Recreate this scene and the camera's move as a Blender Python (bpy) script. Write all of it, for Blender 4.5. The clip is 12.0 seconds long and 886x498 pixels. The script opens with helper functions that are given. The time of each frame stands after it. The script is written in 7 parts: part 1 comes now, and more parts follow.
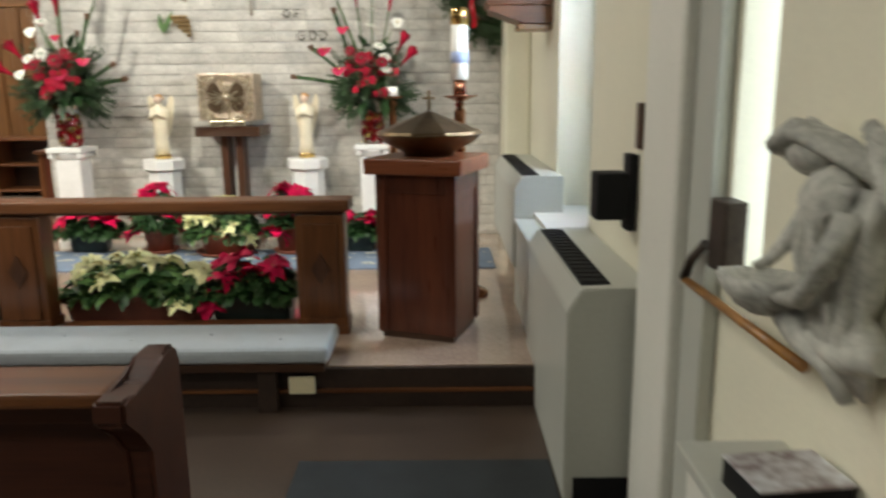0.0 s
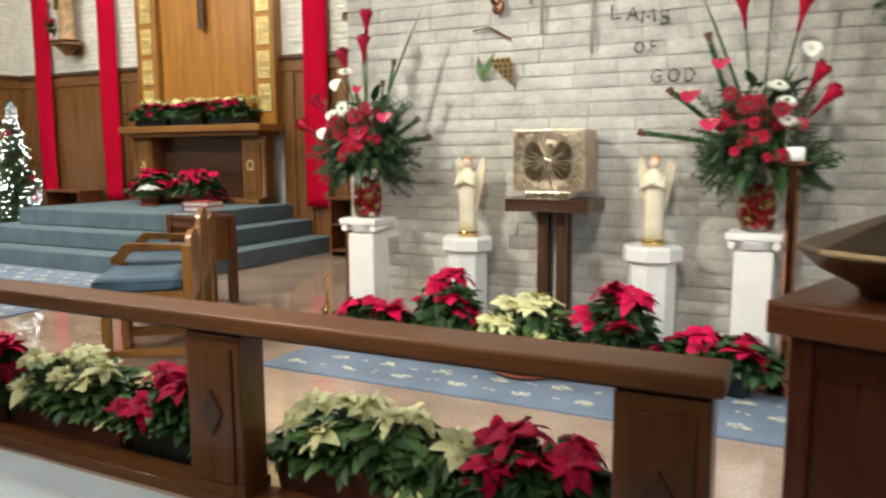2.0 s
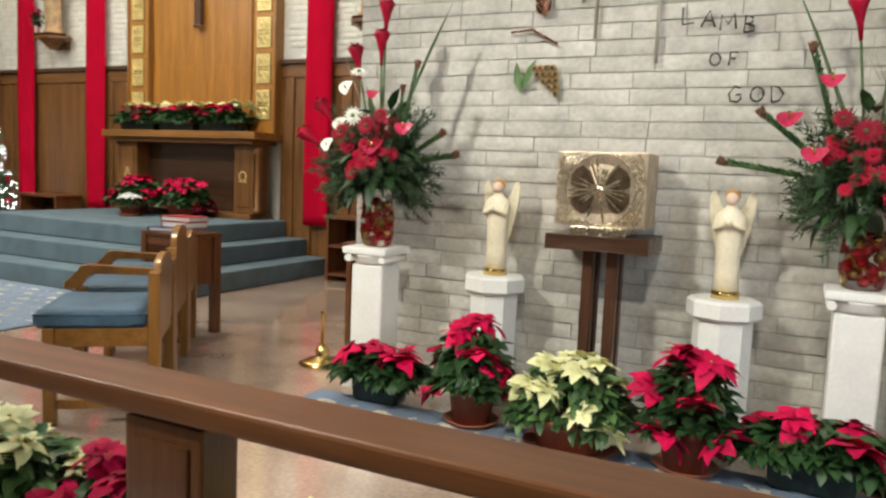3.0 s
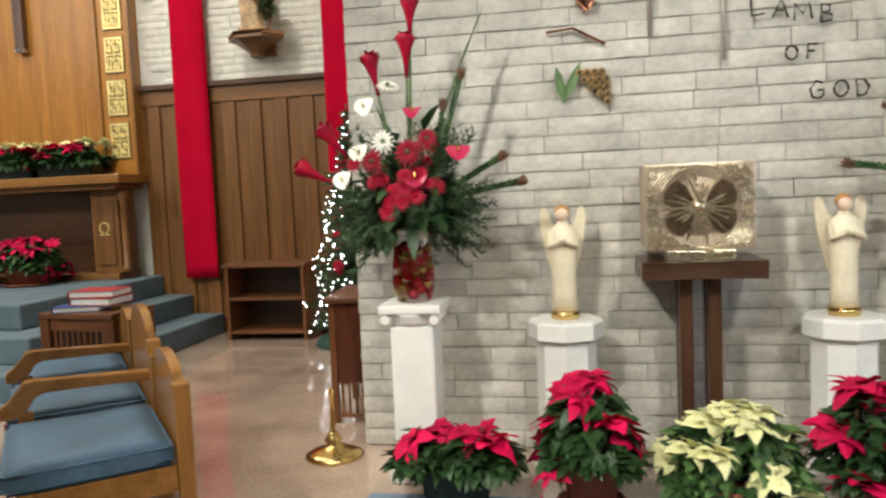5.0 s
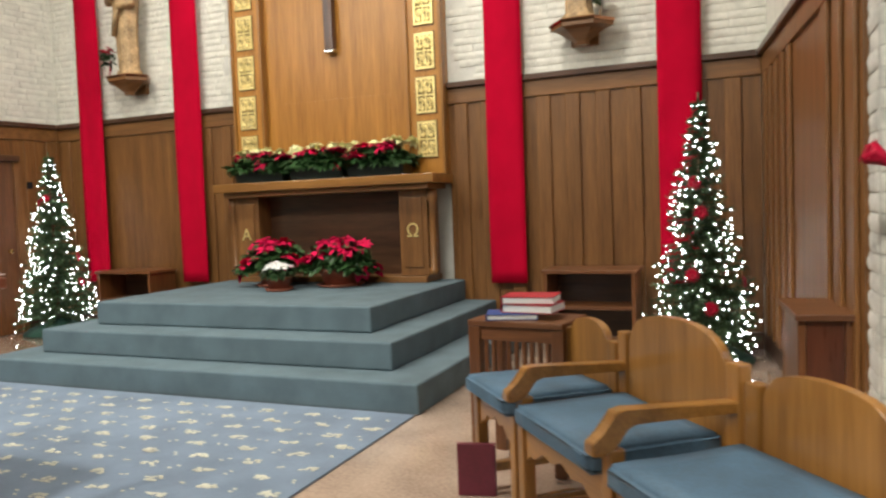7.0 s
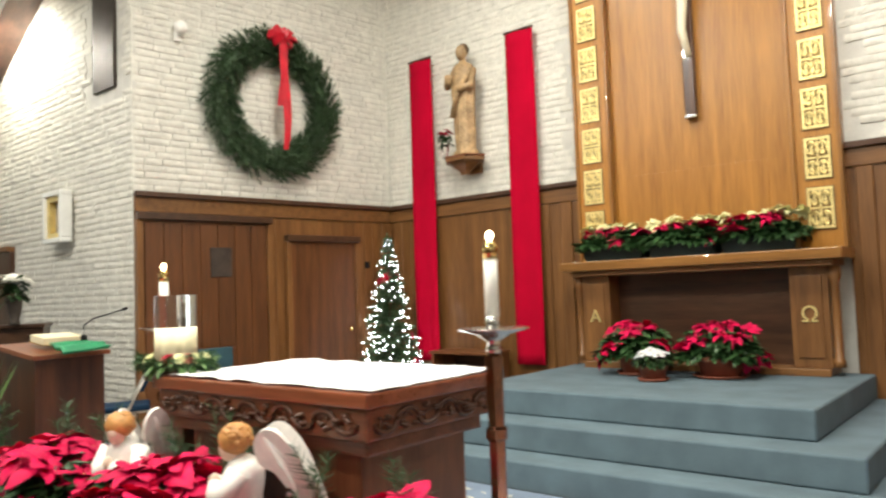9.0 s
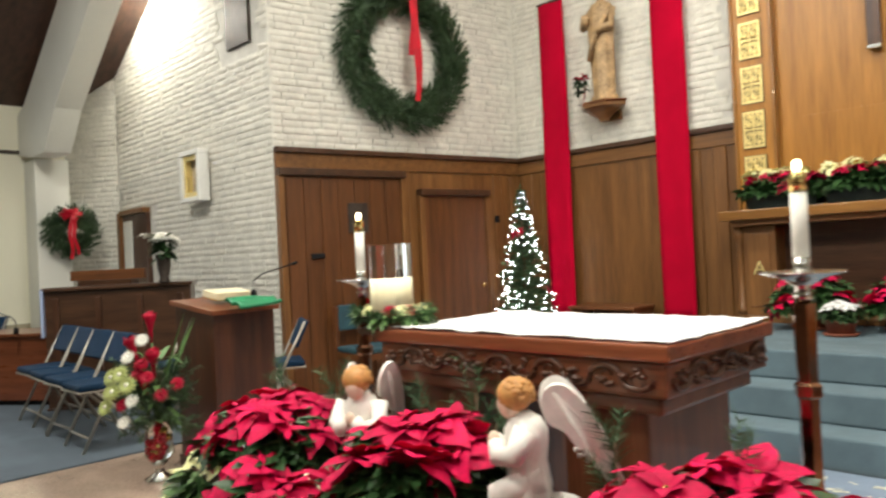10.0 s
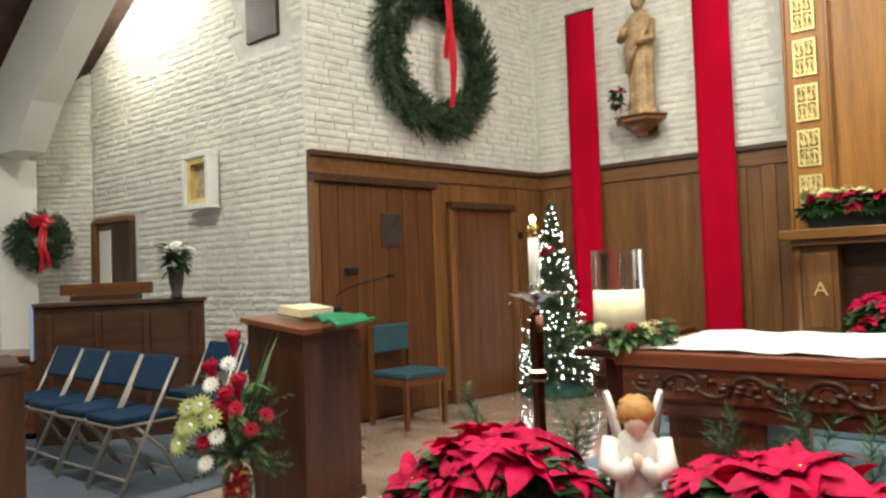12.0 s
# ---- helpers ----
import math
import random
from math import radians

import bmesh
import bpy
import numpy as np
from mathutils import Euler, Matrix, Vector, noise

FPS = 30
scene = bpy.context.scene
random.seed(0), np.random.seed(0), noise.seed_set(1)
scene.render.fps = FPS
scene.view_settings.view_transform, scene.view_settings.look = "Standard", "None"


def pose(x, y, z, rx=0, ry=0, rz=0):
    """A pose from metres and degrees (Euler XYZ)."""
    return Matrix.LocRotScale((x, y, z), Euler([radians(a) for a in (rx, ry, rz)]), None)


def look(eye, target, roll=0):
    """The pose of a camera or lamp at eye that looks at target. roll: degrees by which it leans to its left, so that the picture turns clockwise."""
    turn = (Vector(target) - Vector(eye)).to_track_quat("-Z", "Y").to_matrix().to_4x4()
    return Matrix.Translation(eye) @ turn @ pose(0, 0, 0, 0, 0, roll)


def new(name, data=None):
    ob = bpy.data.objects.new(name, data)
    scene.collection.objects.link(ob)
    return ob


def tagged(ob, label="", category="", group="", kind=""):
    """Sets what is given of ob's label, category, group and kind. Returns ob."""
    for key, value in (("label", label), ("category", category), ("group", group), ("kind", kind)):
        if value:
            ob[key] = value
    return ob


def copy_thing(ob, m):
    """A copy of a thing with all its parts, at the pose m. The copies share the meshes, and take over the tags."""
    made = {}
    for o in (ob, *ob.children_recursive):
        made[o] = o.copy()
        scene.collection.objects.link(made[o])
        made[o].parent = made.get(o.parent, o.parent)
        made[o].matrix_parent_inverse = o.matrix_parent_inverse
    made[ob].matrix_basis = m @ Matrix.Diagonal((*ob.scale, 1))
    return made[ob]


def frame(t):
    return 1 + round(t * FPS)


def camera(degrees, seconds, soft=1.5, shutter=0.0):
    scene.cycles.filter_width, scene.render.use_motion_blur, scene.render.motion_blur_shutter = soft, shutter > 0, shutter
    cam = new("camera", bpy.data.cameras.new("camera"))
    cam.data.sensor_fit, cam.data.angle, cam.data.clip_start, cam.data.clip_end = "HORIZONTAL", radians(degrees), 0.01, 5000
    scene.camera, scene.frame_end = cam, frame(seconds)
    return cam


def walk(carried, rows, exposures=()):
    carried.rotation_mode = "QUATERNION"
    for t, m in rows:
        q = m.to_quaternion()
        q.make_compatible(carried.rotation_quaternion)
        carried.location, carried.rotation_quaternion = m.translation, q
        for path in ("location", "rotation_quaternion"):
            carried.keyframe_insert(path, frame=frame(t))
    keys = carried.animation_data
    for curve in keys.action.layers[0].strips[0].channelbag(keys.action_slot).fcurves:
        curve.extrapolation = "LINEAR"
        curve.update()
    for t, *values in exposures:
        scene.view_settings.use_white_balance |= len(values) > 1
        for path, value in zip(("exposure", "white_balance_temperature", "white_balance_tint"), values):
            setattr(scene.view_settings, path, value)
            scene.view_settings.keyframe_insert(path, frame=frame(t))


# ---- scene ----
cam = camera(62.2, 12.0, 2.4, 0.3)
METRES, EYE, TILT, LEAN, TURN = 8.8, 1.322, 0.0, 0.0, 0.0
EV = 0.0
ROWS = [
    (0.0, 0.0, 0.0, 0.0, -0.11, -11.88, 0.51),
    (0.5, -0.0037, 0.0471, 0.0038, 9.93, -10.35, -0.19),
    (1.0, -0.0101, 0.0952, 0.0046, 10.21, -7.96, 1.64),
    (1.5, -0.0152, 0.145, 0.0052, 14.62, -7.5, 0.9),
    (2.0, -0.0328, 0.1883, 0.0039, 26.55, -7.37, 0.31),
    (2.5, -0.0561, 0.2261, 0.0046, 29.49, -5.07, -0.78),
    (3.0, -0.0877, 0.2557, 0.0039, 26.18, -5.81, -2.41),
    (5.0, -0.2401, 0.2917, 0.01, 10.49, -4.22, 2.54),
    (5.5, -0.2816, 0.2996, 0.0087, 13.9, -3.57, 2.25),
    (6.0, -0.3276, 0.3037, 0.0103, 18.23, -2.46, 0.77),
    (6.5, -0.3744, 0.3056, 0.01, 20.67, -3.56, 1.5),
    (8.5, -0.536, 0.299, 0.0182, 33.39, 1.34, 2.28),
    (9.0, -0.5706, 0.2911, 0.0204, 39.81, 3.38, 2.11),
    (9.5, -0.6058, 0.2749, 0.0201, 42.74, 2.91, 2.58),
    (10.0, -0.6451, 0.2628, 0.0174, 45.7, 0.47, 2.83),
    (10.5, -0.6852, 0.2514, 0.018, 50.18, 0.4, 1.25),
    (11.0, -0.7208, 0.2343, 0.0187, 42.62, 0.5, 1.47),
    (11.5, -0.7575, 0.2236, 0.0159, 40.15, -0.63, 2.05),
    (12.0, -0.7847, 0.2136, 0.0167, 38.92, 1.94, 2.08),
]
walk_rows = [(t, pose(0, 0, EYE, TILT, LEAN, TURN) @ pose(METRES * x, METRES * y, METRES * z, 90 + pitch, roll, yaw)) for t, x, y, z, yaw, pitch, roll in ROWS]
walk(cam, walk_rows, [(0.0, 0.02), (0.5, 0.09), (1.5, 0.09), (2.0, 0.05), (3.0, -0.10), (5.0, -0.13), (6.0, -0.19), (6.5, 0.0), (8.3, 0.0), (9.0, 0.17), (9.5, 0.15), (10.3, -0.06), (12.0, -0.09)])

# ---- light ----
def lamp(name, kind, place, target, watts, color, size=0.3, spot=60, blend=0.6):
    d = bpy.data.lights.new(name, kind)
    d.energy, d.color = watts, color
    if kind == "AREA":
        d.shape, d.size = "DISK", size
    else:
        d.shadow_soft_size = size
    if kind == "SPOT":
        d.spot_size, d.spot_blend = radians(spot), blend
    ob = new(name, d)
    ob.matrix_world = look(place, target)
    return ob

world = bpy.data.worlds.new("sky")
scene.world = world
world.use_nodes = True
wn = world.node_tree.nodes
sky = wn.new("ShaderNodeTexSky")
sky.sky_type, sky.sun_disc, sky.sun_elevation, sky.sun_rotation = "NISHITA", False, radians(30), radians(120)
world.node_tree.links.new(sky.outputs[0], wn["Background"].inputs[0])
wn["Background"].inputs[1].default_value = 0.12
WARM = (0.988, 0.962, 0.858)
for lx, ly, lz, watts in ((-11.4, 3.2, 5.0, 160), (-9.1, 6.45, 5.85, 100), (-5.7, 6.45, 5.85, 150), (-7.4, 3.4, 5.5, 150), (-3.3, 2.4, 5.0, 52)):
    lamp("ceiling_downlight", "AREA", (lx, ly, lz), (lx, ly + 0.4, 0), watts, WARM, 0.5)
for lx, lz, watts in ((-12.5, 5.0, 45), (-9.1, 5.4, 75), (-5.7, 5.4, 75), (-3.3, 5.0, 70)):
    lamp("nave_downlight", "AREA", (lx, -2.5, lz), (lx, -2.4, 0), watts, WARM, 0.5)
# spotlights on the arch that wash the sanctuary
lamp("sanctuary_spot", "SPOT", (-9.6, 3.2, 5.4), (-6.9, 9.0, 1.9), 270, WARM, 0.06, 80)
lamp("sanctuary_spot", "SPOT", (-5.2, 3.2, 5.4), (-7.9, 9.0, 1.9), 270, WARM, 0.06, 80)
lamp("sanctuary_spot", "SPOT", (-4.6, 4.4, 5.5), (-11.4, 7.6, 3.2), 140, WARM, 0.06, 60)
lamp("altar_spot", "SPOT", (-7.4, 1.3, 5.6), (-7.4, 4.5, 0.9), 560, WARM, 0.08, 60)
lamp("tabernacle_spot", "SPOT", (-4.0, 1.4, 4.3), (-1.6, 6.0, 0.6), 720, WARM, 0.05, 52, 0.8)
lamp("tabernacle_spot", "SPOT", (-0.6, 1.2, 4.2), (-1.7, 6.0, 0.6), 500, WARM, 0.05, 50, 0.8)
lamp("brick_wash_spot", "SPOT", (-14.2, 5.5, 4.7), (-14.1, 6.05, 4.2), 165, WARM, 0.05, 150)
lamp("window_daylight", "AREA", (0.93, 3.7, 1.7), (0.0, 3.9, 1.5), 52, (0.72, 0.85, 1.0), 0.8)

# ---- materials ----
def nodes_of(name):
    m = bpy.data.materials.new(name)
    m.use_nodes = True
    nt = m.node_tree
    return m, nt.nodes, nt.links, nt.nodes["Principled BSDF"]

def surf(name, color, rough=0.6, metal=0.0, var=0.15, big=3.0, fine=40.0, bump=0.1, stretch=(1, 1, 1), rnd=0.0, emit=0.0, spec=0.5, space="Object", second=None, bump_dist=0.01, coat=0.0, sheen=0.0):
    """A surface with two scales of variation and fine relief."""
    m, N, L, B = nodes_of(name)
    tc = N.new("ShaderNodeTexCoord")
    mp = N.new("ShaderNodeMapping")
    mp.inputs["Scale"].default_value = stretch
    if space == "World":
        g = N.new("ShaderNodeNewGeometry")
        L.new(g.outputs["Position"], mp.inputs["Vector"])
    else:
        L.new(tc.outputs["Object"], mp.inputs["Vector"])
    a, b = N.new("ShaderNodeTexNoise"), N.new("ShaderNodeTexNoise")
    a.inputs["Scale"].default_value, b.inputs["Scale"].default_value = big, fine
    a.inputs["Detail"].default_value, b.inputs["Detail"].default_value = 4, 6
    L.new(mp.outputs[0], a.inputs["Vector"]), L.new(mp.outputs[0], b.inputs["Vector"])
    mix = N.new("ShaderNodeMath")
    mix.operation = "MULTIPLY_ADD"
    L.new(a.outputs[0], mix.inputs[0])
    mix.inputs[1].default_value = 0.6
    half = N.new("ShaderNodeMath")
    half.operation = "MULTIPLY"
    half.inputs[1].default_value = 0.4
    L.new(b.outputs[0], half.inputs[0])
    L.new(half.outputs[0], mix.inputs[2])
    ramp = N.new("ShaderNodeValToRGB")
    lo = tuple(max(0, c * (1 - 1.6 * var)) for c in color)
    hi = tuple(min(1, c * (1 + 1.6 * var)) for c in (second or color))
    ramp.color_ramp.elements[0].position, ramp.color_ramp.elements[1].position = 0.32, 0.68
    ramp.color_ramp.elements[0].color, ramp.color_ramp.elements[1].color = (*lo, 1), (*hi, 1)
    L.new(mix.outputs[0], ramp.inputs[0])
    out = ramp.outputs[0]
    if rnd:
        oi = N.new("ShaderNodeObjectInfo")
        hsv = N.new("ShaderNodeHueSaturation")
        mr = N.new("ShaderNodeMapRange")
        mr.inputs["To Min"].default_value, mr.inputs["To Max"].default_value = 1 - rnd, 1 + rnd
        L.new(oi.outputs["Random"], mr.inputs["Value"])
        L.new(mr.outputs[0], hsv.inputs["Value"])
        L.new(out, hsv.inputs["Color"])
        out = hsv.outputs[0]
    L.new(out, B.inputs["Base Color"])
    rr = N.new("ShaderNodeMapRange")
    rr.inputs["To Min"].default_value, rr.inputs["To Max"].default_value = max(0.02, rough - 0.08), min(1, rough + 0.08)
    L.new(b.outputs[0], rr.inputs["Value"])
    L.new(rr.outputs[0], B.inputs["Roughness"])
    B.inputs["Metallic"].default_value = metal
    B.inputs["Specular IOR Level"].default_value = spec
    B.inputs["Coat Weight"].default_value = coat
    B.inputs["Sheen Weight"].default_value = sheen
    if bump:
        bp = N.new("ShaderNodeBump")
        bp.inputs["Strength"].default_value, bp.inputs["Distance"].default_value = bump, bump_dist
        L.new(mix.outputs[0], bp.inputs["Height"])
        L.new(bp.outputs[0], B.inputs["Normal"])
    if emit:
        L.new(out, B.inputs["Emission Color"])
        B.inputs["Emission Strength"].default_value = emit
    return m

def wood(name, dark, light, rough=0.4, axis="z", scale=1.0, rnd=0.1, coat=0.0):
    """Grain drawn out along one axis."""
    s = {"x": (0.6, 9, 9), "y": (9, 0.6, 9), "z": (9, 9, 0.6)}[axis]
    return surf(name, dark, rough, var=0.12, big=1.6 * scale, fine=9 * scale, bump=0.12, stretch=s, rnd=rnd, second=light, bump_dist=0.004, coat=coat)

def glass(name, color=(1, 1, 1), rough=0.02):
    m, N, L, B = nodes_of(name)
    B.inputs["Base Color"].default_value = (*color, 1)
    B.inputs["Transmission Weight"].default_value = 1.0
    B.inputs["Roughness"].default_value = rough
    B.inputs["IOR"].default_value = 1.45
    return m

def glow(name, color, strength):
    m, N, L, B = nodes_of(name)
    B.inputs["Base Color"].default_value = (*color, 1)
    B.inputs["Emission Color"].default_value = (*color, 1)
    B.inputs["Emission Strength"].default_value = strength
    return m

M_STONE = surf("grey_stone_brick", (0.475, 0.455, 0.41), 0.85, var=0.12, big=7, fine=38, bump=0.6, rnd=0.09, bump_dist=0.012, second=(0.53, 0.505, 0.455), space="World")
M_PAINTBRICK = surf("white_painted_brick", (0.66, 0.635, 0.565), 0.65, var=0.09, big=9, fine=30, bump=0.9, rnd=0.04, bump_dist=0.01, space="World")
M_MORTAR = surf("grey_mortar", (0.36, 0.34, 0.305), 0.95, var=0.12, big=6, fine=80, bump=0.4, space="World")
M_MORTARW = surf("painted_mortar", (0.60, 0.58, 0.53), 0.85, var=0.1, big=6, fine=80, bump=0.4, space="World")
M_CREAM = surf("cream_wall_paint", (0.77, 0.74, 0.59), 0.6, var=0.04, big=1.2, fine=90, bump=0.08, space="World")
M_CREAMWHITE = surf("white_beam_paint", (0.74, 0.73, 0.66), 0.5, var=0.04, big=1.5, fine=60, bump=0.06, space="World")
M_METALPAINT = surf("grey_enamel_radiator_paint", (0.46, 0.47, 0.42), 0.35, var=0.04, big=2, fine=60, bump=0.04)
M_TERRAZZO = surf("tan_terrazzo", (0.41, 0.295, 0.225), 0.15, coat=0.9, var=0.18, big=2.2, fine=55, bump=0.012, space="World", second=(0.48, 0.36, 0.28))
M_NAVEFLOOR = surf("brown_vinyl_floor", (0.07, 0.048, 0.035), 0.35, var=0.2, big=2.0, fine=50, bump=0.04, space="World")
M_RISER = surf("dark_stained_riser", (0.04, 0.025, 0.018), 0.45, var=0.25, big=3, fine=40, bump=0.08, space="World")
M_BLUECARPET = surf("blue_grey_carpet", (0.098, 0.142, 0.166), 0.95, var=0.16, big=4, fine=220, bump=0.5, space="World")
M_SLATECARPET = surf("slate_carpet", (0.086, 0.110, 0.136), 0.95, var=0.15, big=3, fine=200, bump=0.5, space="World")
M_DARKMAT = surf("black_rubber_mat", (0.02, 0.025, 0.028), 0.8, var=0.2, big=6, fine=150, bump=0.4, space="World")
M_WOODZ = wood("panel_oak_upright", (0.116, 0.047, 0.013), (0.200, 0.089, 0.027), 0.38, "z")
M_WOODX = wood("panel_oak_level", (0.116, 0.047, 0.013), (0.200, 0.089, 0.027), 0.38, "x")
M_REREDOS = wood("golden_oak_veneer", (0.31, 0.125, 0.018), (0.42, 0.186, 0.030), 0.36, "z", 0.7, coat=0.0)
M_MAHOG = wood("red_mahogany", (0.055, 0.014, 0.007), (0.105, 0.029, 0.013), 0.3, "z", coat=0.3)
# level grain, over twice as light as the upright mahogany above
M_MAHOGX = wood("lighter_red_mahogany_level", (0.15, 0.040, 0.016), (0.225, 0.068, 0.028), 0.3, "x", coat=0.3)
M_DARKWOOD = wood("dark_walnut", (0.035, 0.016, 0.009), (0.075, 0.034, 0.017), 0.32, "x", coat=0.2)
M_DARKWOODZ = wood("dark_walnut_upright", (0.045, 0.018, 0.010), (0.085, 0.036, 0.018), 0.32, "z", coat=0.2)
M_HONEY = wood("honey_oak", (0.21, 0.088, 0.018), (0.31, 0.142, 0.034), 0.32, "x", coat=0.25)
M_HONEYZ = wood("honey_oak_upright", (0.21, 0.088, 0.018), (0.31, 0.142, 0.034), 0.32, "z", coat=0.25)
M_RAILWOOD = wood("rail_oak", (0.092, 0.030, 0.009), (0.165, 0.061, 0.019), 0.44, "x", coat=0.08)
M_RAILWOODZ = wood("rail_oak_upright", (0.095, 0.032, 0.010), (0.16, 0.060, 0.020), 0.35, "z", coat=0.2)
M_CEIL = wood("dark_ceiling_boards", (0.040, 0.017, 0.010), (0.075, 0.034, 0.020), 0.5, "x")
M_BANNER = surf("red_felt", (0.42, 0.001, 0.022), 0.95, var=0.10, big=3, fine=160, bump=0.25, spec=0.1)
M_GOLDLEAF = surf("gilded_carving", (0.85, 0.66, 0.28), 0.4, 0.6, var=0.15, big=8, fine=70, bump=0.2)
M_GILTDARK = surf("brown_carving_ground", (0.20, 0.11, 0.03), 0.6, var=0.2, big=8, fine=60, bump=0.2)
M_BRASS = surf("polished_brass", (0.78, 0.56, 0.22), 0.16, 1.0, var=0.08, big=6, fine=50, bump=0.02)
M_BRONZE = surf("aged_bronze", (0.17, 0.12, 0.068), 0.38, 1.0, var=0.25, big=7, fine=60, bump=0.1)
M_SILVER = surf("silver_metal", (0.62, 0.60, 0.56), 0.2, 1.0, var=0.08, big=6, fine=60, bump=0.02)
M_COPPER = surf("copper_stem", (0.40, 0.19, 0.11), 0.14, 1.0, var=0.15, big=6, fine=60, bump=0.04)
M_PLASTER = surf("white_plaster", (0.78, 0.77, 0.73), 0.6, var=0.05, big=6, fine=60, bump=0.1)
M_IVORY = surf("ivory_porcelain", (0.78, 0.70, 0.52), 0.3, var=0.08, big=8, fine=60, bump=0.05)
M_WHITEROBE = surf("white_painted_plaster", (0.80, 0.76, 0.70), 0.5, var=0.08, big=9, fine=50, bump=0.15)
M_HAIR = surf("golden_brown_hair_paint", (0.52, 0.25, 0.075), 0.5, var=0.2, big=20, fine=70, bump=0.3)
M_SKIN = surf("painted_face_plaster", (0.74, 0.56, 0.43), 0.5, var=0.06, big=12, fine=60, bump=0.03)
M_TANSTATUE = surf("carved_tan_wood_statue", (0.37, 0.24, 0.12), 0.55, var=0.42, big=9, fine=50, bump=0.3)
M_GREYSTATUE = surf("grey_cast_stone", (0.43, 0.43, 0.385), 0.8, var=0.35, big=9, fine=60, bump=0.4)
M_WAX = surf("white_wax", (0.85, 0.82, 0.74), 0.45, var=0.03, big=8, fine=60, bump=0.02)
M_CREAMWAX = surf("cream_wax", (0.82, 0.74, 0.50), 0.45, var=0.05, big=8, fine=60, bump=0.02)
M_LINEN = surf("white_linen", (0.86, 0.86, 0.85), 0.8, var=0.04, big=5, fine=180, bump=0.25)
M_BLUEVINYL = surf("pale_blue_vinyl_cushion", (0.47, 0.52, 0.56), 0.5, var=0.07, big=5, fine=60, bump=0.1)
M_BLUESEAT = surf("teal_blue_upholstery", (0.060, 0.118, 0.180), 0.6, var=0.22, big=6, fine=90, bump=0.2)
M_NAVYSEAT = surf("navy_vinyl_seat", (0.005, 0.026, 0.062), 0.7, spec=0.2, var=0.2, big=6, fine=80, bump=0.1)
M_TUBE = surf("beige_steel_tube", (0.36, 0.33, 0.28), 0.35, 0.3, var=0.08, big=6, fine=60, bump=0.02)
M_BLACK = surf("matt_black", (0.010, 0.010, 0.011), 0.7, spec=0.2, var=0.2, big=6, fine=60, bump=0.05)
M_IRON = surf("dark_iron", (0.07, 0.055, 0.045), 0.5, 0.6, var=0.25, big=8, fine=60, bump=0.15)
M_BRACT = surf("red_bract", (0.54, 0.003, 0.060), 0.65, spec=0.2, var=0.28, big=10, fine=60, bump=0.1, rnd=0.18)
M_BRACTW = surf("cream_bract", (0.76, 0.74, 0.39), 0.55, var=0.12, big=10, fine=60, bump=0.1, rnd=0.08)
M_LEAF = surf("dark_green_leaf", (0.030, 0.075, 0.022), 0.45, var=0.35, big=9, fine=60, bump=0.1, rnd=0.25)
M_LEAFLIGHT = surf("fresh_green_leaf", (0.09, 0.17, 0.05), 0.45, var=0.3, big=9, fine=60, bump=0.1, rnd=0.2)
M_NEEDLE = surf("fir_needle", (0.040, 0.080, 0.030), 0.6, var=0.35, big=8, fine=50, bump=0.0, rnd=0.1)
M_STEM = surf("brown_twig", (0.10, 0.06, 0.03), 0.8, var=0.25, big=10, fine=60, bump=0.2)
M_FLOWERRED = surf("glossy_red_flower", (0.36, 0.003, 0.026), 0.5, spec=0.2, var=0.25, big=10, fine=60, bump=0.05, rnd=0.15)
M_FLOWERPINK = surf("pink_anthurium", (0.48, 0.030, 0.085), 0.25, var=0.2, big=10, fine=60, bump=0.05)
M_FLOWERWHITE = surf("white_flower", (0.84, 0.82, 0.74), 0.5, var=0.06, big=10, fine=60, bump=0.05)
M_TERRACOTTA = surf("terracotta", (0.26, 0.075, 0.04), 0.7, var=0.2, big=8, fine=60, bump=0.15)
M_BROWNTROUGH = surf("red_brown_trough", (0.115, 0.035, 0.022), 0.5, var=0.2, big=6, fine=60, bump=0.08)
M_DARKTROUGH = surf("dark_green_plastic", (0.008, 0.018, 0.016), 0.4, var=0.2, big=6, fine=60, bump=0.05)
M_BAUBLERED = surf("red_bauble", (0.55, 0.012, 0.03), 0.12, 0.6, var=0.1, big=8, fine=60, bump=0.0)
M_BAUBLEGOLD = surf("gold_bauble", (0.75, 0.50, 0.16), 0.14, 0.9, var=0.1, big=8, fine=60, bump=0.0)
M_RIBBON = surf("red_satin_ribbon", (0.48, 0.006, 0.02), 0.35, var=0.2, big=10, fine=80, bump=0.1)
M_GLASS = glass("clear_glass")
M_BULB = glow("fairy_light_glow", (0.96, 0.97, 1.0), 42.0)
M_FLAME = glow("candle_flame_glow", (1.0, 0.80, 0.50), 9.0)
M_DAY = glow("daylight_outside", (0.80, 0.90, 1.0), 2.6)
M_BLUEBOOK = surf("blue_cloth_binding", (0.02, 0.05, 0.20), 0.6, var=0.15, big=9, fine=90, bump=0.1)
M_REDBOOK = surf("red_leather_binding", (0.36, 0.02, 0.03), 0.45, var=0.15, big=9, fine=90, bump=0.1)
M_MAROON = surf("maroon_folder", (0.13, 0.015, 0.03), 0.5, var=0.15, big=6, fine=60, bump=0.05)
M_PAPER = surf("white_paper", (0.80, 0.79, 0.75), 0.8, var=0.04, big=8, fine=90, bump=0.05)
M_GREENCLOTH = surf("green_satin_cloth", (0.012, 0.21, 0.085), 0.5, var=0.15, big=8, fine=90, bump=0.15)
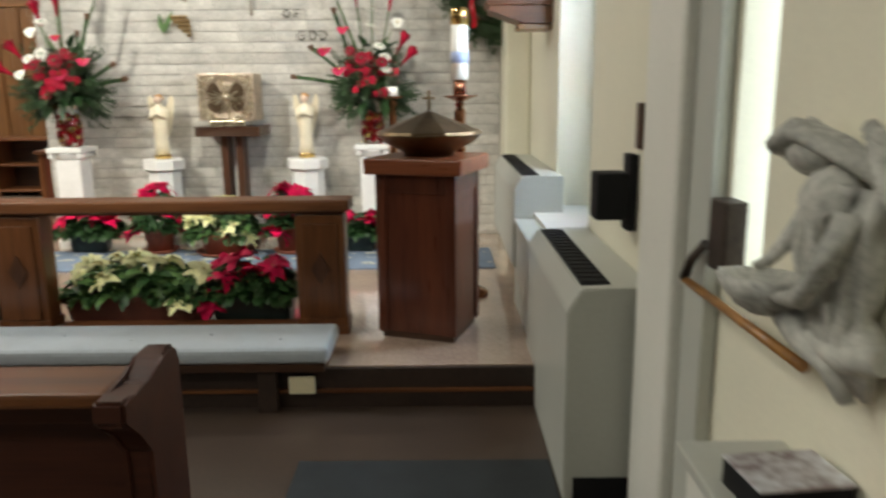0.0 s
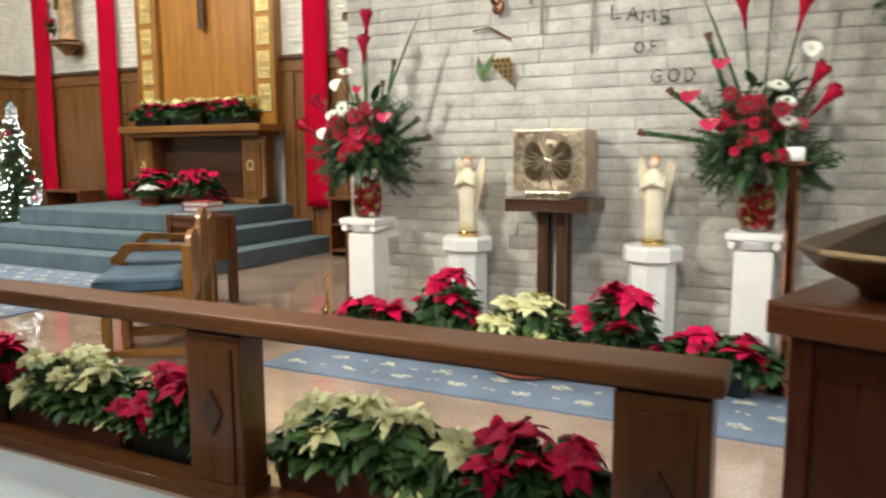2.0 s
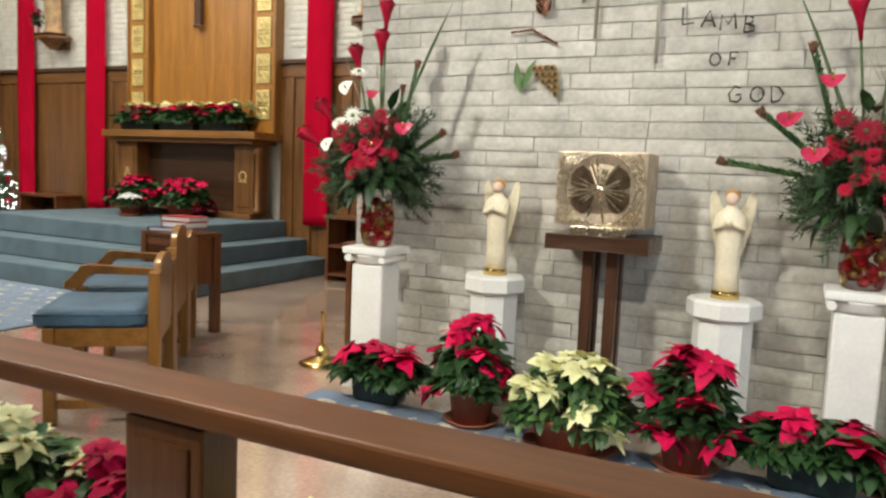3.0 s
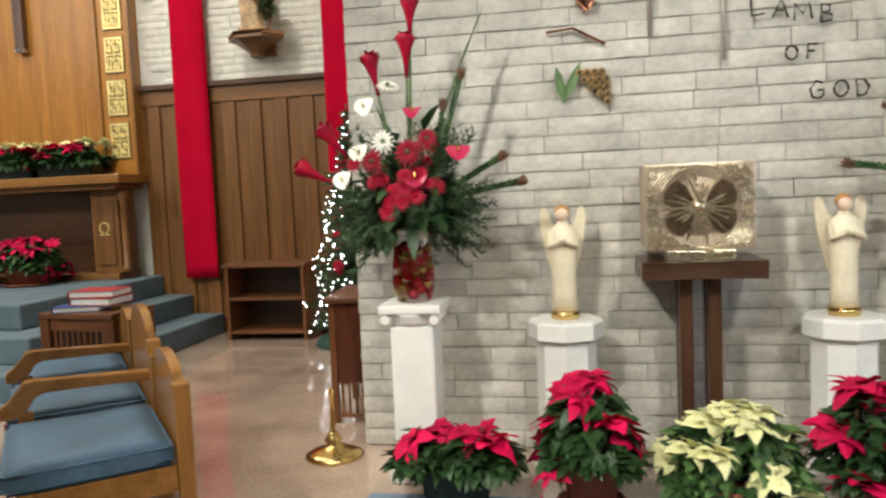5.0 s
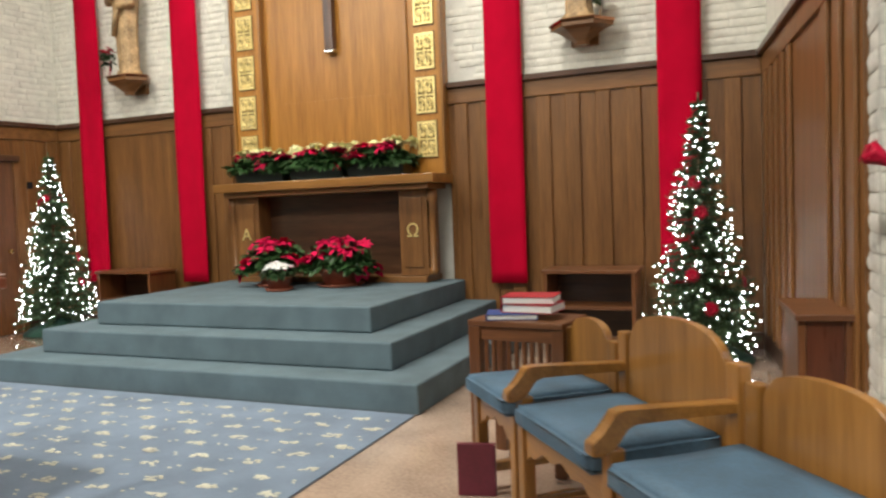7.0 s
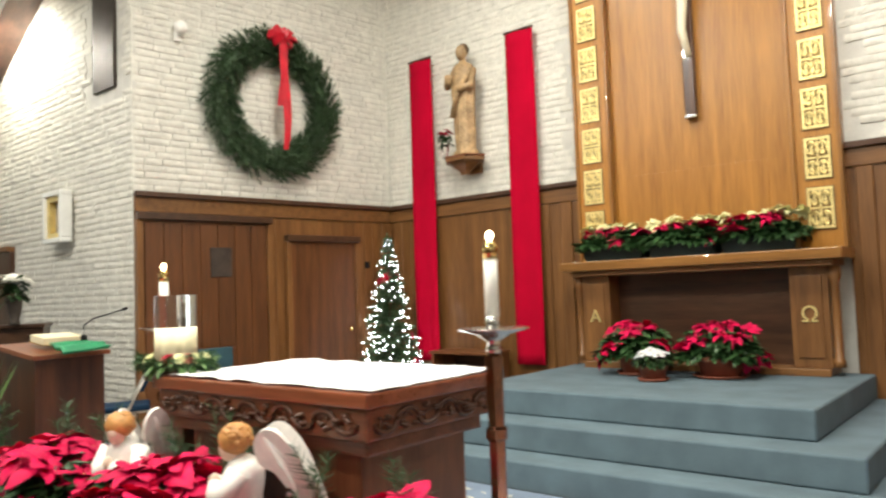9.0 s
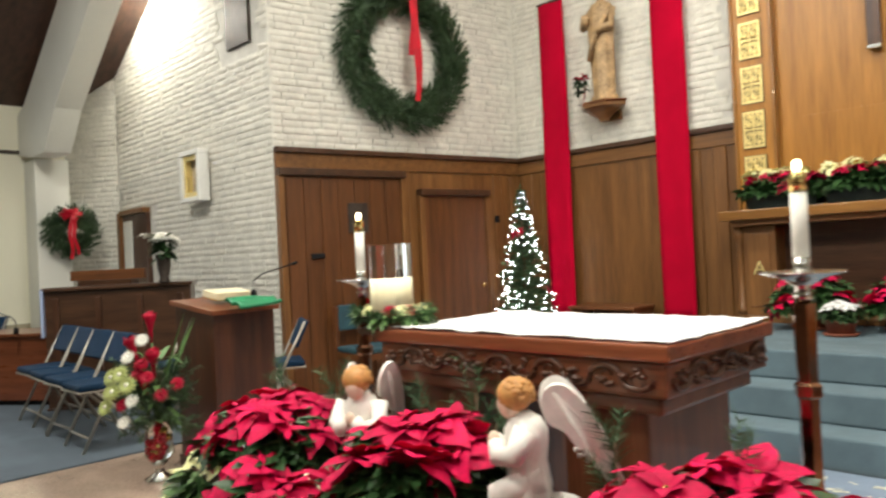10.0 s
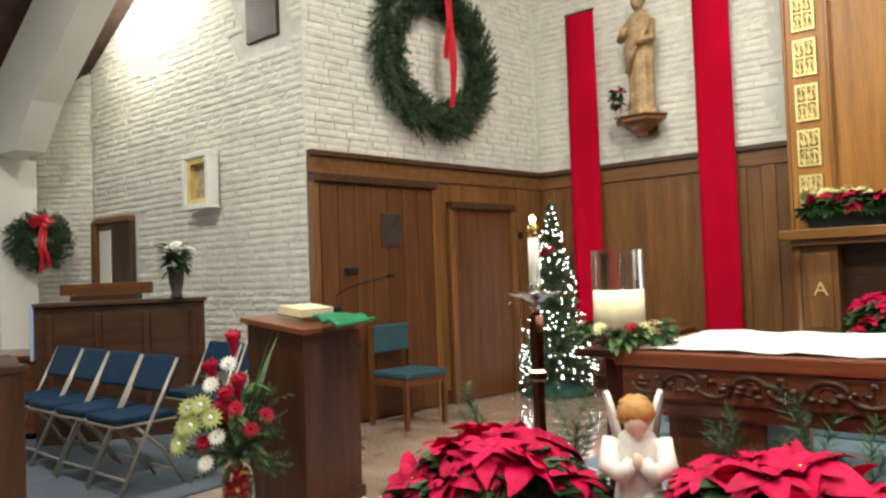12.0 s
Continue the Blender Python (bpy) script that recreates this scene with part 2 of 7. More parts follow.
M_BLUELID = surf("pale_blue_painted_board", (0.36, 0.43, 0.62), 0.45, var=0.06, big=5, fine=60, bump=0.03)

M_TABERNACLE = surf("brushed_pale_bronze", (0.55, 0.45, 0.34), 0.42, 1.0, var=0.25, big=9, fine=60, bump=0.25)
M_DARKBRONZE = surf("dark_polished_bronze", (0.25, 0.175, 0.115), 0.3, 1.0, var=0.3, big=12, fine=60, bump=0.2)
# lighter bronze for the tabernacle's foot, ripples, rays and boss
M_RIPPLE = surf("bright_pale_bronze", (0.80, 0.69, 0.52), 0.26, 1.0, var=0.2, big=9, fine=60, bump=0.05)
M_DOOR = wood("door_oak", (0.075, 0.026, 0.007), (0.13, 0.048, 0.014), 0.4, "z")
# pew mahogany darkened in its colour for the shadow on the pew front
M_PEW = wood("shaded_pew_mahogany", (0.036, 0.010, 0.006), (0.066, 0.020, 0.010), 0.4, "x")
M_ALTAR = wood("altar_oak", (0.105, 0.034, 0.015), (0.19, 0.066, 0.028), 0.35, "x", coat=0.2)
M_ALTARZ = wood("altar_oak_upright", (0.105, 0.034, 0.015), (0.19, 0.066, 0.028), 0.35, "z", coat=0.2)
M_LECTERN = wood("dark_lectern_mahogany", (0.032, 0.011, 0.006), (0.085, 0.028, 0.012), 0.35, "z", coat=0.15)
# darker copy of the blue upholstery, for the side chair in shade
M_SHADEDSEAT = surf("shaded_teal_blue_upholstery", (0.022, 0.070, 0.092), 0.65, var=0.2, big=6, fine=90, bump=0.2)
M_CARVE = wood("carved_oak", (0.060, 0.022, 0.010), (0.105, 0.040, 0.018), 0.4, "x")

# ---- mesh helpers ----
def bx(bm, x0, x1, y0, y1, z0, z1, mi=0, m=None):
    vs = [bm.verts.new((x, y, z)) for x in (x0, x1) for y in (y0, y1) for z in (z0, z1)]
    if m is not None:
        for v in vs:
            v.co = m @ v.co
    for f in ((0, 1, 3, 2), (4, 6, 7, 5), (0, 4, 5, 1), (2, 3, 7, 6), (0, 2, 6, 4), (1, 5, 7, 3)):
        bm.faces.new([vs[i] for i in f]).material_index = mi
    return vs

def box(x0, x1, y0, y1, z0, z1, bevel=0.0, seg=2, m=None):
    bm = bmesh.new()
    bx(bm, x0, x1, y0, y1, z0, z1, 0, m)
    if bevel:
        bmesh.ops.bevel(bm, geom=bm.edges[:], offset=bevel, segments=seg, affect="EDGES", profile=0.6)
    return bm

def lathe(bm, prof, c=(0, 0, 0), n=20, mi=0, smooth=True, m=None, squash=(1, 1)):
    """A turned shape from (radius, height) pairs."""
    rings = []
    for r, z in prof:
        ring = []
        for i in range(n):
            a = 2 * math.pi * i / n
            p = Vector((c[0] + r * squash[0] * math.cos(a), c[1] + r * squash[1] * math.sin(a), c[2] + z))
            ring.append(bm.verts.new(m @ p if m is not None else p))
        rings.append(ring)
    for a, b in zip(rings, rings[1:]):
        for i in range(n):
            f = bm.faces.new((a[i], a[(i + 1) % n], b[(i + 1) % n], b[i]))
            f.smooth, f.material_index = smooth, mi
    for ring, flip in ((rings[0], True), (rings[-1], False)):
        f = bm.faces.new(ring[::-1] if flip else ring)
        f.material_index = mi
    return bm

def ball(bm, c, r, mi=0, n=10, squash=(1, 1, 1), m=None):
    prof = [(max(0.001, math.sin(math.pi * i / n)), -math.cos(math.pi * i / n)) for i in range(n + 1)]
    mm = Matrix.Translation(c) @ Matrix.Diagonal((r * squash[0], r * squash[1], r * squash[2], 1))
    return lathe(bm, prof, n=max(8, n + 2), mi=mi, m=(m @ mm) if m is not None else mm)

def tube(bm, pts, r, n=8, mi=0, r1=None):
    """A round bar along points, tapering from r to r1."""
    pts = [Vector(p) for p in pts]
    rings = []
    for i, p in enumerate(pts):
        d = (pts[min(i + 1, len(pts) - 1)] - pts[max(i - 1, 0)]).normalized()
        u = d.cross(Vector((0, 0, 1)) if abs(d.z) < 0.95 else Vector((1, 0, 0))).normalized()
        v = d.cross(u)
        k = r + ((r1 if r1 is not None else r) - r) * i / max(1, len(pts) - 1)
        rings.append([bm.verts.new(p + k * (math.cos(a) * u + math.sin(a) * v)) for a in (2 * math.pi * j / n for j in range(n))])
    for a, b in zip(rings, rings[1:]):
        for i in range(n):
            f = bm.faces.new((a[i], a[(i + 1) % n], b[(i + 1) % n], b[i]))
            f.smooth, f.material_index = True, mi
    bm.faces.new(rings[0][::-1]).material_index = mi
    bm.faces.new(rings[-1]).material_index = mi
    return bm

def slab(bm, outline, depth, m=None, mi=0):
    """A flat outline (x, z) given thickness along y."""
    a = [bm.verts.new((x, 0, z)) for x, z in outline]
    b = [bm.verts.new((x, depth, z)) for x, z in outline]
    if m is not None:
        for v in a + b:
            v.co = m @ v.co
    n = len(outline)
    fs = [bm.faces.new(a), bm.faces.new(b[::-1])]
    for i in range(n):
        fs.append(bm.faces.new((a[(i + 1) % n], a[i], b[i], b[(i + 1) % n])))
    for f in fs:
        f.material_index = mi
    return bm

def rounded(pts, k=4):
    """A closed outline drawn softly through its points."""
    out, n = [], len(pts)
    for i in range(n):
        p = [Vector(pts[(i + j) % n]) for j in (-1, 0, 1, 2)]
        for j in range(k):
            t = j / k
            q = 0.5 * (2 * p[1] + (p[2] - p[0]) * t + (2 * p[0] - 5 * p[1] + 4 * p[2] - p[3]) * t * t + (3 * p[1] - p[0] - 3 * p[2] + p[3]) * t ** 3)
            out.append((q.x, q.y))
    return out

def link(name, bm, mats, parent=None, label="", mod=None):
    bmesh.ops.recalc_face_normals(bm, faces=bm.faces[:])
    me = bpy.data.meshes.new(name)
    bm.to_mesh(me)
    bm.free()
    for mt in (mats if isinstance(mats, (list, tuple)) else [mats]):
        me.materials.append(mt)
    ob = new(name, me)
    if parent is not None:
        ob.parent = parent
    if label:
        ob["label"] = label
    return ob

def part(name, bm, material, parent, label=""):
    return link(name, bm, material, parent, label)

def thing(name, at, label, category, group="", turn=0):
    e = new(name)
    e.empty_display_size = 0.1
    e.matrix_world = pose(*at, 0, 0, turn)
    return tagged(e, label, category, group)

def share(name, me, parent, m=None):
    ob = new(name, me)
    ob.parent = parent
    if m is not None:
        ob.matrix_basis = m
    return ob

def structure(name, bm, material, label, category):
    return tagged(link(name, bm, material), label, category, kind="structure")

# ---- structure ----
SZ = 0.18            # sanctuary floor
CX = -7.42           # middle line of the church
BY = 9.14            # back wall of the sanctuary
WY = 6.02            # brick walls beside the sanctuary
RX, LX = 0.66, -16.2 # side walls of the nave
DADO = 2.575         # top of the wooden panelling
structure("floor", box(LX - 0.3, RX + 0.3, -14, 3.0, -0.2, 0), M_NAVEFLOOR, "brown speckled vinyl nave floor", "floor")
sanct = structure("floor_sanctuary", box(LX - 0.3, RX + 0.3, 3.0, BY + 0.3, -0.2, SZ), M_TERRAZZO, "polished tan terrazzo sanctuary floor, one step up", "floor")
structure("step_riser", box(LX, RX, 2.975, 2.998, 0.0, SZ - 0.004), M_RISER, "dark stained riser board of the sanctuary step", "step")
structure("step_nosing", box(LX, RX, 2.955, 2.973, 0.075, 0.088), M_RAILWOOD, "thin wooden strip along the step riser", "trim")
structure("carpet_transept", box(LX + 0.01, -10.96, 3.02, 5.0, SZ + 0.001, SZ + 0.012), M_SLATECARPET, "slate blue carpet beside the piano", "carpet")
structure("carpet_passage", box(LX + 0.01, -11.1, 5.001, WY - 0.02, SZ + 0.001, SZ + 0.012), M_SLATECARPET, "slate blue carpet by the brick wall", "carpet")
# walls
wr = structure("wall_right", box(RX, RX + 0.3, -14, 1.485, 0, 5.2), M_CREAM, "cream painted block side wall", "wall")
for y0, y1, z0, z1 in ((1.66, 3.28, 0, 5.2), (4.24, 6.3, 0, 5.2), (1.485, 1.66, 0, 0.9), (1.485, 1.66, 3.4, 5.2), (3.28, 4.24, 0, 0.655), (3.28, 4.24, 3.4, 5.2)):
    part("wall_section", box(RX, RX + 0.3, y0, y1, z0, z1), M_CREAM, wr)
structure("wall_rear", box(LX - 0.3, RX + 0.3, -14.3, -14, 0, 9.5), M_CREAM, "plain cream wall behind the pews", "wall")
W_BRICK = structure("wall_brick_right", box(-3.2, RX, WY + 0.010, WY + 0.28, SZ, 6.0), M_MORTAR, "grey stone brick wall behind the tabernacle", "wall")
W_LEFT = structure("wall_brick_left", box(-15.55, -11.74, WY + 0.0405, WY + 0.3, SZ, 6.0), M_MORTARW, "white painted brick wall with a picture", "wall")
W_BACK = structure("wall_back", box(-11.5, -3.3, BY - 0.0005, BY + 0.3, SZ, 6.0), M_MORTARW, "white painted brick wall over wooden panelling", "wall")
ANG_L = math.degrees(math.atan2(BY - WY, 0.44))
NL = Matrix.Translation((-11.74, WY + 0.03, 0)) @ Matrix.Rotation(radians(ANG_L), 4, "Z")   # along the left splay, x runs to the back
NR = Matrix.Translation((-3.2, WY + 0.28, 0)) @ Matrix.Rotation(math.pi - radians(83.5), 4, "Z")
SPL = math.hypot(BY - WY, 0.44) + 0.1
W_SIDE = structure("wall_niche_left", box(0, SPL, 0.0095, 0.28, SZ, 6.0, m=NL), M_MORTARW, "white painted brick splay wall of the sanctuary", "wall")
structure("wall_niche_right", box(0, 3.0, -0.25, 0, SZ, 6.0, m=NR), M_PAINTBRICK, "white painted splay wall of the sanctuary", "wall")
W_CORNER = structure("wall_brick_corner", box(0, 0.8, 0.03, 0.25, SZ, 4.2, m=Matrix.Translation((-15.55, WY + 0.03, 0)) @ Matrix.Rotation(radians(215), 4, "Z") @ Matrix.Diagonal((1, -1, 1, 1))), M_MORTARW, "white painted brick return wall", "wall")
structure("wall_left", box(LX - 0.3, LX, -14, 5.6, 0, 3.7), M_CREAM, "cream painted plaster nave wall", "wall")
structure("wall_gable", box(LX - 0.3, RX + 0.3, WY + 0.32, WY + 0.5, 6.0, 9.6), M_PAINTBRICK, "white gable wall above the sanctuary arch", "wall")
structure("ceiling_sanctuary", box(-12, -3, WY, BY + 0.3, 6.0, 6.15), M_CREAMWHITE, "white plaster sanctuary ceiling", "ceiling")
# sloping board ceiling
bm = bmesh.new()
RIDGE = 3.66 + (CX - LX) * 0.56
for x0, z0 in ((LX - 0.3, 3.66 - 0.17), (RX + 0.3, RIDGE - (RX + 0.3 - CX) * 0.56)):
    d = Vector((CX - x0, 0, RIDGE - z0))
    nrm = Vector((-d.z, 0, d.x)).normalized() * (1 if d.x > 0 else -1)
    vs = [(x0, -14.2, z0), (CX, -14.2, RIDGE), (CX, WY + 0.05, RIDGE), (x0, WY + 0.05, z0)]
    lo = [bm.verts.new(Vector(v)) for v in vs]
    hi = [bm.verts.new(Vector(v) + nrm * 0.2) for v in vs]
    bm.faces.new(lo), bm.faces.new(hi)
    for i in range(4):
        bm.faces.new((lo[i], lo[(i + 1) % 4], hi[(i + 1) % 4], hi[i]))
structure("ceiling", bm, M_CEIL, "dark stained board ceiling rising to a ridge", "ceiling")

# ---- panelling, reredos and steps of the sanctuary ----
def panelling(name, m, length, skip, label):
    """Upright boards with a moulded cornice on a wall; local x runs along the wall and -y faces the room. skip: stretches left open."""
    t = tagged(link(name, box(0, length, -0.028, -0.004, SZ, DADO - 0.2, m=m), M_WOODZ), label, "wall panelling", kind="structure")
    part("cornice", box(0, length, -0.085, -0.002, DADO - 0.05, DADO, 0.006, m=m), M_DARKWOOD, t, "dark moulded cornice")
    part("frieze", box(0, length, -0.05, -0.002, DADO - 0.195, DADO - 0.052, 0.006, m=m), M_WOODX, t)
    part("baseboard", box(0, length, -0.05, -0.004, SZ, SZ + 0.14, 0.005, m=m), M_DARKWOOD, t)
    bd = box(-0.062, 0.062, -0.052, -0.0285, SZ + 0.142, DADO - 0.2, 0.006, 1)
    proto = None
    x = 0.13
    while x < length - 0.08:
        if not any(a < x < b for a, b in skip):
            if proto is None:
                proto = part("batten", bd, M_WOODZ, t)
                proto.matrix_basis = m @ Matrix.Translation((x, 0, 0))
            else:
                share("batten", proto.data, t, m @ Matrix.Translation((x, 0, 0)))
        x += 0.26
    return t

panelling("panelling_back", Matrix.Translation((-11.27, BY, 0)), 2.68, ((0.5, 0.95), (1.6, 2.1), (0.95, 1.62)), "oak panelling with battens under the white brick")
panelling("panelling_back_right", Matrix.Translation((-6.25, BY, 0)), 2.68, (), "oak board panelling with battens under the white brick")
panelling("panelling_left", NL, SPL - 0.1, ((0.0, 1.4), (1.55, 2.55)), "oak panelling with two doors on the splay wall")
PR = Matrix.Translation((-3.52, BY - 0.03, 0)) @ Matrix.Rotation(radians(-83.5), 4, "Z")
panelling("panelling_right", PR, 2.85, ((1.2, 2.2),), "oak panelling beside the lit tree")

def tall_doorway(name, x0, x1, top, label, plaque=False):
    """A flush wooden door in a frame on the left splay wall."""
    t = tagged(link(name, box(x0, x1, -0.075, -0.03, SZ + 0.01, top, 0.004, m=NL), M_DOOR), label, "door", kind="structure")
    part("door_head", box(x0 - 0.06, x1 + 0.06, -0.13, -0.03, top + 0.002, top + 0.07, 0.006, m=NL), M_DARKWOOD, t)
    for s in (x0 - 0.065, x1 + 0.002):
        part("door_jamb", box(s, s + 0.063, -0.10, -0.03, SZ, top, 0.005, m=NL), M_WOODZ, t)
    return t

d1 = tall_doorway("door_1", 0.06, 1.36, 2.30, "wide oak plank double door with a dark plate")
for i in range(7):
    part("plank", box(0.07 + i * 0.184, 0.07 + i * 0.184 + 0.178, -0.088, -0.0755, SZ + 0.03, 2.28, 0.004, 1, m=NL), M_DOOR, d1)
part("plate", box(0.72, 0.95, -0.10, -0.0885, 1.74, 2.04, 0.006, m=NL), M_IRON, d1, "dark metal plaque")
part("latch", box(0.30, 0.44, -0.115, -0.0885, 1.50, 1.55, 0.006, m=NL), M_BLACK, d1)
d2 = tall_doorway("door_2", 1.66, 2.50, 2.12, "flush brown wooden door with a brass knob")
bm = bmesh.new()
ball(bm, NL @ Vector((2.40, -0.12, 1.12)), 0.028)
part("knob", bm, M_BRASS, d2)
sw = tagged(link("light_switch", box(2.66, 2.73, -0.065, -0.053, 1.82, 1.90, 0.004, m=NL), M_BLACK), "small black switch plate on the panelling", "switch")

def reredos():
    """Tall golden panel with gilt pierced strips each side."""
    t = thing("reredos", (CX, BY, SZ), "tall golden oak altar panel framed by gilded carved strips", "altar panel")
    part("panel", box(-0.83, 0.83, -0.09, -0.004, 1.5, 5.0, 0.004), M_REREDOS, t)
    # sheet of the same veneer, added where the panel has a bright reflection
    part("light_panel", box(-0.60, 0.60, -0.098, -0.0905, 1.55, 2.35, 0.003), M_REREDOS, t, "rectangular veneer sheet where the panel reflects light")
    for s in (-1, 1):
        part("pilaster", box(s * 1.0 - 0.17, s * 1.0 + 0.17, -0.14, -0.004, 1.5, 5.0, 0.008), M_REREDOS, t)
        part("moulding", box(s * 0.815 - 0.016, s * 0.815 + 0.016, -0.165, -0.14 + 0.05, 1.5, 5.0, 0.006), M_HONEYZ, t)
        part("edge_moulding", box(s * 1.165 - 0.014, s * 1.165 + 0.014, -0.165, -0.08, 1.5, 5.0, 0.006), M_HONEYZ, t)
        z = 1.72
        while z < 4.8:
            bm = bmesh.new()
            bx(bm, s * 1.0 - 0.108, s * 1.0 + 0.108, -0.146, -0.1405, z - 0.01, z + 0.34, 1)
            # frame and scrolls
            for a, b, c, d in ((-0.095, 0.095, 0, 0.022), (-0.095, 0.095, 0.308, 0.33), (-0.095, -0.075, 0.023, 0.307), (0.075, 0.095, 0.023, 0.307), (-0.008, 0.008, 0.023, 0.307), (-0.074, 0.074, 0.157, 0.173)):
                bx(bm, s * 1.0 + a, s * 1.0 + b, -0.160, -0.1465, z + c, z + d, 0)
            for qx in (-0.04, 0.04):
                for qz in (0.085, 0.245):
                    pts = [(s * 1.0 + qx + 0.028 * math.cos(q), -0.153, z + qz + 0.055 * math.sin(q)) for q in np.linspace(0, 2 * math.pi, 11)]
                    tube(bm, pts, 0.0115, 6)
                    bx(bm, s * 1.0 + qx - 0.007, s * 1.0 + qx + 0.007, -0.156, -0.1465, z + qz - 0.058, z + qz + 0.058, 0)
            part("gilt_panel", bm, [M_GOLDLEAF, M_GILTDARK], t, "pierced gilded carving")
            z += 0.405
    return t

reredos()

def crucifix():
    t = thing("crucifix", (CX, BY - 0.10, 2.97), "dark wooden wall crucifix with a metal foot", "crucifix")
    part("upright", box(-0.05, 0.05, -0.07, -0.005, 0.03, 2.0, 0.008), M_DARKWOODZ, t)
    part("crossbar", box(-0.55, 0.55, -0.068, -0.007, 1.35, 1.45, 0.008), M_DARKWOOD, t)
    part("foot", box(-0.053, 0.053, -0.075, -0.003, 0.0, 0.03, 0.004), M_SILVER, t)
    bm = bmesh.new()
    tube(bm, [(0.02, -0.10, 0.55), (-0.02, -0.12, 0.8), (0.0, -0.12, 1.05), (0, -0.11, 1.3)], 0.03, 8, 0, 0.06)
    ball(bm, (0, -0.12, 1.42), 0.06)
    for s in (-1, 1):
        tube(bm, [(0, -0.11, 1.28), (s * 0.25, -0.10, 1.36), (s * 0.5, -0.09, 1.42)], 0.025, 6)
    part("corpus", bm, M_IVORY, t, "pale carved figure shape")
    return t

crucifix()

def high_altar():
    """Shelf on pilasters below the panel."""
    t = thing("high_altar", (CX, BY - 0.004, SZ + 0.57), "oak altar shelf on carved pilasters with gilt letters", "altar")
    part("shelf", box(-1.20, 1.20, -0.52, -0.03, 0.90, 0.985, 0.010), M_HONEY, t)
    part("shelf_moulding", box(-1.12, 1.12, -0.46, -0.03, 0.85, 0.899, 0.008), M_WOODX, t)
    part("back_panel", box(-0.78, 0.78, -0.16, -0.09, 0.02, 0.85, 0.006), M_DARKWOOD, t)
    part("footing", box(-1.05, 1.05, -0.40, -0.03, 0.0, 0.06, 0.008), M_WOODX, t)
    for s in (-1, 1):
        part("pilaster", box(s * 0.92 - 0.14, s * 0.92 + 0.14, -0.36, -0.09, 0.062, 0.848, 0.008), M_WOODZ, t)
        part("pilaster_panel", box(s * 0.92 - 0.095, s * 0.92 + 0.095, -0.372, -0.3605, 0.14, 0.78, 0.006), M_WOODZ, t)
        bm = bmesh.new()
        lathe(bm, [(0.045, 0.07), (0.045, 0.12), (0.032, 0.14), (0.032, 0.72), (0.05, 0.76), (0.05, 0.845)], (s * 1.10, -0.33, 0), 14)
        part("column", bm, M_WOODZ, t)
    for s, ch in ((-1, "A"), (1, "\u03a9")):
        cu = bpy.data.curves.new("letter", "FONT")
        cu.body, cu.size, cu.extrude, cu.align_x = ch, 0.17, 0.004, "CENTER"
        cu.materials.append(M_GOLDLEAF)
        ob = new("letter", cu)
        ob.parent = t
        ob.matrix_basis = pose(s * 0.92, -0.378, 0.42, 90, 0, 0)
    return t

high_altar()

def stepped_platform():
    """Three carpeted steps."""
    t = thing("altar_steps", (CX, 0, SZ), "three broad steps in blue-grey carpet", "steps")
    for i, (hw, y0) in enumerate(((1.90, 6.63), (1.59, 6.91), (1.29, 7.20))):
        z0 = i * 0.19
        part("carpeted_step", box(-hw, hw, y0, BY - 0.055, z0 + (0.002 if i else 0.0), z0 + 0.19, 0.018, 3), M_BLUECARPET, t)
    t["kind"] = "structure"
    return t

stepped_platform()

def banner(x0, x1, ztop, zbot):
    t = thing("banner", ((x0 + x1) / 2, BY - 0.10, zbot), "long red felt banner hanging on the wall", "banner", "red banners")
    w, h = (x1 - x0) / 2, ztop - zbot
    bm = bmesh.new()
    cols, rows = 6, 30
    g = [[bm.verts.new((-w + 2 * w * i / cols, -0.012 * math.sin(i * 1.3 + j * 0.16) - 0.006, h * j / rows)) for i in range(cols + 1)] for j in range(rows + 1)]
    for j in range(rows):
        for i in range(cols):
            bm.faces.new((g[j][i], g[j][i + 1], g[j + 1][i + 1], g[j + 1][i])).smooth = True
    ob = part("cloth", bm, M_BANNER, t)
    md = ob.modifiers.new("thick", "SOLIDIFY")
    md.thickness = 0.008
    part("hanging_rod", box(-w - 0.01, w + 0.01, -0.02, 0.01, h, h + 0.02, 0.004), M_DARKWOOD, t)
    return t

banner(-10.82, -10.48, 4.25, 0.72)
banner(-9.42, -9.07, 4.25, 0.72)
banner(-5.85, -5.51, 4.25, 0.72)
banner(-4.355, -4.01, 4.25, 0.72)

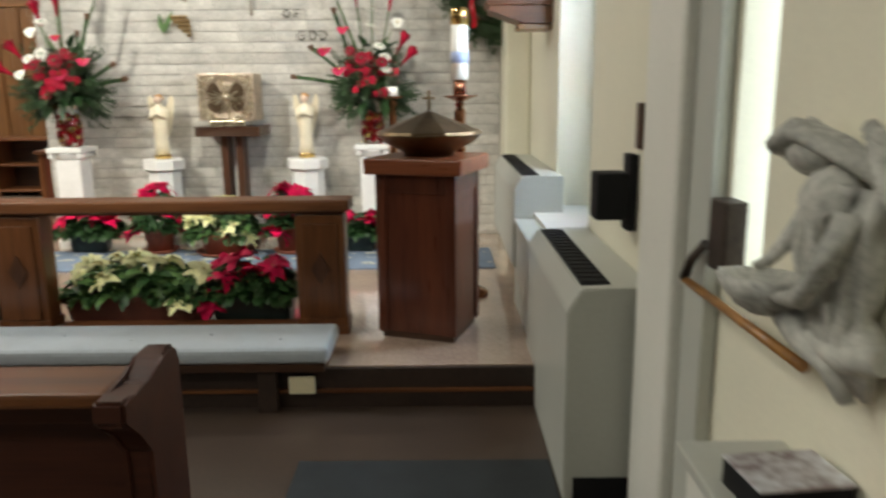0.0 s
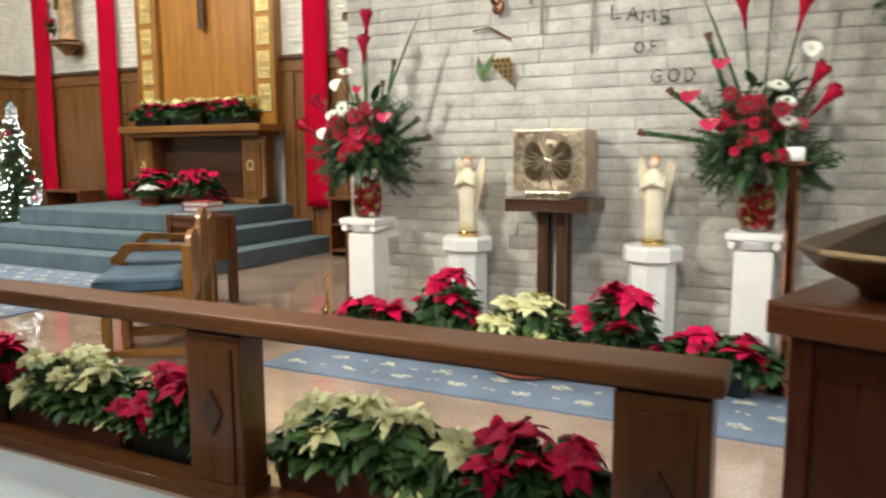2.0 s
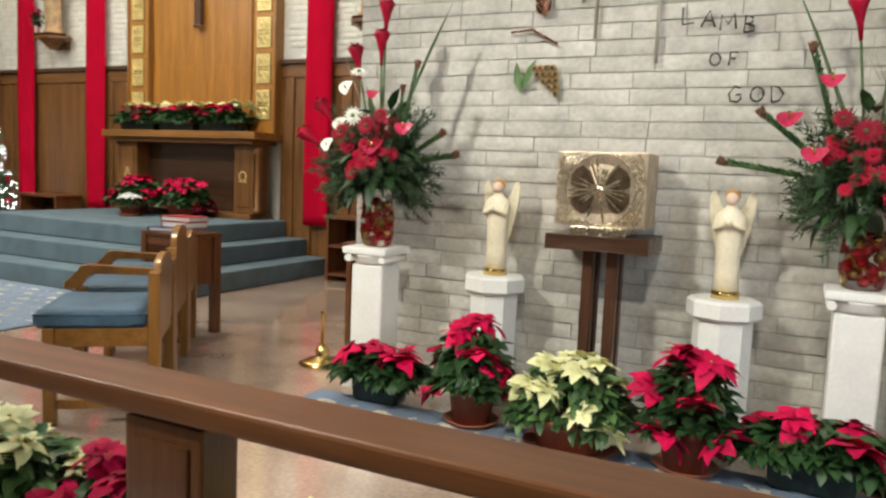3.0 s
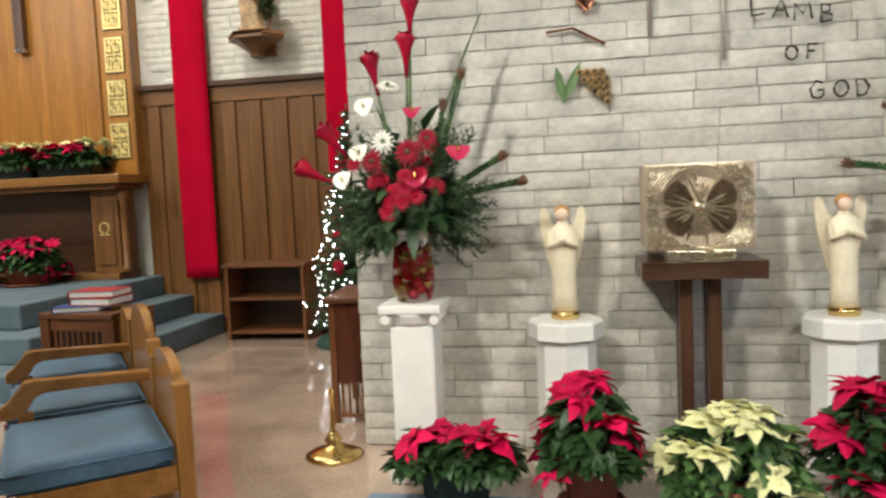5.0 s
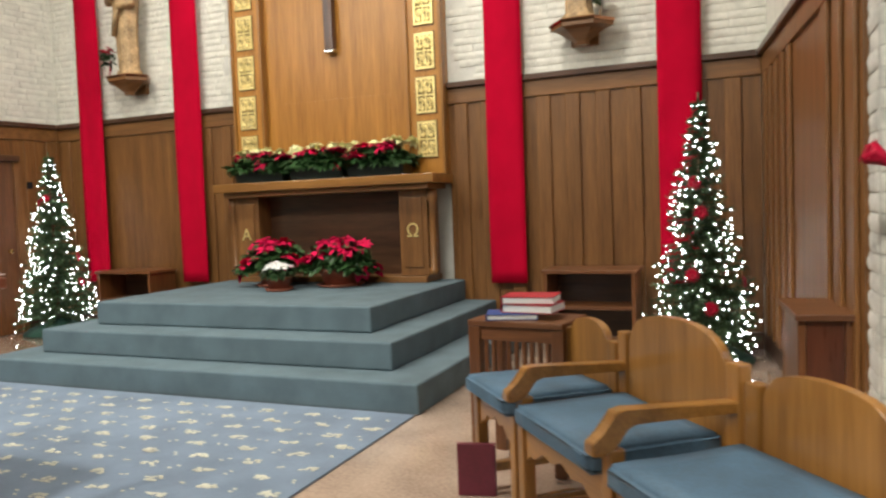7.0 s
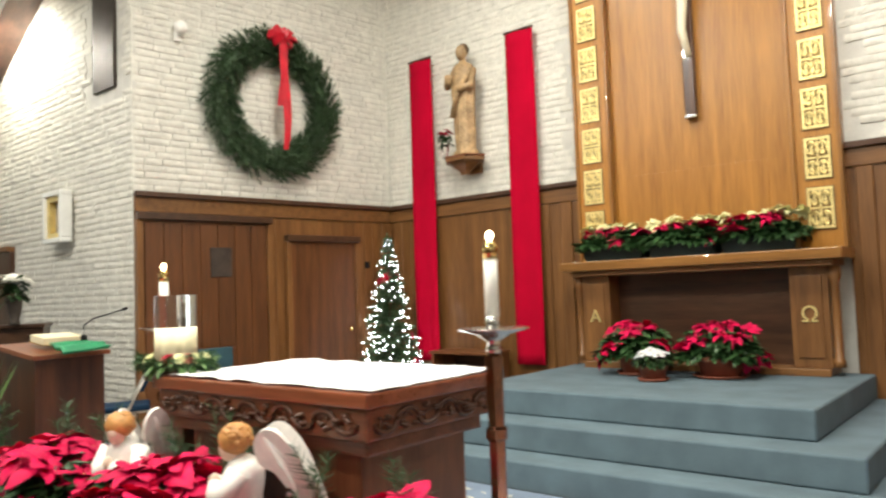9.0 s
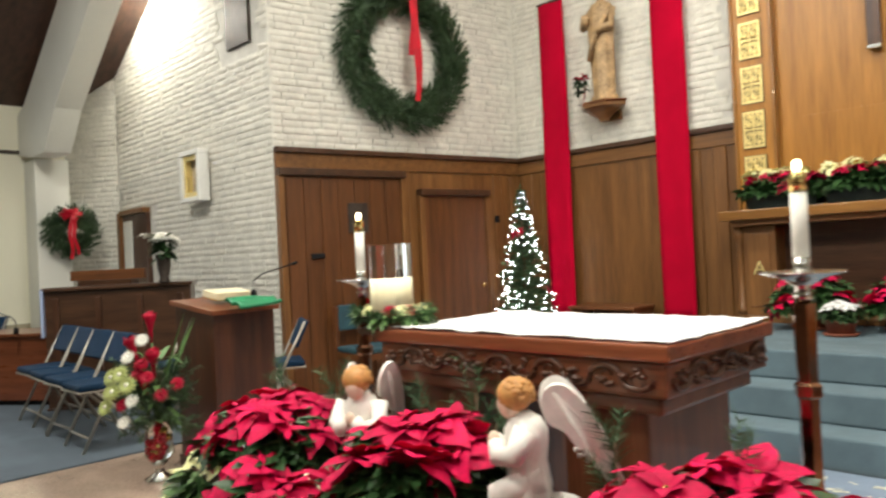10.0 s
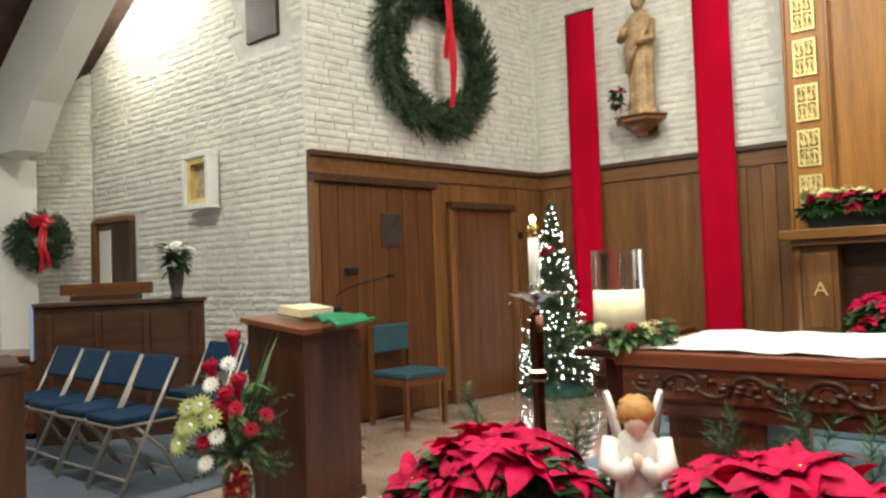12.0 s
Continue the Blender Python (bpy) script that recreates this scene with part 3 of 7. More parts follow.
# ---- large furniture ----
def altar():
    t = thing("altar_table", (-7.39, 4.58, SZ), "carved dark oak altar table with a white cloth", "altar")
    part("tabletop", box(-0.66, 0.66, -0.37, 0.37, 0.955, 1.005, 0.008), M_MAHOGX, t)
    part("apron", box(-0.64, 0.64, -0.35, 0.35, 0.845, 0.953, 0.010), M_ALTAR, t)
    bm = bmesh.new()
    # running vine carving along front and ends
    rv = random.Random(2)
    for side, n, half in ((0, 11, 0.60), (1, 6, 0.32)):
        step = 2 * half / n
        for k in range(n):
            c = -half + (k + 0.5) * step
            sgn = 1 if k % 2 else -1
            def at(u, v, out=0.0):
                return (u, -0.354 - out, v) if side == 0 else (0.644 + out, u, v)
            tube(bm, [at(c - step / 2 * math.cos(q), 0.902 + sgn * 0.034 * math.sin(q)) for q in np.linspace(0, math.pi, 9)], 0.0095, 7)
            tube(bm, [at(c + 0.022 * math.cos(q), 0.897 + sgn * (0.004 + 0.02 * math.sin(q))) for q in np.linspace(0.2, 5.2, 9)], 0.004, 5)
            for j in range(5):
                a = rv.uniform(0, 6.28)
                q = rv.uniform(0.012, 0.045)
                ball(bm, at(c + q * math.cos(a), 0.897 - sgn * 0.012 + 0.6 * q * math.sin(a), 0.002), rv.uniform(0.007, 0.013), 0, 5, (1.4, 1.4, 0.8))
    part("vine_carving", bm, M_CARVE, t, "carved running vine")
    part("lower_moulding", box(-0.60, 0.60, -0.31, 0.31, 0.785, 0.843, 0.012), M_ALTAR, t)
    for s in (-1, 1):
        part("pedestal", box(s * 0.36 - 0.16, s * 0.36 + 0.16, -0.26, 0.30, 0.05, 0.784, 0.008), M_ALTARZ, t)
    part("plinth", box(-0.56, 0.56, -0.30, 0.33, 0.0, 0.05, 0.008), M_DARKWOOD, t)
    return t

altar()
def altar_cloth():
    bm = bmesh.new()
    nx, ny = 44, 22
    g = []
    rnd = random.Random(4)
    for j in range(ny + 1):
        row = []
        for i in range(nx + 1):
            x, y = -0.585 + 1.235 * i / nx, -0.335 + 0.705 * j / ny
            edge = min(i, nx - i, j, ny - j)
            z = 1.009 + 0.007 * noise.noise((x * 7, y * 7, 0)) + (0.004 * rnd.random() if edge < 2 else 0)
            row.append(bm.verts.new((x + (rnd.uniform(-.006, .006) if edge == 0 else 0), y + (rnd.uniform(-.006, .006) if edge == 0 else 0), max(z, 1.0065))))
        g.append(row)
    for j in range(ny):
        for i in range(nx):
            bm.faces.new((g[j][i], g[j][i + 1], g[j + 1][i + 1], g[j + 1][i])).smooth = True
    ob = link("altar_cloth", bm, M_LINEN)
    ob.matrix_world = pose(-7.39, 4.58, SZ)
    md = ob.modifiers.new("thick", "SOLIDIFY")
    md.thickness, md.offset = 0.004, 1
    return tagged(ob, "white lace-edged linen cloth on the altar", "altar cloth")
altar_cloth()

def font_stand():
    """Square mahogany pillar, turned a little, under the font bowl."""
    t = thing("font_pedestal", (-0.065, 3.51, SZ), "square red mahogany pillar under a bronze bowl", "pedestal", turn=-19)
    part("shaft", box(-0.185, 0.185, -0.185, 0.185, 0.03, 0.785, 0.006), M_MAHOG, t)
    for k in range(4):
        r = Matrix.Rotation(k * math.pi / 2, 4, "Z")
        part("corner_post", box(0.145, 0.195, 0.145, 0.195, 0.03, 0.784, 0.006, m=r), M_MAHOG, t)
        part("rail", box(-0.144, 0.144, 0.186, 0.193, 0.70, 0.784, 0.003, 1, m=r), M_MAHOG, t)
    part("foot", box(-0.18, 0.18, -0.18, 0.18, 0.0, 0.029, 0.004), M_DARKWOOD, t)
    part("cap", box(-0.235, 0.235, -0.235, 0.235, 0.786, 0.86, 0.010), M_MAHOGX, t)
    return t
font_stand()

def font_bowl():
    t = thing("font_bowl", (-0.06, 3.53, SZ + 0.861), "wide bronze baptismal bowl with a conical lid", "bowl")
    bm = bmesh.new()
    lathe(bm, [(0.12, 0.0), (0.125, 0.015), (0.16, 0.035), (0.21, 0.06), (0.248, 0.095), (0.254, 0.102)], n=40)
    part("bowl", bm, M_BRONZE, t)
    bm = bmesh.new()
    lathe(bm, [(0.254, 0.1025), (0.248, 0.112), (0.14, 0.155), (0.03, 0.198), (0.012, 0.205)], n=10, smooth=False)
    part("lid", bm, M_BRONZE, t, "conical bronze lid")
    bm = bmesh.new()
    tube(bm, [(0, 0, 0.2), (0, 0, 0.30)], 0.007, 8)
    tube(bm, [(-0.03, 0, 0.265), (0.03, 0, 0.265)], 0.006, 8)
    part("cross_finial", bm, M_BRONZE, t, "small cross knob")
font_bowl()

def ambo():
    t = thing("lectern", (-10.0, 4.49, SZ), "red-brown mahogany reading lectern with sloping top", "lectern", turn=7)
    bm = bmesh.new()
    slab(bm, [(-0.42, 0), (0.0, 0), (0.0, 0.985), (-0.42, 1.05)], 0.47)
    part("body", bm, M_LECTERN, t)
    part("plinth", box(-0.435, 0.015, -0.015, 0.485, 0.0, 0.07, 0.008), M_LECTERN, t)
    bm = bmesh.new()
    slab(bm, [(-0.445, 1.054), (0.03, 0.988), (0.03, 1.016), (-0.445, 1.083)], 0.53, Matrix.Translation((0, -0.03, 0)))
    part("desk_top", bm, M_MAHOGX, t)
    return t
ambo()

def communion_rail():
    t = thing("communion_rail", (-0.44, 3.485, SZ), "long oak communion rail on square posts", "railing")
    L0, L1 = -5.4, 0.0
    part("top_rail", box(L0, L1, -0.088, 0.088, 0.610, 0.665, 0.010), M_RAILWOOD, t)
    part("under_rail", box(L0 + 0.03, L1 - 0.03, -0.05, 0.05, 0.594, 0.609, 0.004), M_RAILWOOD, t)
    part("sill", box(L0, L1 - 0.02, -0.065, 0.065, 0.0, 0.045, 0.008), M_RAILWOOD, t)
    for x in (-0.145, -1.59, -3.04, -4.48, -5.25):
        p = part("post", box(x - 0.118, x + 0.118, -0.06, 0.06, 0.046, 0.593, 0.008), M_RAILWOODZ, t)
        part("post_panel", box(x - 0.085, x + 0.085, -0.068, -0.0605, 0.09, 0.55, 0.005), M_RAILWOODZ, p)
        part("post_foot", box(x - 0.126, x + 0.126, -0.066, 0.066, 0.046, 0.085, 0.006), M_RAILWOODZ, p)
        bm = bmesh.new()
        slab(bm, [(x, 0.25), (x + 0.045, 0.33), (x, 0.41), (x - 0.045, 0.33)], 0.012, Matrix.Translation((0, -0.078, 0)))
        part("lozenge", bm, M_DARKWOODZ, p, "carved lozenge")
    return t
communion_rail()

def kneeler():
    t = thing("kneeler", (-0.5, 3.06, 0.0), "long kneeler with pale blue buttoned vinyl cushion", "kneeler")
    part("board", box(-4.6, 0.0, -0.16, 0.16, 0.19, 0.225, 0.006), M_DARKWOOD, t)
    bm = box(-4.62, 0.02, -0.17, 0.18, 0.226, 0.30, 0.028, 3)
    cush = part("cushion", bm, M_BLUEVINYL, t)
    for k in range(14):
        bm = bmesh.new()
        ball(bm, (-0.2 - k * 0.32, 0.02 if k % 2 else -0.05, 0.300), 0.010, n=5, squash=(1, 1, 0.5))
        part("button", bm, M_BLUEVINYL, cush)
    for x in (-4.3, -2.2, -0.25):
        part("support", box(x - 0.04, x + 0.04, -0.14, -0.10, 0.0, 0.189, 0.004), M_RISER, t)
    return t
kneeler()

def sedilia():
    """Three seats standing close in a row, the middle one larger and with arms."""
    ang = 129.5
    D = 0.485                  # x runs along the row, +y is the way the sitter faces
    for x0, x1, post, peak, arms, label in (
            (0.0, 0.565, 0.69, 0.75, False, "honey oak side seat with blue cushion and arched back"),
            (0.588, 1.286, 0.735, 0.83, True, "large honey oak armchair with blue cushion and arched back"),
            (1.305, 1.78, 0.685, 0.75, False, "honey oak end seat with blue cushion beside the stand")):
        t = thing("sedilia_seat", (-3.323, 4.587, SZ), label, "chair", "seats in a row", turn=ang)
        W = x1 - x0
        arch = [(x0 + 0.062, 0.40), (x1 - 0.062, 0.40), (x1 - 0.062, post - 0.03)]
        for q in np.linspace(0.06, math.pi - 0.06, 17):
            arch.append((x0 + W / 2 + (W / 2 - 0.085) * math.cos(q), post - 0.012 + (peak - post + 0.012) * math.sin(q) ** 0.75))
        arch.append((x0 + 0.062, post - 0.03))
        bm = bmesh.new()
        slab(bm, arch, 0.032, Matrix.Translation((0, -0.016, 0)))
        bmesh.ops.bevel(bm, geom=bm.edges[:], offset=0.004, segments=1, affect="EDGES")
        part("backrest", bm, M_HONEYZ, t)
        for a, b in ((x0, x0 + 0.06), (x1 - 0.06, x1)):
            part("back_post", box(a, b, -0.024, 0.026, 0.0, post, 0.006), M_HONEYZ, t)
            part("front_leg", box(a + 0.004, b - 0.004, D - 0.075, D - 0.025, 0.0, 0.44 if not arms else 0.53, 0.006), M_HONEYZ, t)
            part("seat_rail", box(a + 0.012, b - 0.012, 0.027, D - 0.076, 0.355, 0.438, 0.004), M_HONEY, t)
            part("stretcher", box(a + 0.015, b - 0.015, 0.027, D - 0.076, 0.075, 0.115, 0.004), M_HONEY, t)
        part("back_rail", box(x0 + 0.061, x1 - 0.061, -0.012, 0.014, 0.355, 0.398, 0.004), M_HONEY, t)
        ap = [(x0 + 0.062, 0.438), (x0 + 0.062, 0.30)]
        ap += [(x0 + 0.062 + (W - 0.124) * k / 16, 0.315 + 0.055 * math.sin(math.pi * k / 16) + 0.012 * math.cos(math.pi * k / 2)) for k in range(1, 16)]
        ap += [(x1 - 0.062, 0.30), (x1 - 0.062, 0.438)]
        bm = bmesh.new()
        slab(bm, ap, 0.024, Matrix.Translation((0, D - 0.06, 0)))
        part("apron", bm, M_HONEY, t, "scalloped front apron")
        cut = 0.062 if arms else 0.006
        bm = bmesh.new()
        bx(bm, x0 + cut, x1 - cut, 0.034, D + 0.012, 0.4395, 0.512)
        bmesh.ops.subdivide_edges(bm, edges=bm.edges[:], cuts=5, use_grid_fill=True)
        for v in bm.verts:
            if v.co.z > 0.505:
                u, w = (v.co.x - x0) / W * 2 - 1, (v.co.y - 0.034) / D * 2 - 1
                v.co.z += 0.012 * (1 - u * u) * (1 - w * w) + 0.004 * noise.noise(v.co * 9)
        for f in bm.faces:
            f.smooth = True
        sharp = [e for e in bm.edges if len(e.link_faces) == 2 and e.calc_face_angle(0) > 0.8]
        bmesh.ops.bevel(bm, geom=sharp, offset=0.014, segments=3, affect="EDGES")
        part("cushion", bm, M_BLUESEAT, t, "blue upholstered cushion")
        if arms:
            for a in (x0 + 0.004, x1 - 0.056):
                prof = [(0.02, 0.622), (0.40, 0.642), (0.435, 0.640), (0.452, 0.605), (0.475, 0.578), (0.515, 0.556), (0.515, 0.518), (0.475, 0.515), (0.44, 0.53), (0.415, 0.56), (0.40, 0.592), (0.37, 0.602), (0.02, 0.585)]
                bm = bmesh.new()
                slab(bm, prof, 0.052, Matrix.Translation((a + 0.052, 0, 0)) @ Matrix.Rotation(math.pi / 2, 4, "Z"))
                bmesh.ops.bevel(bm, geom=bm.edges[:], offset=0.005, segments=1, affect="EDGES")
                part("armrest", bm, M_HONEY, t)
sedilia()

def side_stand():
    """Slatted book stand at the end of the bench."""
    t = thing("slatted_stand", (-4.66, 6.06, SZ), "oak side stand with slatted front holding books", "side table", turn=-8)
    for x in (-0.21, 0.21):
        for y in (-0.135, 0.115):
            part("leg", box(x - 0.03, x + 0.03, y - 0.03, y + 0.03, 0.0, 0.675, 0.005), M_RAILWOODZ, t)
    part("top", box(-0.24, 0.24, -0.17, 0.15, 0.676, 0.705, 0.006), M_RAILWOOD, t)
    part("rail", box(-0.179, 0.179, -0.155, -0.125, 0.61, 0.675, 0.004), M_RAILWOOD, t)
    part("rail", box(-0.179, 0.179, -0.155, -0.125, 0.35, 0.40, 0.004), M_RAILWOOD, t)
    for k in range(9):
        x = -0.156 + k * 0.039
        part("slat", box(x - 0.010, x + 0.010, -0.15, -0.13, 0.401, 0.609, 0.003, 1), M_RAILWOODZ, t)
    part("side_panel", box(0.20, 0.22, -0.104, 0.084, 0.35, 0.675, 0.003), M_RAILWOODZ, t)
    part("shelf", box(-0.179, 0.179, -0.124, 0.084, 0.36, 0.385, 0.003), M_RAILWOOD, t)
    return t
side_stand()

# ---- foliage helpers ----
def leaf_into(bm, m, length, width, bend=0.25, mi=0, fold=0.2):
    """One pointed leaf, folded on its midrib and bent, growing along local +x."""
    xs = ((0.0, 0.0), (0.35, 1.0), (0.72, 0.72), (1.0, 0.0))
    mid, lf, rt = [], [], []
    for f, w in xs:
        z = -bend * length * f * f
        mid.append(bm.verts.new(m @ Vector((f * length, 0, z))))
        if w:
            up = fold * width * w
            lf.append(bm.verts.new(m @ Vector((f * length, width * w / 2, z + up))))
            rt.append(bm.verts.new(m @ Vector((f * length, -width * w / 2, z + up))))
    for side in (lf, rt[:]):
        for vs in ((mid[0], mid[1], side[0]), (mid[1], mid[2], side[1], side[0]), (mid[2], mid[3], side[1])):
            f = bm.faces.new(vs if side is lf else vs[::-1])
            f.material_index, f.smooth = mi, True

def grow(p, yaw, pitch, roll=0.0):
    return Matrix.Translation(p) @ Euler((roll, -pitch, yaw)).to_matrix().to_4x4()

def bract_into(bm, m, length, width, bend, r, mi=0):
    """One soft pointed bract with a wavy edge, growing along local +x."""
    n = 7
    ph, amp, tw = r.uniform(0, 6.3), r.uniform(0.04, 0.10), r.uniform(-0.25, 0.25)
    rows = []
    for i in range(n + 1):
        f = i / n
        w = width * 0.5 * max(0.0, math.sin(math.pi * min(1.0, f ** 0.72)) ** 0.85) if 0 < i < n else 0.0
        z = -bend * length * f * f + 0.05 * length * math.sin(3.1 * f)
        row = []
        for k in (-1, -0.5, 0, 0.5, 1):
            lift = 0.16 * width * abs(k) - 0.14 * width * k * k + amp * length * abs(k) * math.sin(ph + 6 * f + 2 * k) * f
            row.append(bm.verts.new(m @ Vector((f * length, k * w, z + (lift + tw * k * w if w else 0)))))
        rows.append(row)
    for a, b in zip(rows, rows[1:]):
        for k in range(4):
            f = bm.faces.new((a[k], b[k], b[k + 1], a[k + 1]))
            f.material_index, f.smooth = mi, True

def bloom_mesh(seed, material, size):
    """A poinsettia head: rings of pointed bracts round small yellow buds."""
    r = random.Random(seed)
    bm = bmesh.new()
    for n, k, pit, z in ((6, 1.0, -0.05, 0.0), (6, 0.85, 0.25, 0.006), (5, 0.55, 0.6, 0.012)):
        off = r.random() * 6
        for i in range(n):
            a = off + 2 * math.pi * i / n + r.uniform(-0.25, 0.25)
            L = size * k * r.uniform(0.8, 1.15)
            bract_into(bm, grow((0, 0, z), a, pit + r.uniform(-0.2, 0.2), r.uniform(-0.3, 0.3)), L, L * 0.60, r.uniform(0.15, 0.55), r)
    bmesh.ops.remove_doubles(bm, verts=bm.verts[:], dist=0.0004)
    ball(bm, (0, 0, 0.012), 0.009, 1, 5)
    me = bpy.data.meshes.new("bloom")
    bm.to_mesh(me)
    bm.free()
    me.materials.append(material)
    me.materials.append(M_BAUBLEGOLD)
    return me

RED_BLOOMS = [bloom_mesh(s, M_BRACT, 0.115) for s in range(4)]
WHITE_BLOOMS = [bloom_mesh(s + 9, M_BRACTW, 0.105) for s in range(3)]

def needles_into(bm, p, d, length, n, nl, rnd, mi=0, w=0.003):
    """A fir spray: flat needles round a twig."""
    p, d = Vector(p), Vector(d).normalized()
    u = d.cross(Vector((0.3, 0.2, 1))).normalized()
    v = d.cross(u)
    for i in range(n):
        f = i / n
        a = rnd.uniform(0, 2 * math.pi)
        side = math.cos(a) * u + math.sin(a) * v
        b = p + d * length * f
        t = b + (d * 0.75 + side * 0.9).normalized() * nl * rnd.uniform(0.7, 1.15) * (1.1 - 0.4 * f)
        e = (t - b).cross(Vector((rnd.uniform(-1, 1), rnd.uniform(-1, 1), rnd.uniform(-1, 1)))).normalized() * w
        f = bm.faces.new((bm.verts.new(b - e), bm.verts.new(b + e), bm.verts.new(t)))
        f.material_index = mi

def container(kind, t, lx, ly, h):
    if kind == "pot":
        r = lx
        bm = bmesh.new()
        lathe(bm, [(r * 0.72, 0.0), (r * 0.92, h * 0.78), (r * 1.02, h * 0.78), (r * 1.05, h), (r * 0.94, h), (r * 0.9, h * 0.9)], n=24)
        part("pot", bm, M_TERRACOTTA, t)
        bm = bmesh.new()
        lathe(bm, [(r * 0.9, 0.0), (r * 1.1, 0.025), (r * 1.05, 0.025), (r * 0.8, 0.008)], n=24)
        part("saucer", bm, M_TERRACOTTA, t)
    else:
        mt = {"trough": M_BROWNTROUGH, "dark": M_DARKTROUGH}[kind]
        bm = bmesh.new()
        a = bx(bm, -lx, lx, -ly, ly, 0, h)
        for vv in a:
            if vv.co.z < 0.001:
                vv.co.x *= 0.93
                vv.co.y *= 0.85
        bmesh.ops.bevel(bm, geom=bm.edges[:], offset=0.012, segments=2, affect="EDGES")
        b = part("trough", bm, mt, t)
        part("rim", box(-lx - 0.008, lx + 0.008, -ly - 0.008, ly + 0.008, h - 0.03, h + 0.003, 0.006), mt, t)

def plant(name, at, lx, ly, top, red, white, kind, ch, label, seed, clx=None, cly=None, leaf=0.105, fresh=0.0, group="", scale=1.0, turn=0):
    """A mound of leaves with heads of bracts in a pot or trough. top: height of the crown over the base."""
    r = random.Random(seed)
    t = thing(name, at, label, "potted plant", group, turn)
    container(kind, t, clx or lx * 0.6, cly or ly * 0.6, ch)
    def dome(x, y):
        q = min(1.0, (abs(x / lx) ** 2.6 + abs(y / ly) ** 2.6))
        return ch * 0.8 + (top - ch * 0.8) * (1 - q) ** 0.45
    bm = bmesh.new()
    n = int(60 + 900 * lx * ly * 4 / 0.2)
    for i in range(min(n, 1100)):
        x, y = r.uniform(-lx, lx), r.uniform(-ly, ly)
        z = dome(x, y) * r.uniform(0.6, 0.97)
        z = max(z, ch * 1.02)
        a = math.atan2(y / ly, x / lx) + r.uniform(-1.2, 1.2)
        L = leaf * r.uniform(0.7, 1.2)
        leaf_into(bm, grow((x * 0.88, y * 0.88, z), a, r.uniform(-0.55, 0.5), r.uniform(-0.6, 0.6)), L, L * 0.5, r.uniform(0.1, 0.45), 1 if r.random() < fresh else 0)
    part("foliage", bm, [M_LEAF, M_LEAFLIGHT], t)
    bm = bmesh.new()
    for i in range(10):
        x, y = r.uniform(-0.6, 0.6) * lx, r.uniform(-0.6, 0.6) * ly
        tube(bm, [(x * 0.5, y * 0.5, ch * 0.8), (x, y, dome(x, y) * 0.9)], 0.004, 5)
    part("stems", bm, M_STEM, t)
    placed = []
    for meshes, count in ((RED_BLOOMS, red), (WHITE_BLOOMS, white)):
        k = tries = 0
        while k < count and tries < 900:
            tries += 1
            x, y = r.uniform(-0.95, 0.95) * lx, r.uniform(-0.95, 0.95) * ly
            if any((x - a) ** 2 + (y - b) ** 2 < (0.095 * scale) ** 2 for a, b in placed):
                continue
            if red and white and (x / lx > 0.1 * r.uniform(-1, 1)) != (meshes is RED_BLOOMS) and r.random() < 0.8 and "mixed" not in label:
                continue
            if "mixed" in label and (y > 0) != (meshes is WHITE_BLOOMS):
                continue
            placed.append((x, y))
            z = top + r.uniform(0.0, 0.05) if "mixed" in label and y > 0 else dome(x, y)
            tip = Euler((-0.55 * y / ly + r.uniform(-0.25, 0.25), 0.55 * x / lx + r.uniform(-0.25, 0.25), r.uniform(0, 6)))
            s = r.uniform(0.8, 1.15) * scale
            share("bloom", r.choice(meshes), t, Matrix.LocRotScale((x, y, z + 0.012), tip, (s, s, s)))
            k += 1
    return t

# ---- stone bricks ----
def brick_meshes(material, seed, rough):
    out = []
    for k in range(6):
        r = random.Random(seed + k)
        bm = bmesh.new()
        nx, nz = 7, 3
        g = [[None] * (nz + 1) for _ in range(nx + 1)]
        for i in range(nx + 1):
            for j in range(nz + 1):
                edge = i in (0, nx) or j in (0, nz)
                y = -rough * (r.uniform(0.0, 0.25) if edge else r.uniform(0.1, 1.0))
                jx = 0 if i in (0, nx) else r.uniform(-0.04, 0.04)
                jz = r.uniform(-0.0025, 0.0025)
                g[i][j] = bm.verts.new((i / nx + jx, y, 0.0915 * j / nz + jz))
        for i in range(nx):
            for j in range(nz):
                bm.faces.new((g[i][j], g[i + 1][j], g[i + 1][j + 1], g[i][j + 1])).smooth = True
        ring = [g[i][0] for i in range(nx + 1)] + [g[nx][j] for j in range(1, nz + 1)] + [g[i][nz] for i in range(nx - 1, -1, -1)] + [g[0][j] for j in range(nz - 1, 0, -1)]
        back = [bm.verts.new((v.co.x, 0.028, v.co.z)) for v in ring]
        ring = [bm.verts.new(v.co) for v in ring]
        for i in range(len(ring)):
            bm.faces.new((ring[(i + 1) % len(ring)], ring[i], back[i], back[(i + 1) % len(ring)]))
        me = bpy.data.meshes.new("brick")
        bm.to_mesh(me)
        bm.free()
        me.materials.append(material)
        out.append(me)
    return out

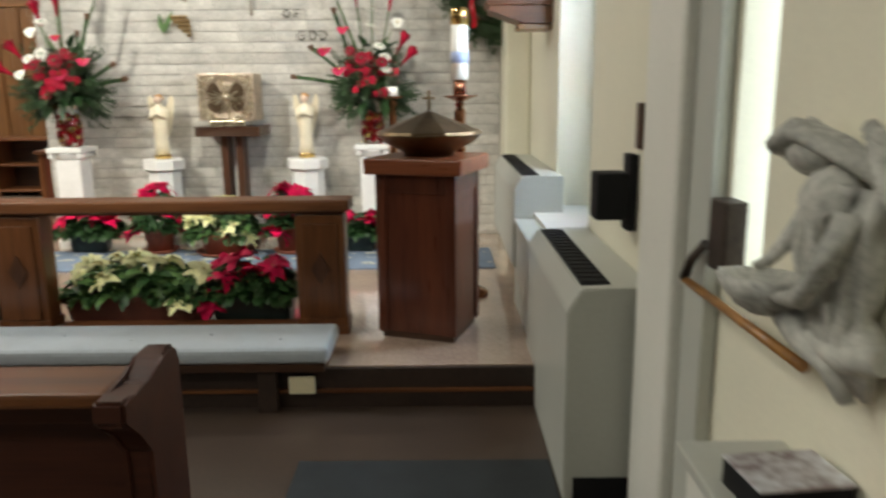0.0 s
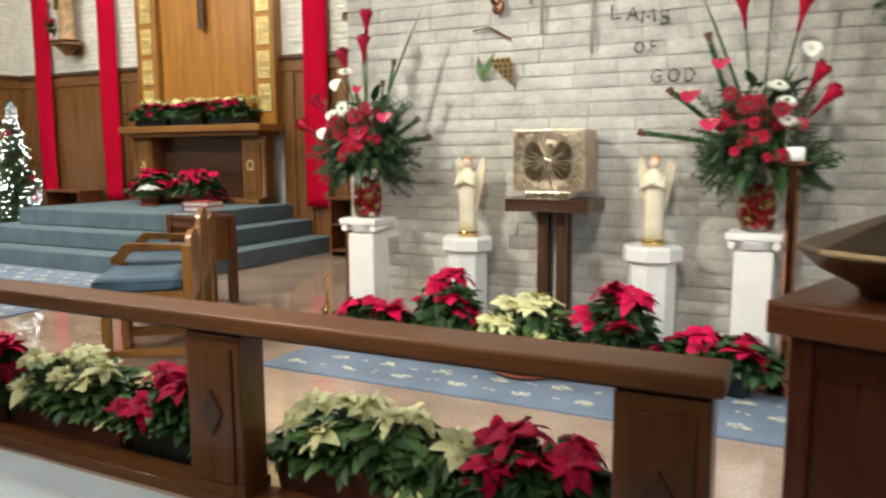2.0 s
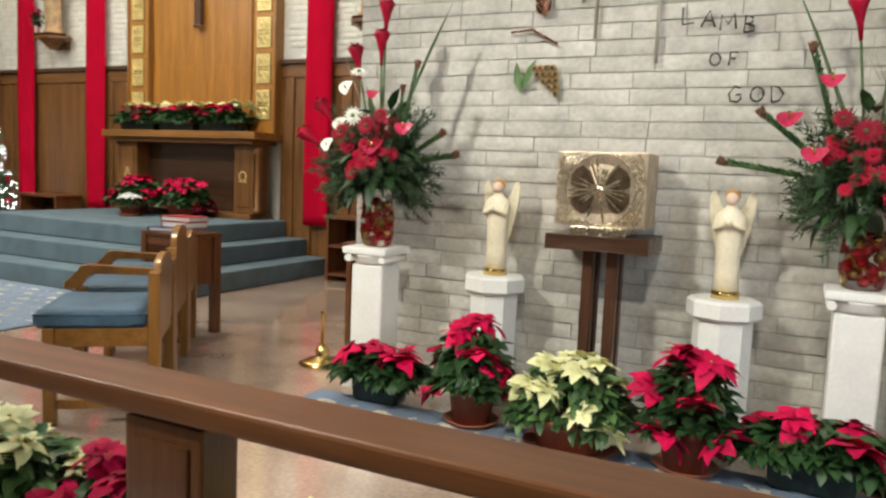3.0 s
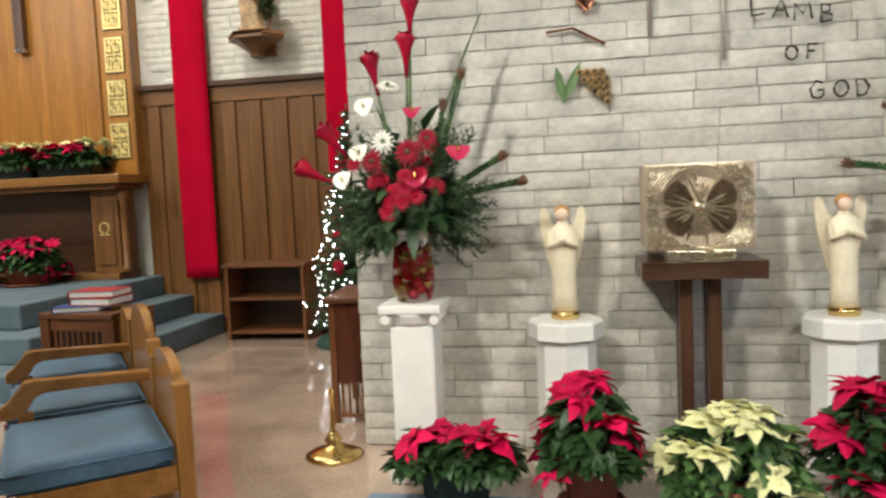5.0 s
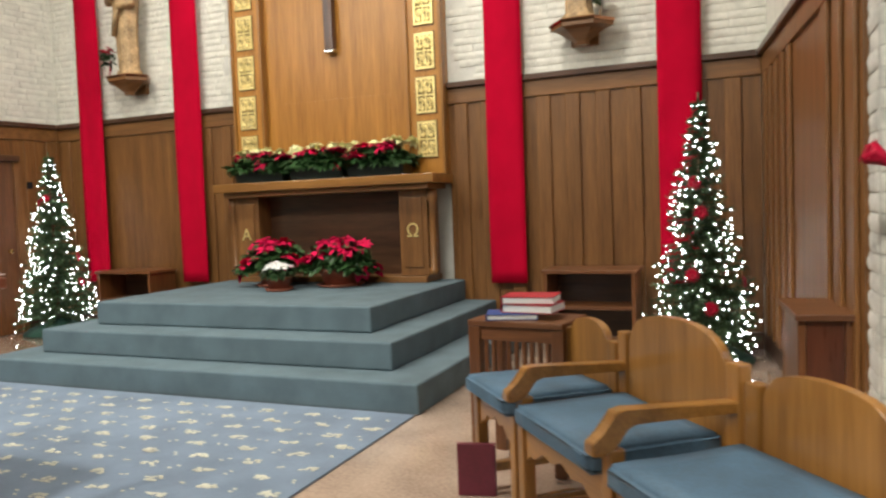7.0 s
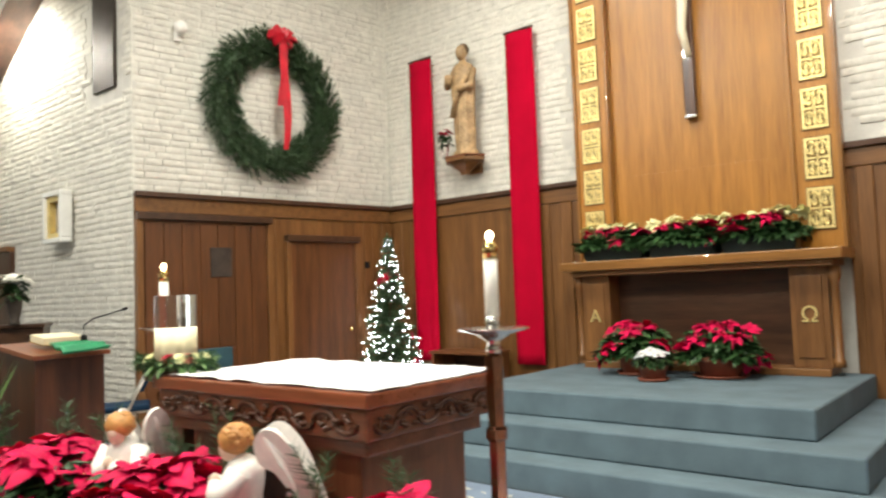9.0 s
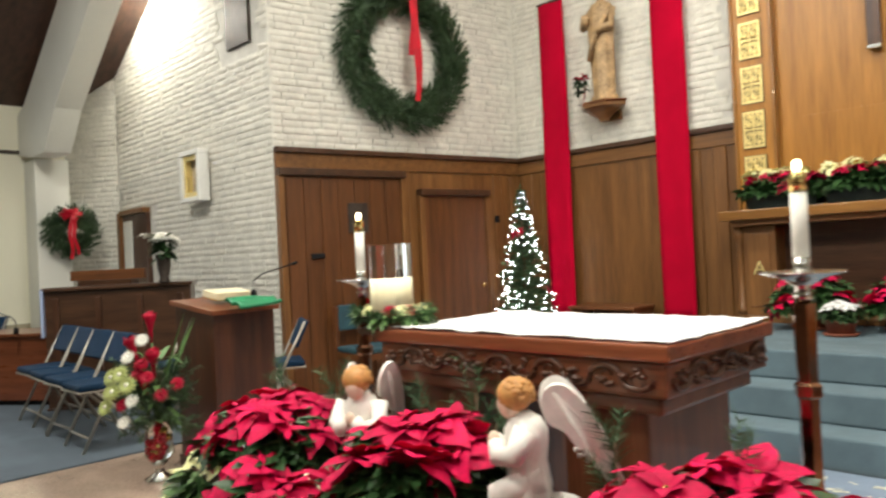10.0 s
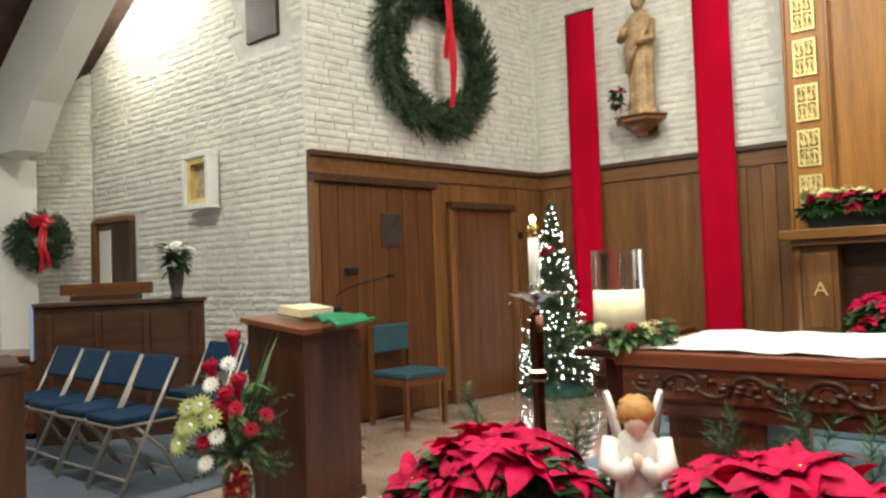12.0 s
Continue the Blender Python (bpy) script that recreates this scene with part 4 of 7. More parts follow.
def lay_bricks(wall, m, length, z0, z1, meshes, seed, zlo, zhi, material, skip=(), mean=0.42, course=0.1):
    """Courses along local x with the front at y = 0. Those between zlo and zhi are pieces of their own, the rest one mesh."""
    r = random.Random(seed)
    rest = []
    count, z = 0, z0
    while z < z1 - 0.03:
        x = -r.uniform(0, mean * 0.8)
        while x < length:
            w = mean * r.uniform(0.6, 1.25)
            a, b = max(0.0, x), min(length, x + w)
            x += w
            if b - a < 0.05 or any(b > s[0] and a < s[1] and z + 0.09 > s[2] and z < s[3] for s in skip):
                continue
            mm = m @ Matrix.Translation((a + 0.003, r.uniform(-0.003, 0.003), z)) @ Matrix.Diagonal((b - a - 0.006, 1, course / 0.1 * r.uniform(0.97, 1.03), 1))
            me = meshes[r.randrange(len(meshes))]
            if zlo <= z < zhi and count < 310:
                share("brick", me, wall, mm)
                count += 1
            else:
                rest.append((me, mm))
        z += course
    vs, fs = [], []
    for me, mm in rest:
        base = len(vs)
        vs.extend(tuple(mm @ v.co) for v in me.vertices)
        fs.extend(tuple(base + i for i in p.vertices) for p in me.polygons)
    if vs:
        me = bpy.data.meshes.new("upper_bricks")
        me.from_pydata(vs, [], fs)
        me.materials.append(material)
        ob = new("upper_bricks", me)
        ob.parent = wall
        tagged(ob, kind="stuff")

# ---- arch beam, transept corner ----
bm = bmesh.new()
half = [(LX + 0.005, 3.02), (-15.72, 2.94), (-15.15, 2.93), (-14.72, 3.38), (-13.40, 4.28), (CX, 7.62), (CX, 8.35), (-14.46, 4.52), (-15.9, 3.62), (LX + 0.005, 3.52)]
slab(bm, half, 0.30, Matrix.Translation((0, 5.05, 0)))
slab(bm, [(2 * CX - x, z) for x, z in half if x > -16][::-1], 0.30, Matrix.Translation((0, 5.05, 0)))
structure("arch_beam", bm, M_CREAMWHITE, "white painted arched roof beam over the nave", "beam")
bm = bmesh.new()
tube(bm, [(LX + 0.05, 4.25, 3.68), (CX - 0.1, 4.25, RIDGE - 0.07)], 0.016, 8)
structure("ceiling_batten", bm, M_TUBE, "pale conduit running up the board ceiling", "trim")
structure("pilaster_left", box(LX + 0.002, -15.75, 5.1, 5.5, 0, 2.93, 0.01), M_CREAMWHITE, "white pilaster under the arch beam", "pilaster")
structure("trim_left", box(LX + 0.002, LX + 0.035, -14, 5.09, 3.04, 3.08), M_IRON, "thin grey conduit along the nave wall", "trim")
structure("dado_left", box(LX + 0.002, LX + 0.03, -14, 5.09, 0.0, 0.86), surf("tan_dado_paint", (0.36, 0.32, 0.22), 0.6, var=0.06, big=2, fine=60, bump=0.08, space="World"), "tan painted dado of the nave wall", "trim")
w1 = structure("window_1", box(LX + 0.003, LX + 0.02, 2.6, 3.9, 1.0, 2.8), M_DAY, "bright daylight window in the nave wall", "window")
for y in (2.6, 3.86, 3.23):
    part("window_frame", box(LX + 0.021, LX + 0.07, y, y + 0.05, 0.98, 2.82, 0.005), M_IRON, w1)
for z in (0.98, 2.22, 2.78):
    part("window_bar", box(LX + 0.021, LX + 0.06, 2.651, 3.859, z, z + 0.04, 0.004), M_IRON, w1)
# doorway in the brick wall
dr = structure("door_3", box(-15.35, -14.62, WY - 0.02, WY + 0.055, SZ, 2.18, 0.004), M_DARKWOODZ, "dark door standing in a brown frame in the brick wall", "door")
part("door_frame", box(-15.45, -15.36, WY - 0.06, WY + 0.05, SZ, 2.22, 0.005), M_WOODZ, dr)
part("door_frame", box(-15.359, -14.62, WY - 0.06, WY + 0.05, 2.181, 2.24, 0.005), M_WOODX, dr)
part("white_leaf", box(-15.30, -15.05, WY - 0.035, WY - 0.0205, SZ + 0.01, 2.1, 0.004), M_CREAMWHITE, dr, "pale strip beside the door")
# dark sheet stands in for the shade inside an opening of the wall
structure("wall_opening_dark_sheet", box(-12.5, -12.05, WY + 0.005, WY + 0.05, 3.66, 5.2, 0.004), M_IRON, "flat dark sheet standing for an opening high on the brick wall", "vent")

def framed_picture():
    t = thing("station_picture", (-13.19, WY - 0.03, 2.16), "small gilt picture in a white box frame", "picture")
    for x0, x1, z0, z1 in ((-0.22, 0.22, 0.02, 0.07), (-0.22, 0.22, 0.52, 0.57), (-0.22, -0.17, 0.0705, 0.5195), (0.17, 0.22, 0.0705, 0.5195)):
        part("white_frame", box(x0, x1, -0.10, 0.03, z0, z1, 0.008), M_PLASTER, t)
    for x0, x1, z0, z1 in ((-0.169, 0.169, 0.071, 0.125), (-0.169, 0.169, 0.465, 0.519), (-0.169, -0.125, 0.1255, 0.4645), (0.125, 0.169, 0.1255, 0.4645)):
        part("gilt_frame", box(x0, x1, -0.07, 0.03, z0, z1, 0.006), M_GOLDLEAF, t)
    part("canvas", box(-0.1245, 0.1245, 0.0, 0.03, 0.126, 0.464), surf("brown_painting", (0.32, 0.22, 0.12), 0.5, var=0.5, big=14, fine=50, bump=0.05, second=(0.45, 0.38, 0.26)), t)
framed_picture()

# ---- things before the brick wall ----
def tabernacle():
    t = thing("tabernacle", (-1.635, 5.80, 1.10), "bronze cube tabernacle with a radiating relief", "tabernacle")
    part("cube", box(-0.215, 0.215, -0.110, 0.15, 0.040, 0.392, 0.005), M_TABERNACLE, t)
    part("foot", box(-0.135, 0.135, -0.125, 0.12, 0.0, 0.039, 0.004), M_RIPPLE, t, "pale bronze foot")
    C = 0.216
    bm = bmesh.new()
    for k in range(11):           # rippling rings on the door
        rr = 0.166 + k * 0.0115
        pts = []
        for q in np.linspace(0, 2 * math.pi, 73):
            x, z = rr * math.cos(q), C + rr * math.sin(q)
            if abs(x) < 0.209 and 0.046 < z < 0.387:
                pts.append((x, -0.113, z))
            else:
                if len(pts) > 2:
                    tube(bm, pts, 0.0038, 5)
                pts = []
        if len(pts) > 2:
            tube(bm, pts, 0.0038, 5)
    part("ripple_relief", bm, M_RIPPLE, t, "polished ripples")
    bm = bmesh.new()
    lathe(bm, [(0.162, 0.0), (0.162, 0.006), (0.12, 0.002), (0.03, 0.012)], n=32, smooth=False, m=Matrix.Translation((0, -0.1105, C)) @ Matrix.Rotation(math.pi / 2, 4, "X"))
    part("hollow", bm, M_TABERNACLE, t, "hollowed disc")
    rr = random.Random(3)
    for k in range(26):           # bright rays of uneven length
        a = k * math.tau / 26 + rr.uniform(-0.06, 0.06)
        long = rr.uniform(0.10, 0.168)
        mm = Matrix.Translation((0, -0.114, C)) @ Matrix.Rotation(-a, 4, "Y")
        w = rr.uniform(0.0025, 0.006)
        bm = bmesh.new()
        slab(bm, [(0.022, -0.003), (long * 0.8, -w), (long, 0.0), (long * 0.8, w), (0.022, 0.003)], -0.006 - 0.010 * rr.random(), mm)
        part("ray", bm, M_RIPPLE, t)
    bm = bmesh.new()
    ball(bm, (0, -0.122, C), 0.026, 0, 8, (1, 0.6, 1))
    part("boss", bm, M_RIPPLE, t, "bright round boss")
    for k in (0.5, 2.62, 3.75, 5.75):   # four dark petals
        bm = bmesh.new()
        mm = Matrix.Translation((0, -0.116, C)) @ Matrix.Rotation(-k, 4, "Y")
        slab(bm, [(0.035, -0.012), (0.085, -0.050), (0.13, -0.054), (0.15, -0.02), (0.15, 0.02), (0.13, 0.054), (0.085, 0.05), (0.035, 0.012)], -0.008, mm)
        part("petal", bm, M_DARKBRONZE, t, "dark bronze petal")
tabernacle()

def tabernacle_stand():
    t = thing("tabernacle_stand", (-1.63, 5.82, SZ), "dark wooden pillar stand with a thick rough slab top", "pedestal")
    bm = bmesh.new()
    bx(bm, -0.242, 0.242, -0.19, 0.19, 0.845, 0.918)
    bmesh.ops.subdivide_edges(bm, edges=bm.edges[:], cuts=7, use_grid_fill=True)
    for v in bm.verts:
        if abs(v.co.x) > 0.24 or abs(v.co.y) > 0.188 or v.co.z < 0.85:
            v.co += 0.007 * noise.noise_vector(v.co * 14)
            v.co.z = min(v.co.z, 0.918)
    part("slab", bm, M_DARKWOOD, t, "rough-hewn dark slab")
    for x in (-0.058, 0.058):
        for y in (-0.05, 0.05):
            part("pillar", box(x - 0.027, x + 0.027, y - 0.027, y + 0.027, 0.04, 0.846, 0.006), M_DARKWOODZ, t)
    part("foot", box(-0.18, 0.18, -0.14, 0.14, 0.0, 0.04, 0.006), M_DARKWOOD, t)
tabernacle_stand()

def angel_pedestal(x, y):
    t = thing("angel_pedestal", (x, y, SZ), "white octagonal plaster pedestal under an angel", "pedestal", "angel pedestals")
    bm = bmesh.new()
    lathe(bm, [(0.15, 0.0), (0.15, 0.06), (0.13, 0.08), (0.13, 0.575)], n=8, smooth=False)
    part("shaft", bm, M_PLASTER, t)
    bm = bmesh.new()
    lathe(bm, [(0.145, 0.576), (0.165, 0.59), (0.165, 0.655), (0.15, 0.668)], n=8, smooth=False)
    part("cap", bm, M_PLASTER, t)
angel_pedestal(-2.19, 5.80)
angel_pedestal(-1.06, 5.80)

def standing_angel(x, y):
    """Slim robed figure with raised wings, one plain mesh."""
    bm = bmesh.new()
    lathe(bm, [(0.062, 0.0), (0.064, 0.03), (0.05, 0.035)], n=14, mi=1)
    lathe(bm, [(0.058, 0.035), (0.052, 0.12), (0.054, 0.24), (0.064, 0.33), (0.06, 0.385), (0.028, 0.41), (0.02, 0.425)], n=16, squash=(1, 0.75))
    ball(bm, (0, -0.012, 0.452), 0.030, 2, 8)
    ball(bm, (0, 0.004, 0.464), 0.034, 3, 8, (1, 0.9, 0.95))
    for s in (-1, 1):
        tube(bm, [(s * 0.052, -0.01, 0.375), (s * 0.058, -0.045, 0.315), (s * 0.01, -0.07, 0.345)], 0.0135, 7)
        wing = [(0.02, 0.15), (0.05, 0.19), (0.08, 0.30), (0.098, 0.41), (0.098, 0.462), (0.086, 0.484), (0.068, 0.474), (0.05, 0.42), (0.025, 0.37)]
        slab(bm, [(s * p, q) for p, q in rounded(wing)], 0.016, Matrix.Translation((0, 0.04, 0)))
    ball(bm, (0, -0.085, 0.345), 0.014, 0, 6)
    ob = link("angel_figurine", bm, [M_IVORY, M_BRASS, M_SKIN, M_HAIR])
    ob.matrix_world = pose(x, y, SZ + 0.669)
    return tagged(ob, "ivory porcelain angel with gilt base praying", "angel statue", "standing angels")
standing_angel(-2.19, 5.80)
standing_angel(-1.06, 5.80)

def plaster_column(x, y):
    t = thing("flower_column", (x, y, SZ), "white plaster column under a flower vase", "pedestal", "flower columns")
    part("base", box(-0.12, 0.12, -0.12, 0.12, 0.0, 0.07, 0.008), M_PLASTER, t)
    part("shaft", box(-0.095, 0.095, -0.095, 0.095, 0.071, 0.68, 0.012), M_PLASTER, t)
    bm = bmesh.new()
    lathe(bm, [(0.10, 0.681), (0.115, 0.70), (0.12, 0.72), (0.135, 0.735)], n=24)
    part("neck", bm, M_PLASTER, t)
    part("cap", box(-0.135, 0.135, -0.135, 0.135, 0.736, 0.775, 0.01), M_PLASTER, t)
    for s in (-1, 1):
        bm = bmesh.new()
        tube(bm, [(s * 0.105, -0.125, 0.713), (s * 0.105, 0.125, 0.713)], 0.020, 10)
        part("volute", bm, M_PLASTER, t)
plaster_column(-2.83, 5.66)
plaster_column(-0.53, 5.72)

def ginger_into(bm, base, tip, mi_stem, mi):
    """A torch-shaped red bloom on a stem."""
    base, tip = Vector(base), Vector(tip)
    d = (tip - base).normalized()
    tube(bm, [base, tip - d * 0.10], 0.006, 6, mi_stem)
    rot = d.to_track_quat("Z", "Y").to_matrix().to_4x4()
    lathe(bm, [(0.007, -0.17), (0.013, -0.10), (0.026, -0.05), (0.042, -0.012), (0.034, 0.006)], n=8, mi=mi, m=Matrix.Translation(tip) @ rot)
    r = random.Random(int(abs(tip.x * 977 + tip.z * 131)))
    for k in range(18):
        a = k * 0.52
        leaf_into(bm, Matrix.Translation(tip - d * 0.02) @ rot @ Euler((0, -0.75 + r.uniform(-.5, .4), a)).to_matrix().to_4x4(), 0.055, 0.026, 0.35, mi)

def heart_into(bm, p, face, size, mi, spadix=None):
    """An anthurium: heart-shaped spathe with a finger."""
    rot = Vector(face).to_track_quat("Z", "Y").to_matrix().to_4x4()
    m = Matrix.Translation(p) @ rot
    c = bm.verts.new(m @ Vector((0, 0, -0.008)))
    ring = []
    for q in np.linspace(0, 2 * math.pi, 17)[:-1]:
        k = size * (1 + 0.25 * math.sin(q) - 0.18 * math.exp(-((q - math.pi / 2) * 2.2) ** 2) * 1.0)
        ring.append(bm.verts.new(m @ Vector((k * math.cos(q), k * math.sin(q) * 1.05, 0.012 * math.cos(2 * q)))))
    for i in range(16):
        f = bm.faces.new((c, ring[i], ring[(i + 1) % 16]))
        f.material_index, f.smooth = mi, True
    if spadix is not None:
        tube(bm, [m @ Vector((0, 0, 0)), m @ Vector((0, size * 0.3, size * 0.55))], 0.006, 6, spadix)

def daisy_into(bm, p, face, size, mi, mc):
    rot = Vector(face).to_track_quat("Z", "Y").to_matrix().to_4x4()
    m = Matrix.Translation(p) @ rot
    for ring, k in ((0, 1.0), (1, 0.7)):
        for i in range(14):
            leaf_into(bm, m @ Euler((0, -0.15 - 0.35 * ring, i * 0.449 + ring * 0.2)).to_matrix().to_4x4(), size * k, size * 0.3, 0.2, mi)
    ball(bm, m @ Vector((0, 0, 0.006)), size * 0.22, mc, 6)

M_TWIG = surf("pale_twig", (0.40, 0.34, 0.27), 0.8, var=0.2, big=10, fine=60, bump=0.1)
M_STEMGREEN = surf("green_stem", (0.07, 0.12, 0.04), 0.5, var=0.2, big=10, fine=60, bump=0.05)
M_PROTEA = surf("protea_brown", (0.19, 0.10, 0.06), 0.6, var=0.3, big=10, fine=60, bump=0.1)
M_GERBERA = surf("bright_red_petal", (0.25, 0.002, 0.018), 0.5, spec=0.2, var=0.2, big=12, fine=60, bump=0.05, rnd=0.1)
def altar_arrangement(x, y, mirror, seed, label, tips, pinks, whites, daisies, buds):
    """Tall glass vase of baubles with a great spray of flowers."""
    r = random.Random(seed)
    t = thing("flower_arrangement", (x, y, SZ + 0.776), label, "flower arrangement", "tall altar flowers")
    bm = bmesh.new()
    lathe(bm, [(0.065, 0.0), (0.08, 0.012), (0.094, 0.08), (0.09, 0.17), (0.078, 0.25), (0.085, 0.31)], n=24)
    bm.faces.ensure_lookup_table()
    vase = part("vase", bm, M_GLASS, t, "clear glass vase")
    for k in range(36):
        a, q = k * 2.4, (0.062, 0.062, 0.03)[k % 3]
        bm = bmesh.new()
        ball(bm, (q * math.cos(a), q * math.sin(a), 0.032 + 0.0058 * k), 0.0225, 0, 7)
        part("bauble", bm, M_BAUBLERED if k * 7 % 10 < 6 else M_BAUBLEGOLD, vase)
    s = mirror
    bm = bmesh.new()
    for k in range(150):     # hanging and spreading fir
        a = r.uniform(0, 6.28)
        d = Vector((math.cos(a), 0.6 * math.sin(a), r.uniform(-0.85, 0.45)))
        p = Vector((0.08 * math.cos(a), 0.06 * math.sin(a), 0.34 + r.uniform(-0.02, 0.12)))
        needles_into(bm, p, d, r.uniform(0.14, 0.31), 56, 0.055, r, 0, 0.004)
    for k in range(90):
        a = r.uniform(0, 6.28)
        leaf_into(bm, grow((0.14 * math.cos(a), 0.10 * math.sin(a), r.uniform(0.28, 0.52)), a, r.uniform(-0.7, 0.8)), r.uniform(0.10, 0.18), 0.06, 0.5, 1)
    for k in range(70):
        a = r.uniform(0, 6.28)
        d = Vector((0.55 * math.cos(a), 0.4 * math.sin(a), r.uniform(0.7, 1.3)))
        needles_into(bm, (0.08 * math.cos(a), 0.06 * math.sin(a), 0.40), d, r.uniform(0.18, 0.42), 46, 0.055, r, 1, 0.004)
    for k in range(50):
        a = r.uniform(0, 6.28)
        leaf_into(bm, grow((0.10 * math.cos(a), 0.06 * math.sin(a), r.uniform(0.42, 0.72)), a, r.uniform(0.2, 1.3)), r.uniform(0.10, 0.17), 0.055, 0.4, 1)
    part("greenery", bm, [M_NEEDLE, M_LEAF], t)
    for k in range(6):
        bm = bmesh.new()
        a = r.uniform(-1.0, 1.0)
        tube(bm, [(0, 0, 0.35), (0.12 * a, -0.03, 0.7), (0.24 * a - 0.06 * s, -0.02, r.uniform(0.85, 1.15))], 0.0035, 5, 0, 0.001)
        for j in range(4):
            f = 0.55 + 0.1 * j
            tube(bm, [(0.2 * a * f, -0.02, f), (0.2 * a * f + r.uniform(-.08, .08), -0.02, f + 0.12)], 0.002, 4, 0, 0.0008)
        part("twig", bm, M_TWIG, t, "pale bare twig")
    for x, z in tips:
        bm = bmesh.new()
        ginger_into(bm, (0.1 * x, 0, 0.36), (x, -0.06, z), 1, 0)
        part("ginger_bloom", bm, [M_FLOWERRED, M_STEMGREEN], t, "crimson torch-shaped bloom")
    for k in range(30):
        a = r.uniform(0, 6.28)
        q = r.uniform(0.02, 0.22)
        bm = bmesh.new()
        daisy_into(bm, (q * math.cos(a) * 1.1, -0.14 + 0.08 * math.sin(a), 0.53 + 0.6 * q * math.sin(a) + r.uniform(-0.05, 0.05)), (0.4 * math.cos(a), -1, 0.4 + 0.3 * math.sin(a)), r.uniform(0.028, 0.046), 0, 0)
        part("carnation", bm, M_FLOWERRED, t)
    for x, z, sz in ((0.05 * s, 0.63, 0.06), (-0.10 * s, 0.60, 0.05), (0.13 * s, 0.68, 0.045)):
        bm = bmesh.new()
        daisy_into(bm, (x, -0.22, z), (x, -1, 0.25), sz, 0, 1)
        part("gerbera", bm, [M_GERBERA, M_STEM], t, "bright red gerbera with dark centre")
    for x, z, sz in pinks:
        bm = bmesh.new()
        heart_into(bm, (x, -0.20, z), (0.6 * x, -0.8, 0.9), sz, 0, 1)
        part("anthurium", bm, [M_FLOWERPINK, M_BAUBLEGOLD], t, "glossy pink heart-shaped bloom")
    for x, z in whites:
        bm = bmesh.new()
        heart_into(bm, (x, -0.12, z), (1.2 * x, -1, 0.4), 0.042, 0, 1)
        part("white_anthurium", bm, [M_FLOWERWHITE, M_CREAMWAX], t)
    for x, z, up in daisies:
        bm = bmesh.new()
        daisy_into(bm, (x, -0.18, z), (0.2, -1 + up, 0.2 + up), 0.052, 0, 1)
        part("white_gerbera", bm, [M_FLOWERWHITE, M_LEAFLIGHT], t)
    for k, (yaw, pit, L) in enumerate(((0.3, 1.22, 0.95), (2.6, 1.15, 0.5))):
        bm = bmesh.new()
        leaf_into(bm, grow((0.02 * s, 0, 0.42), yaw if s > 0 else math.pi - yaw, pit), L, 0.06, 0.03, 0)
        part("long_leaf", bm, M_LEAFLIGHT, t)
    for x, z in buds:
        p = Vector((x, -0.09, z))
        o = Vector((0.1 * s, 0, 0.42))
        d = (p - o)
        bm = bmesh.new()
        tube(bm, [o, o + d * 0.5 + Vector((0, 0, 0.02)), p], 0.004, 6, 0)
        q = d.to_track_quat("X", "Z").to_matrix().to_4x4()
        for j in range(52):       # small leaves up the stalk
            f = 0.30 + 0.66 * j / 52
            leaf_into(bm, Matrix.Translation(o + d * f) @ q @ Euler((j * 2.4, -0.6, 0)).to_matrix().to_4x4(), 0.05, 0.018, 0.2, j % 3 // 2 * 2)
        for j in range(18):
            leaf_into(bm, Matrix.Translation(p - d.normalized() * 0.01) @ q @ Euler((j * 1.1, -0.15 - 0.02 * j, 0)).to_matrix().to_4x4(), 0.06, 0.020, -0.3, 1)
        part("protea_bud", bm, [M_LEAF, M_PROTEA, M_LEAFLIGHT], t, "brownish protea bud on a leafy stalk")
    return t
altar_arrangement(-2.83, 5.66, 1, 11, "tall red and white flowers in a vase of baubles",
                  ((0.05, 1.27), (0.025, 1.12), (-0.135, 1.05), (-0.36, 0.76), (-0.47, 0.60)),
                  ((0.25, 0.62, 0.048), (0.07, 0.52, 0.05), (0.07, 0.79, 0.036)), ((-0.15, 0.83), (-0.185, 0.64), (-0.26, 0.53)),
                  ((-0.03, 0.90, 0.6), (-0.06, 0.68, 0.0)), ((0.26, 0.92), (0.18, 0.80), (0.40, 0.58), (0.47, 0.48)))
altar_arrangement(-0.53, 5.72, -1, 12, "tall red and pink flowers in a vase of baubles",
                  ((0.03, 1.31), (-0.11, 1.17), (0.18, 1.14), (0.27, 0.81), (0.33, 0.70)),
                  ((-0.18, 0.83, 0.045), (-0.32, 0.68, 0.05), (-0.22, 0.54, 0.05)), ((0.21, 0.88),),
                  ((0.03, 0.97, 0.8), (0.02, 0.86, 0.8), (0.08, 0.715, 0.5), (0.12, 0.64, 0.5), (0.13, 0.55, 0.5)), ((-0.26, 0.95), (-0.42, 0.69), (-0.55, 0.49)))

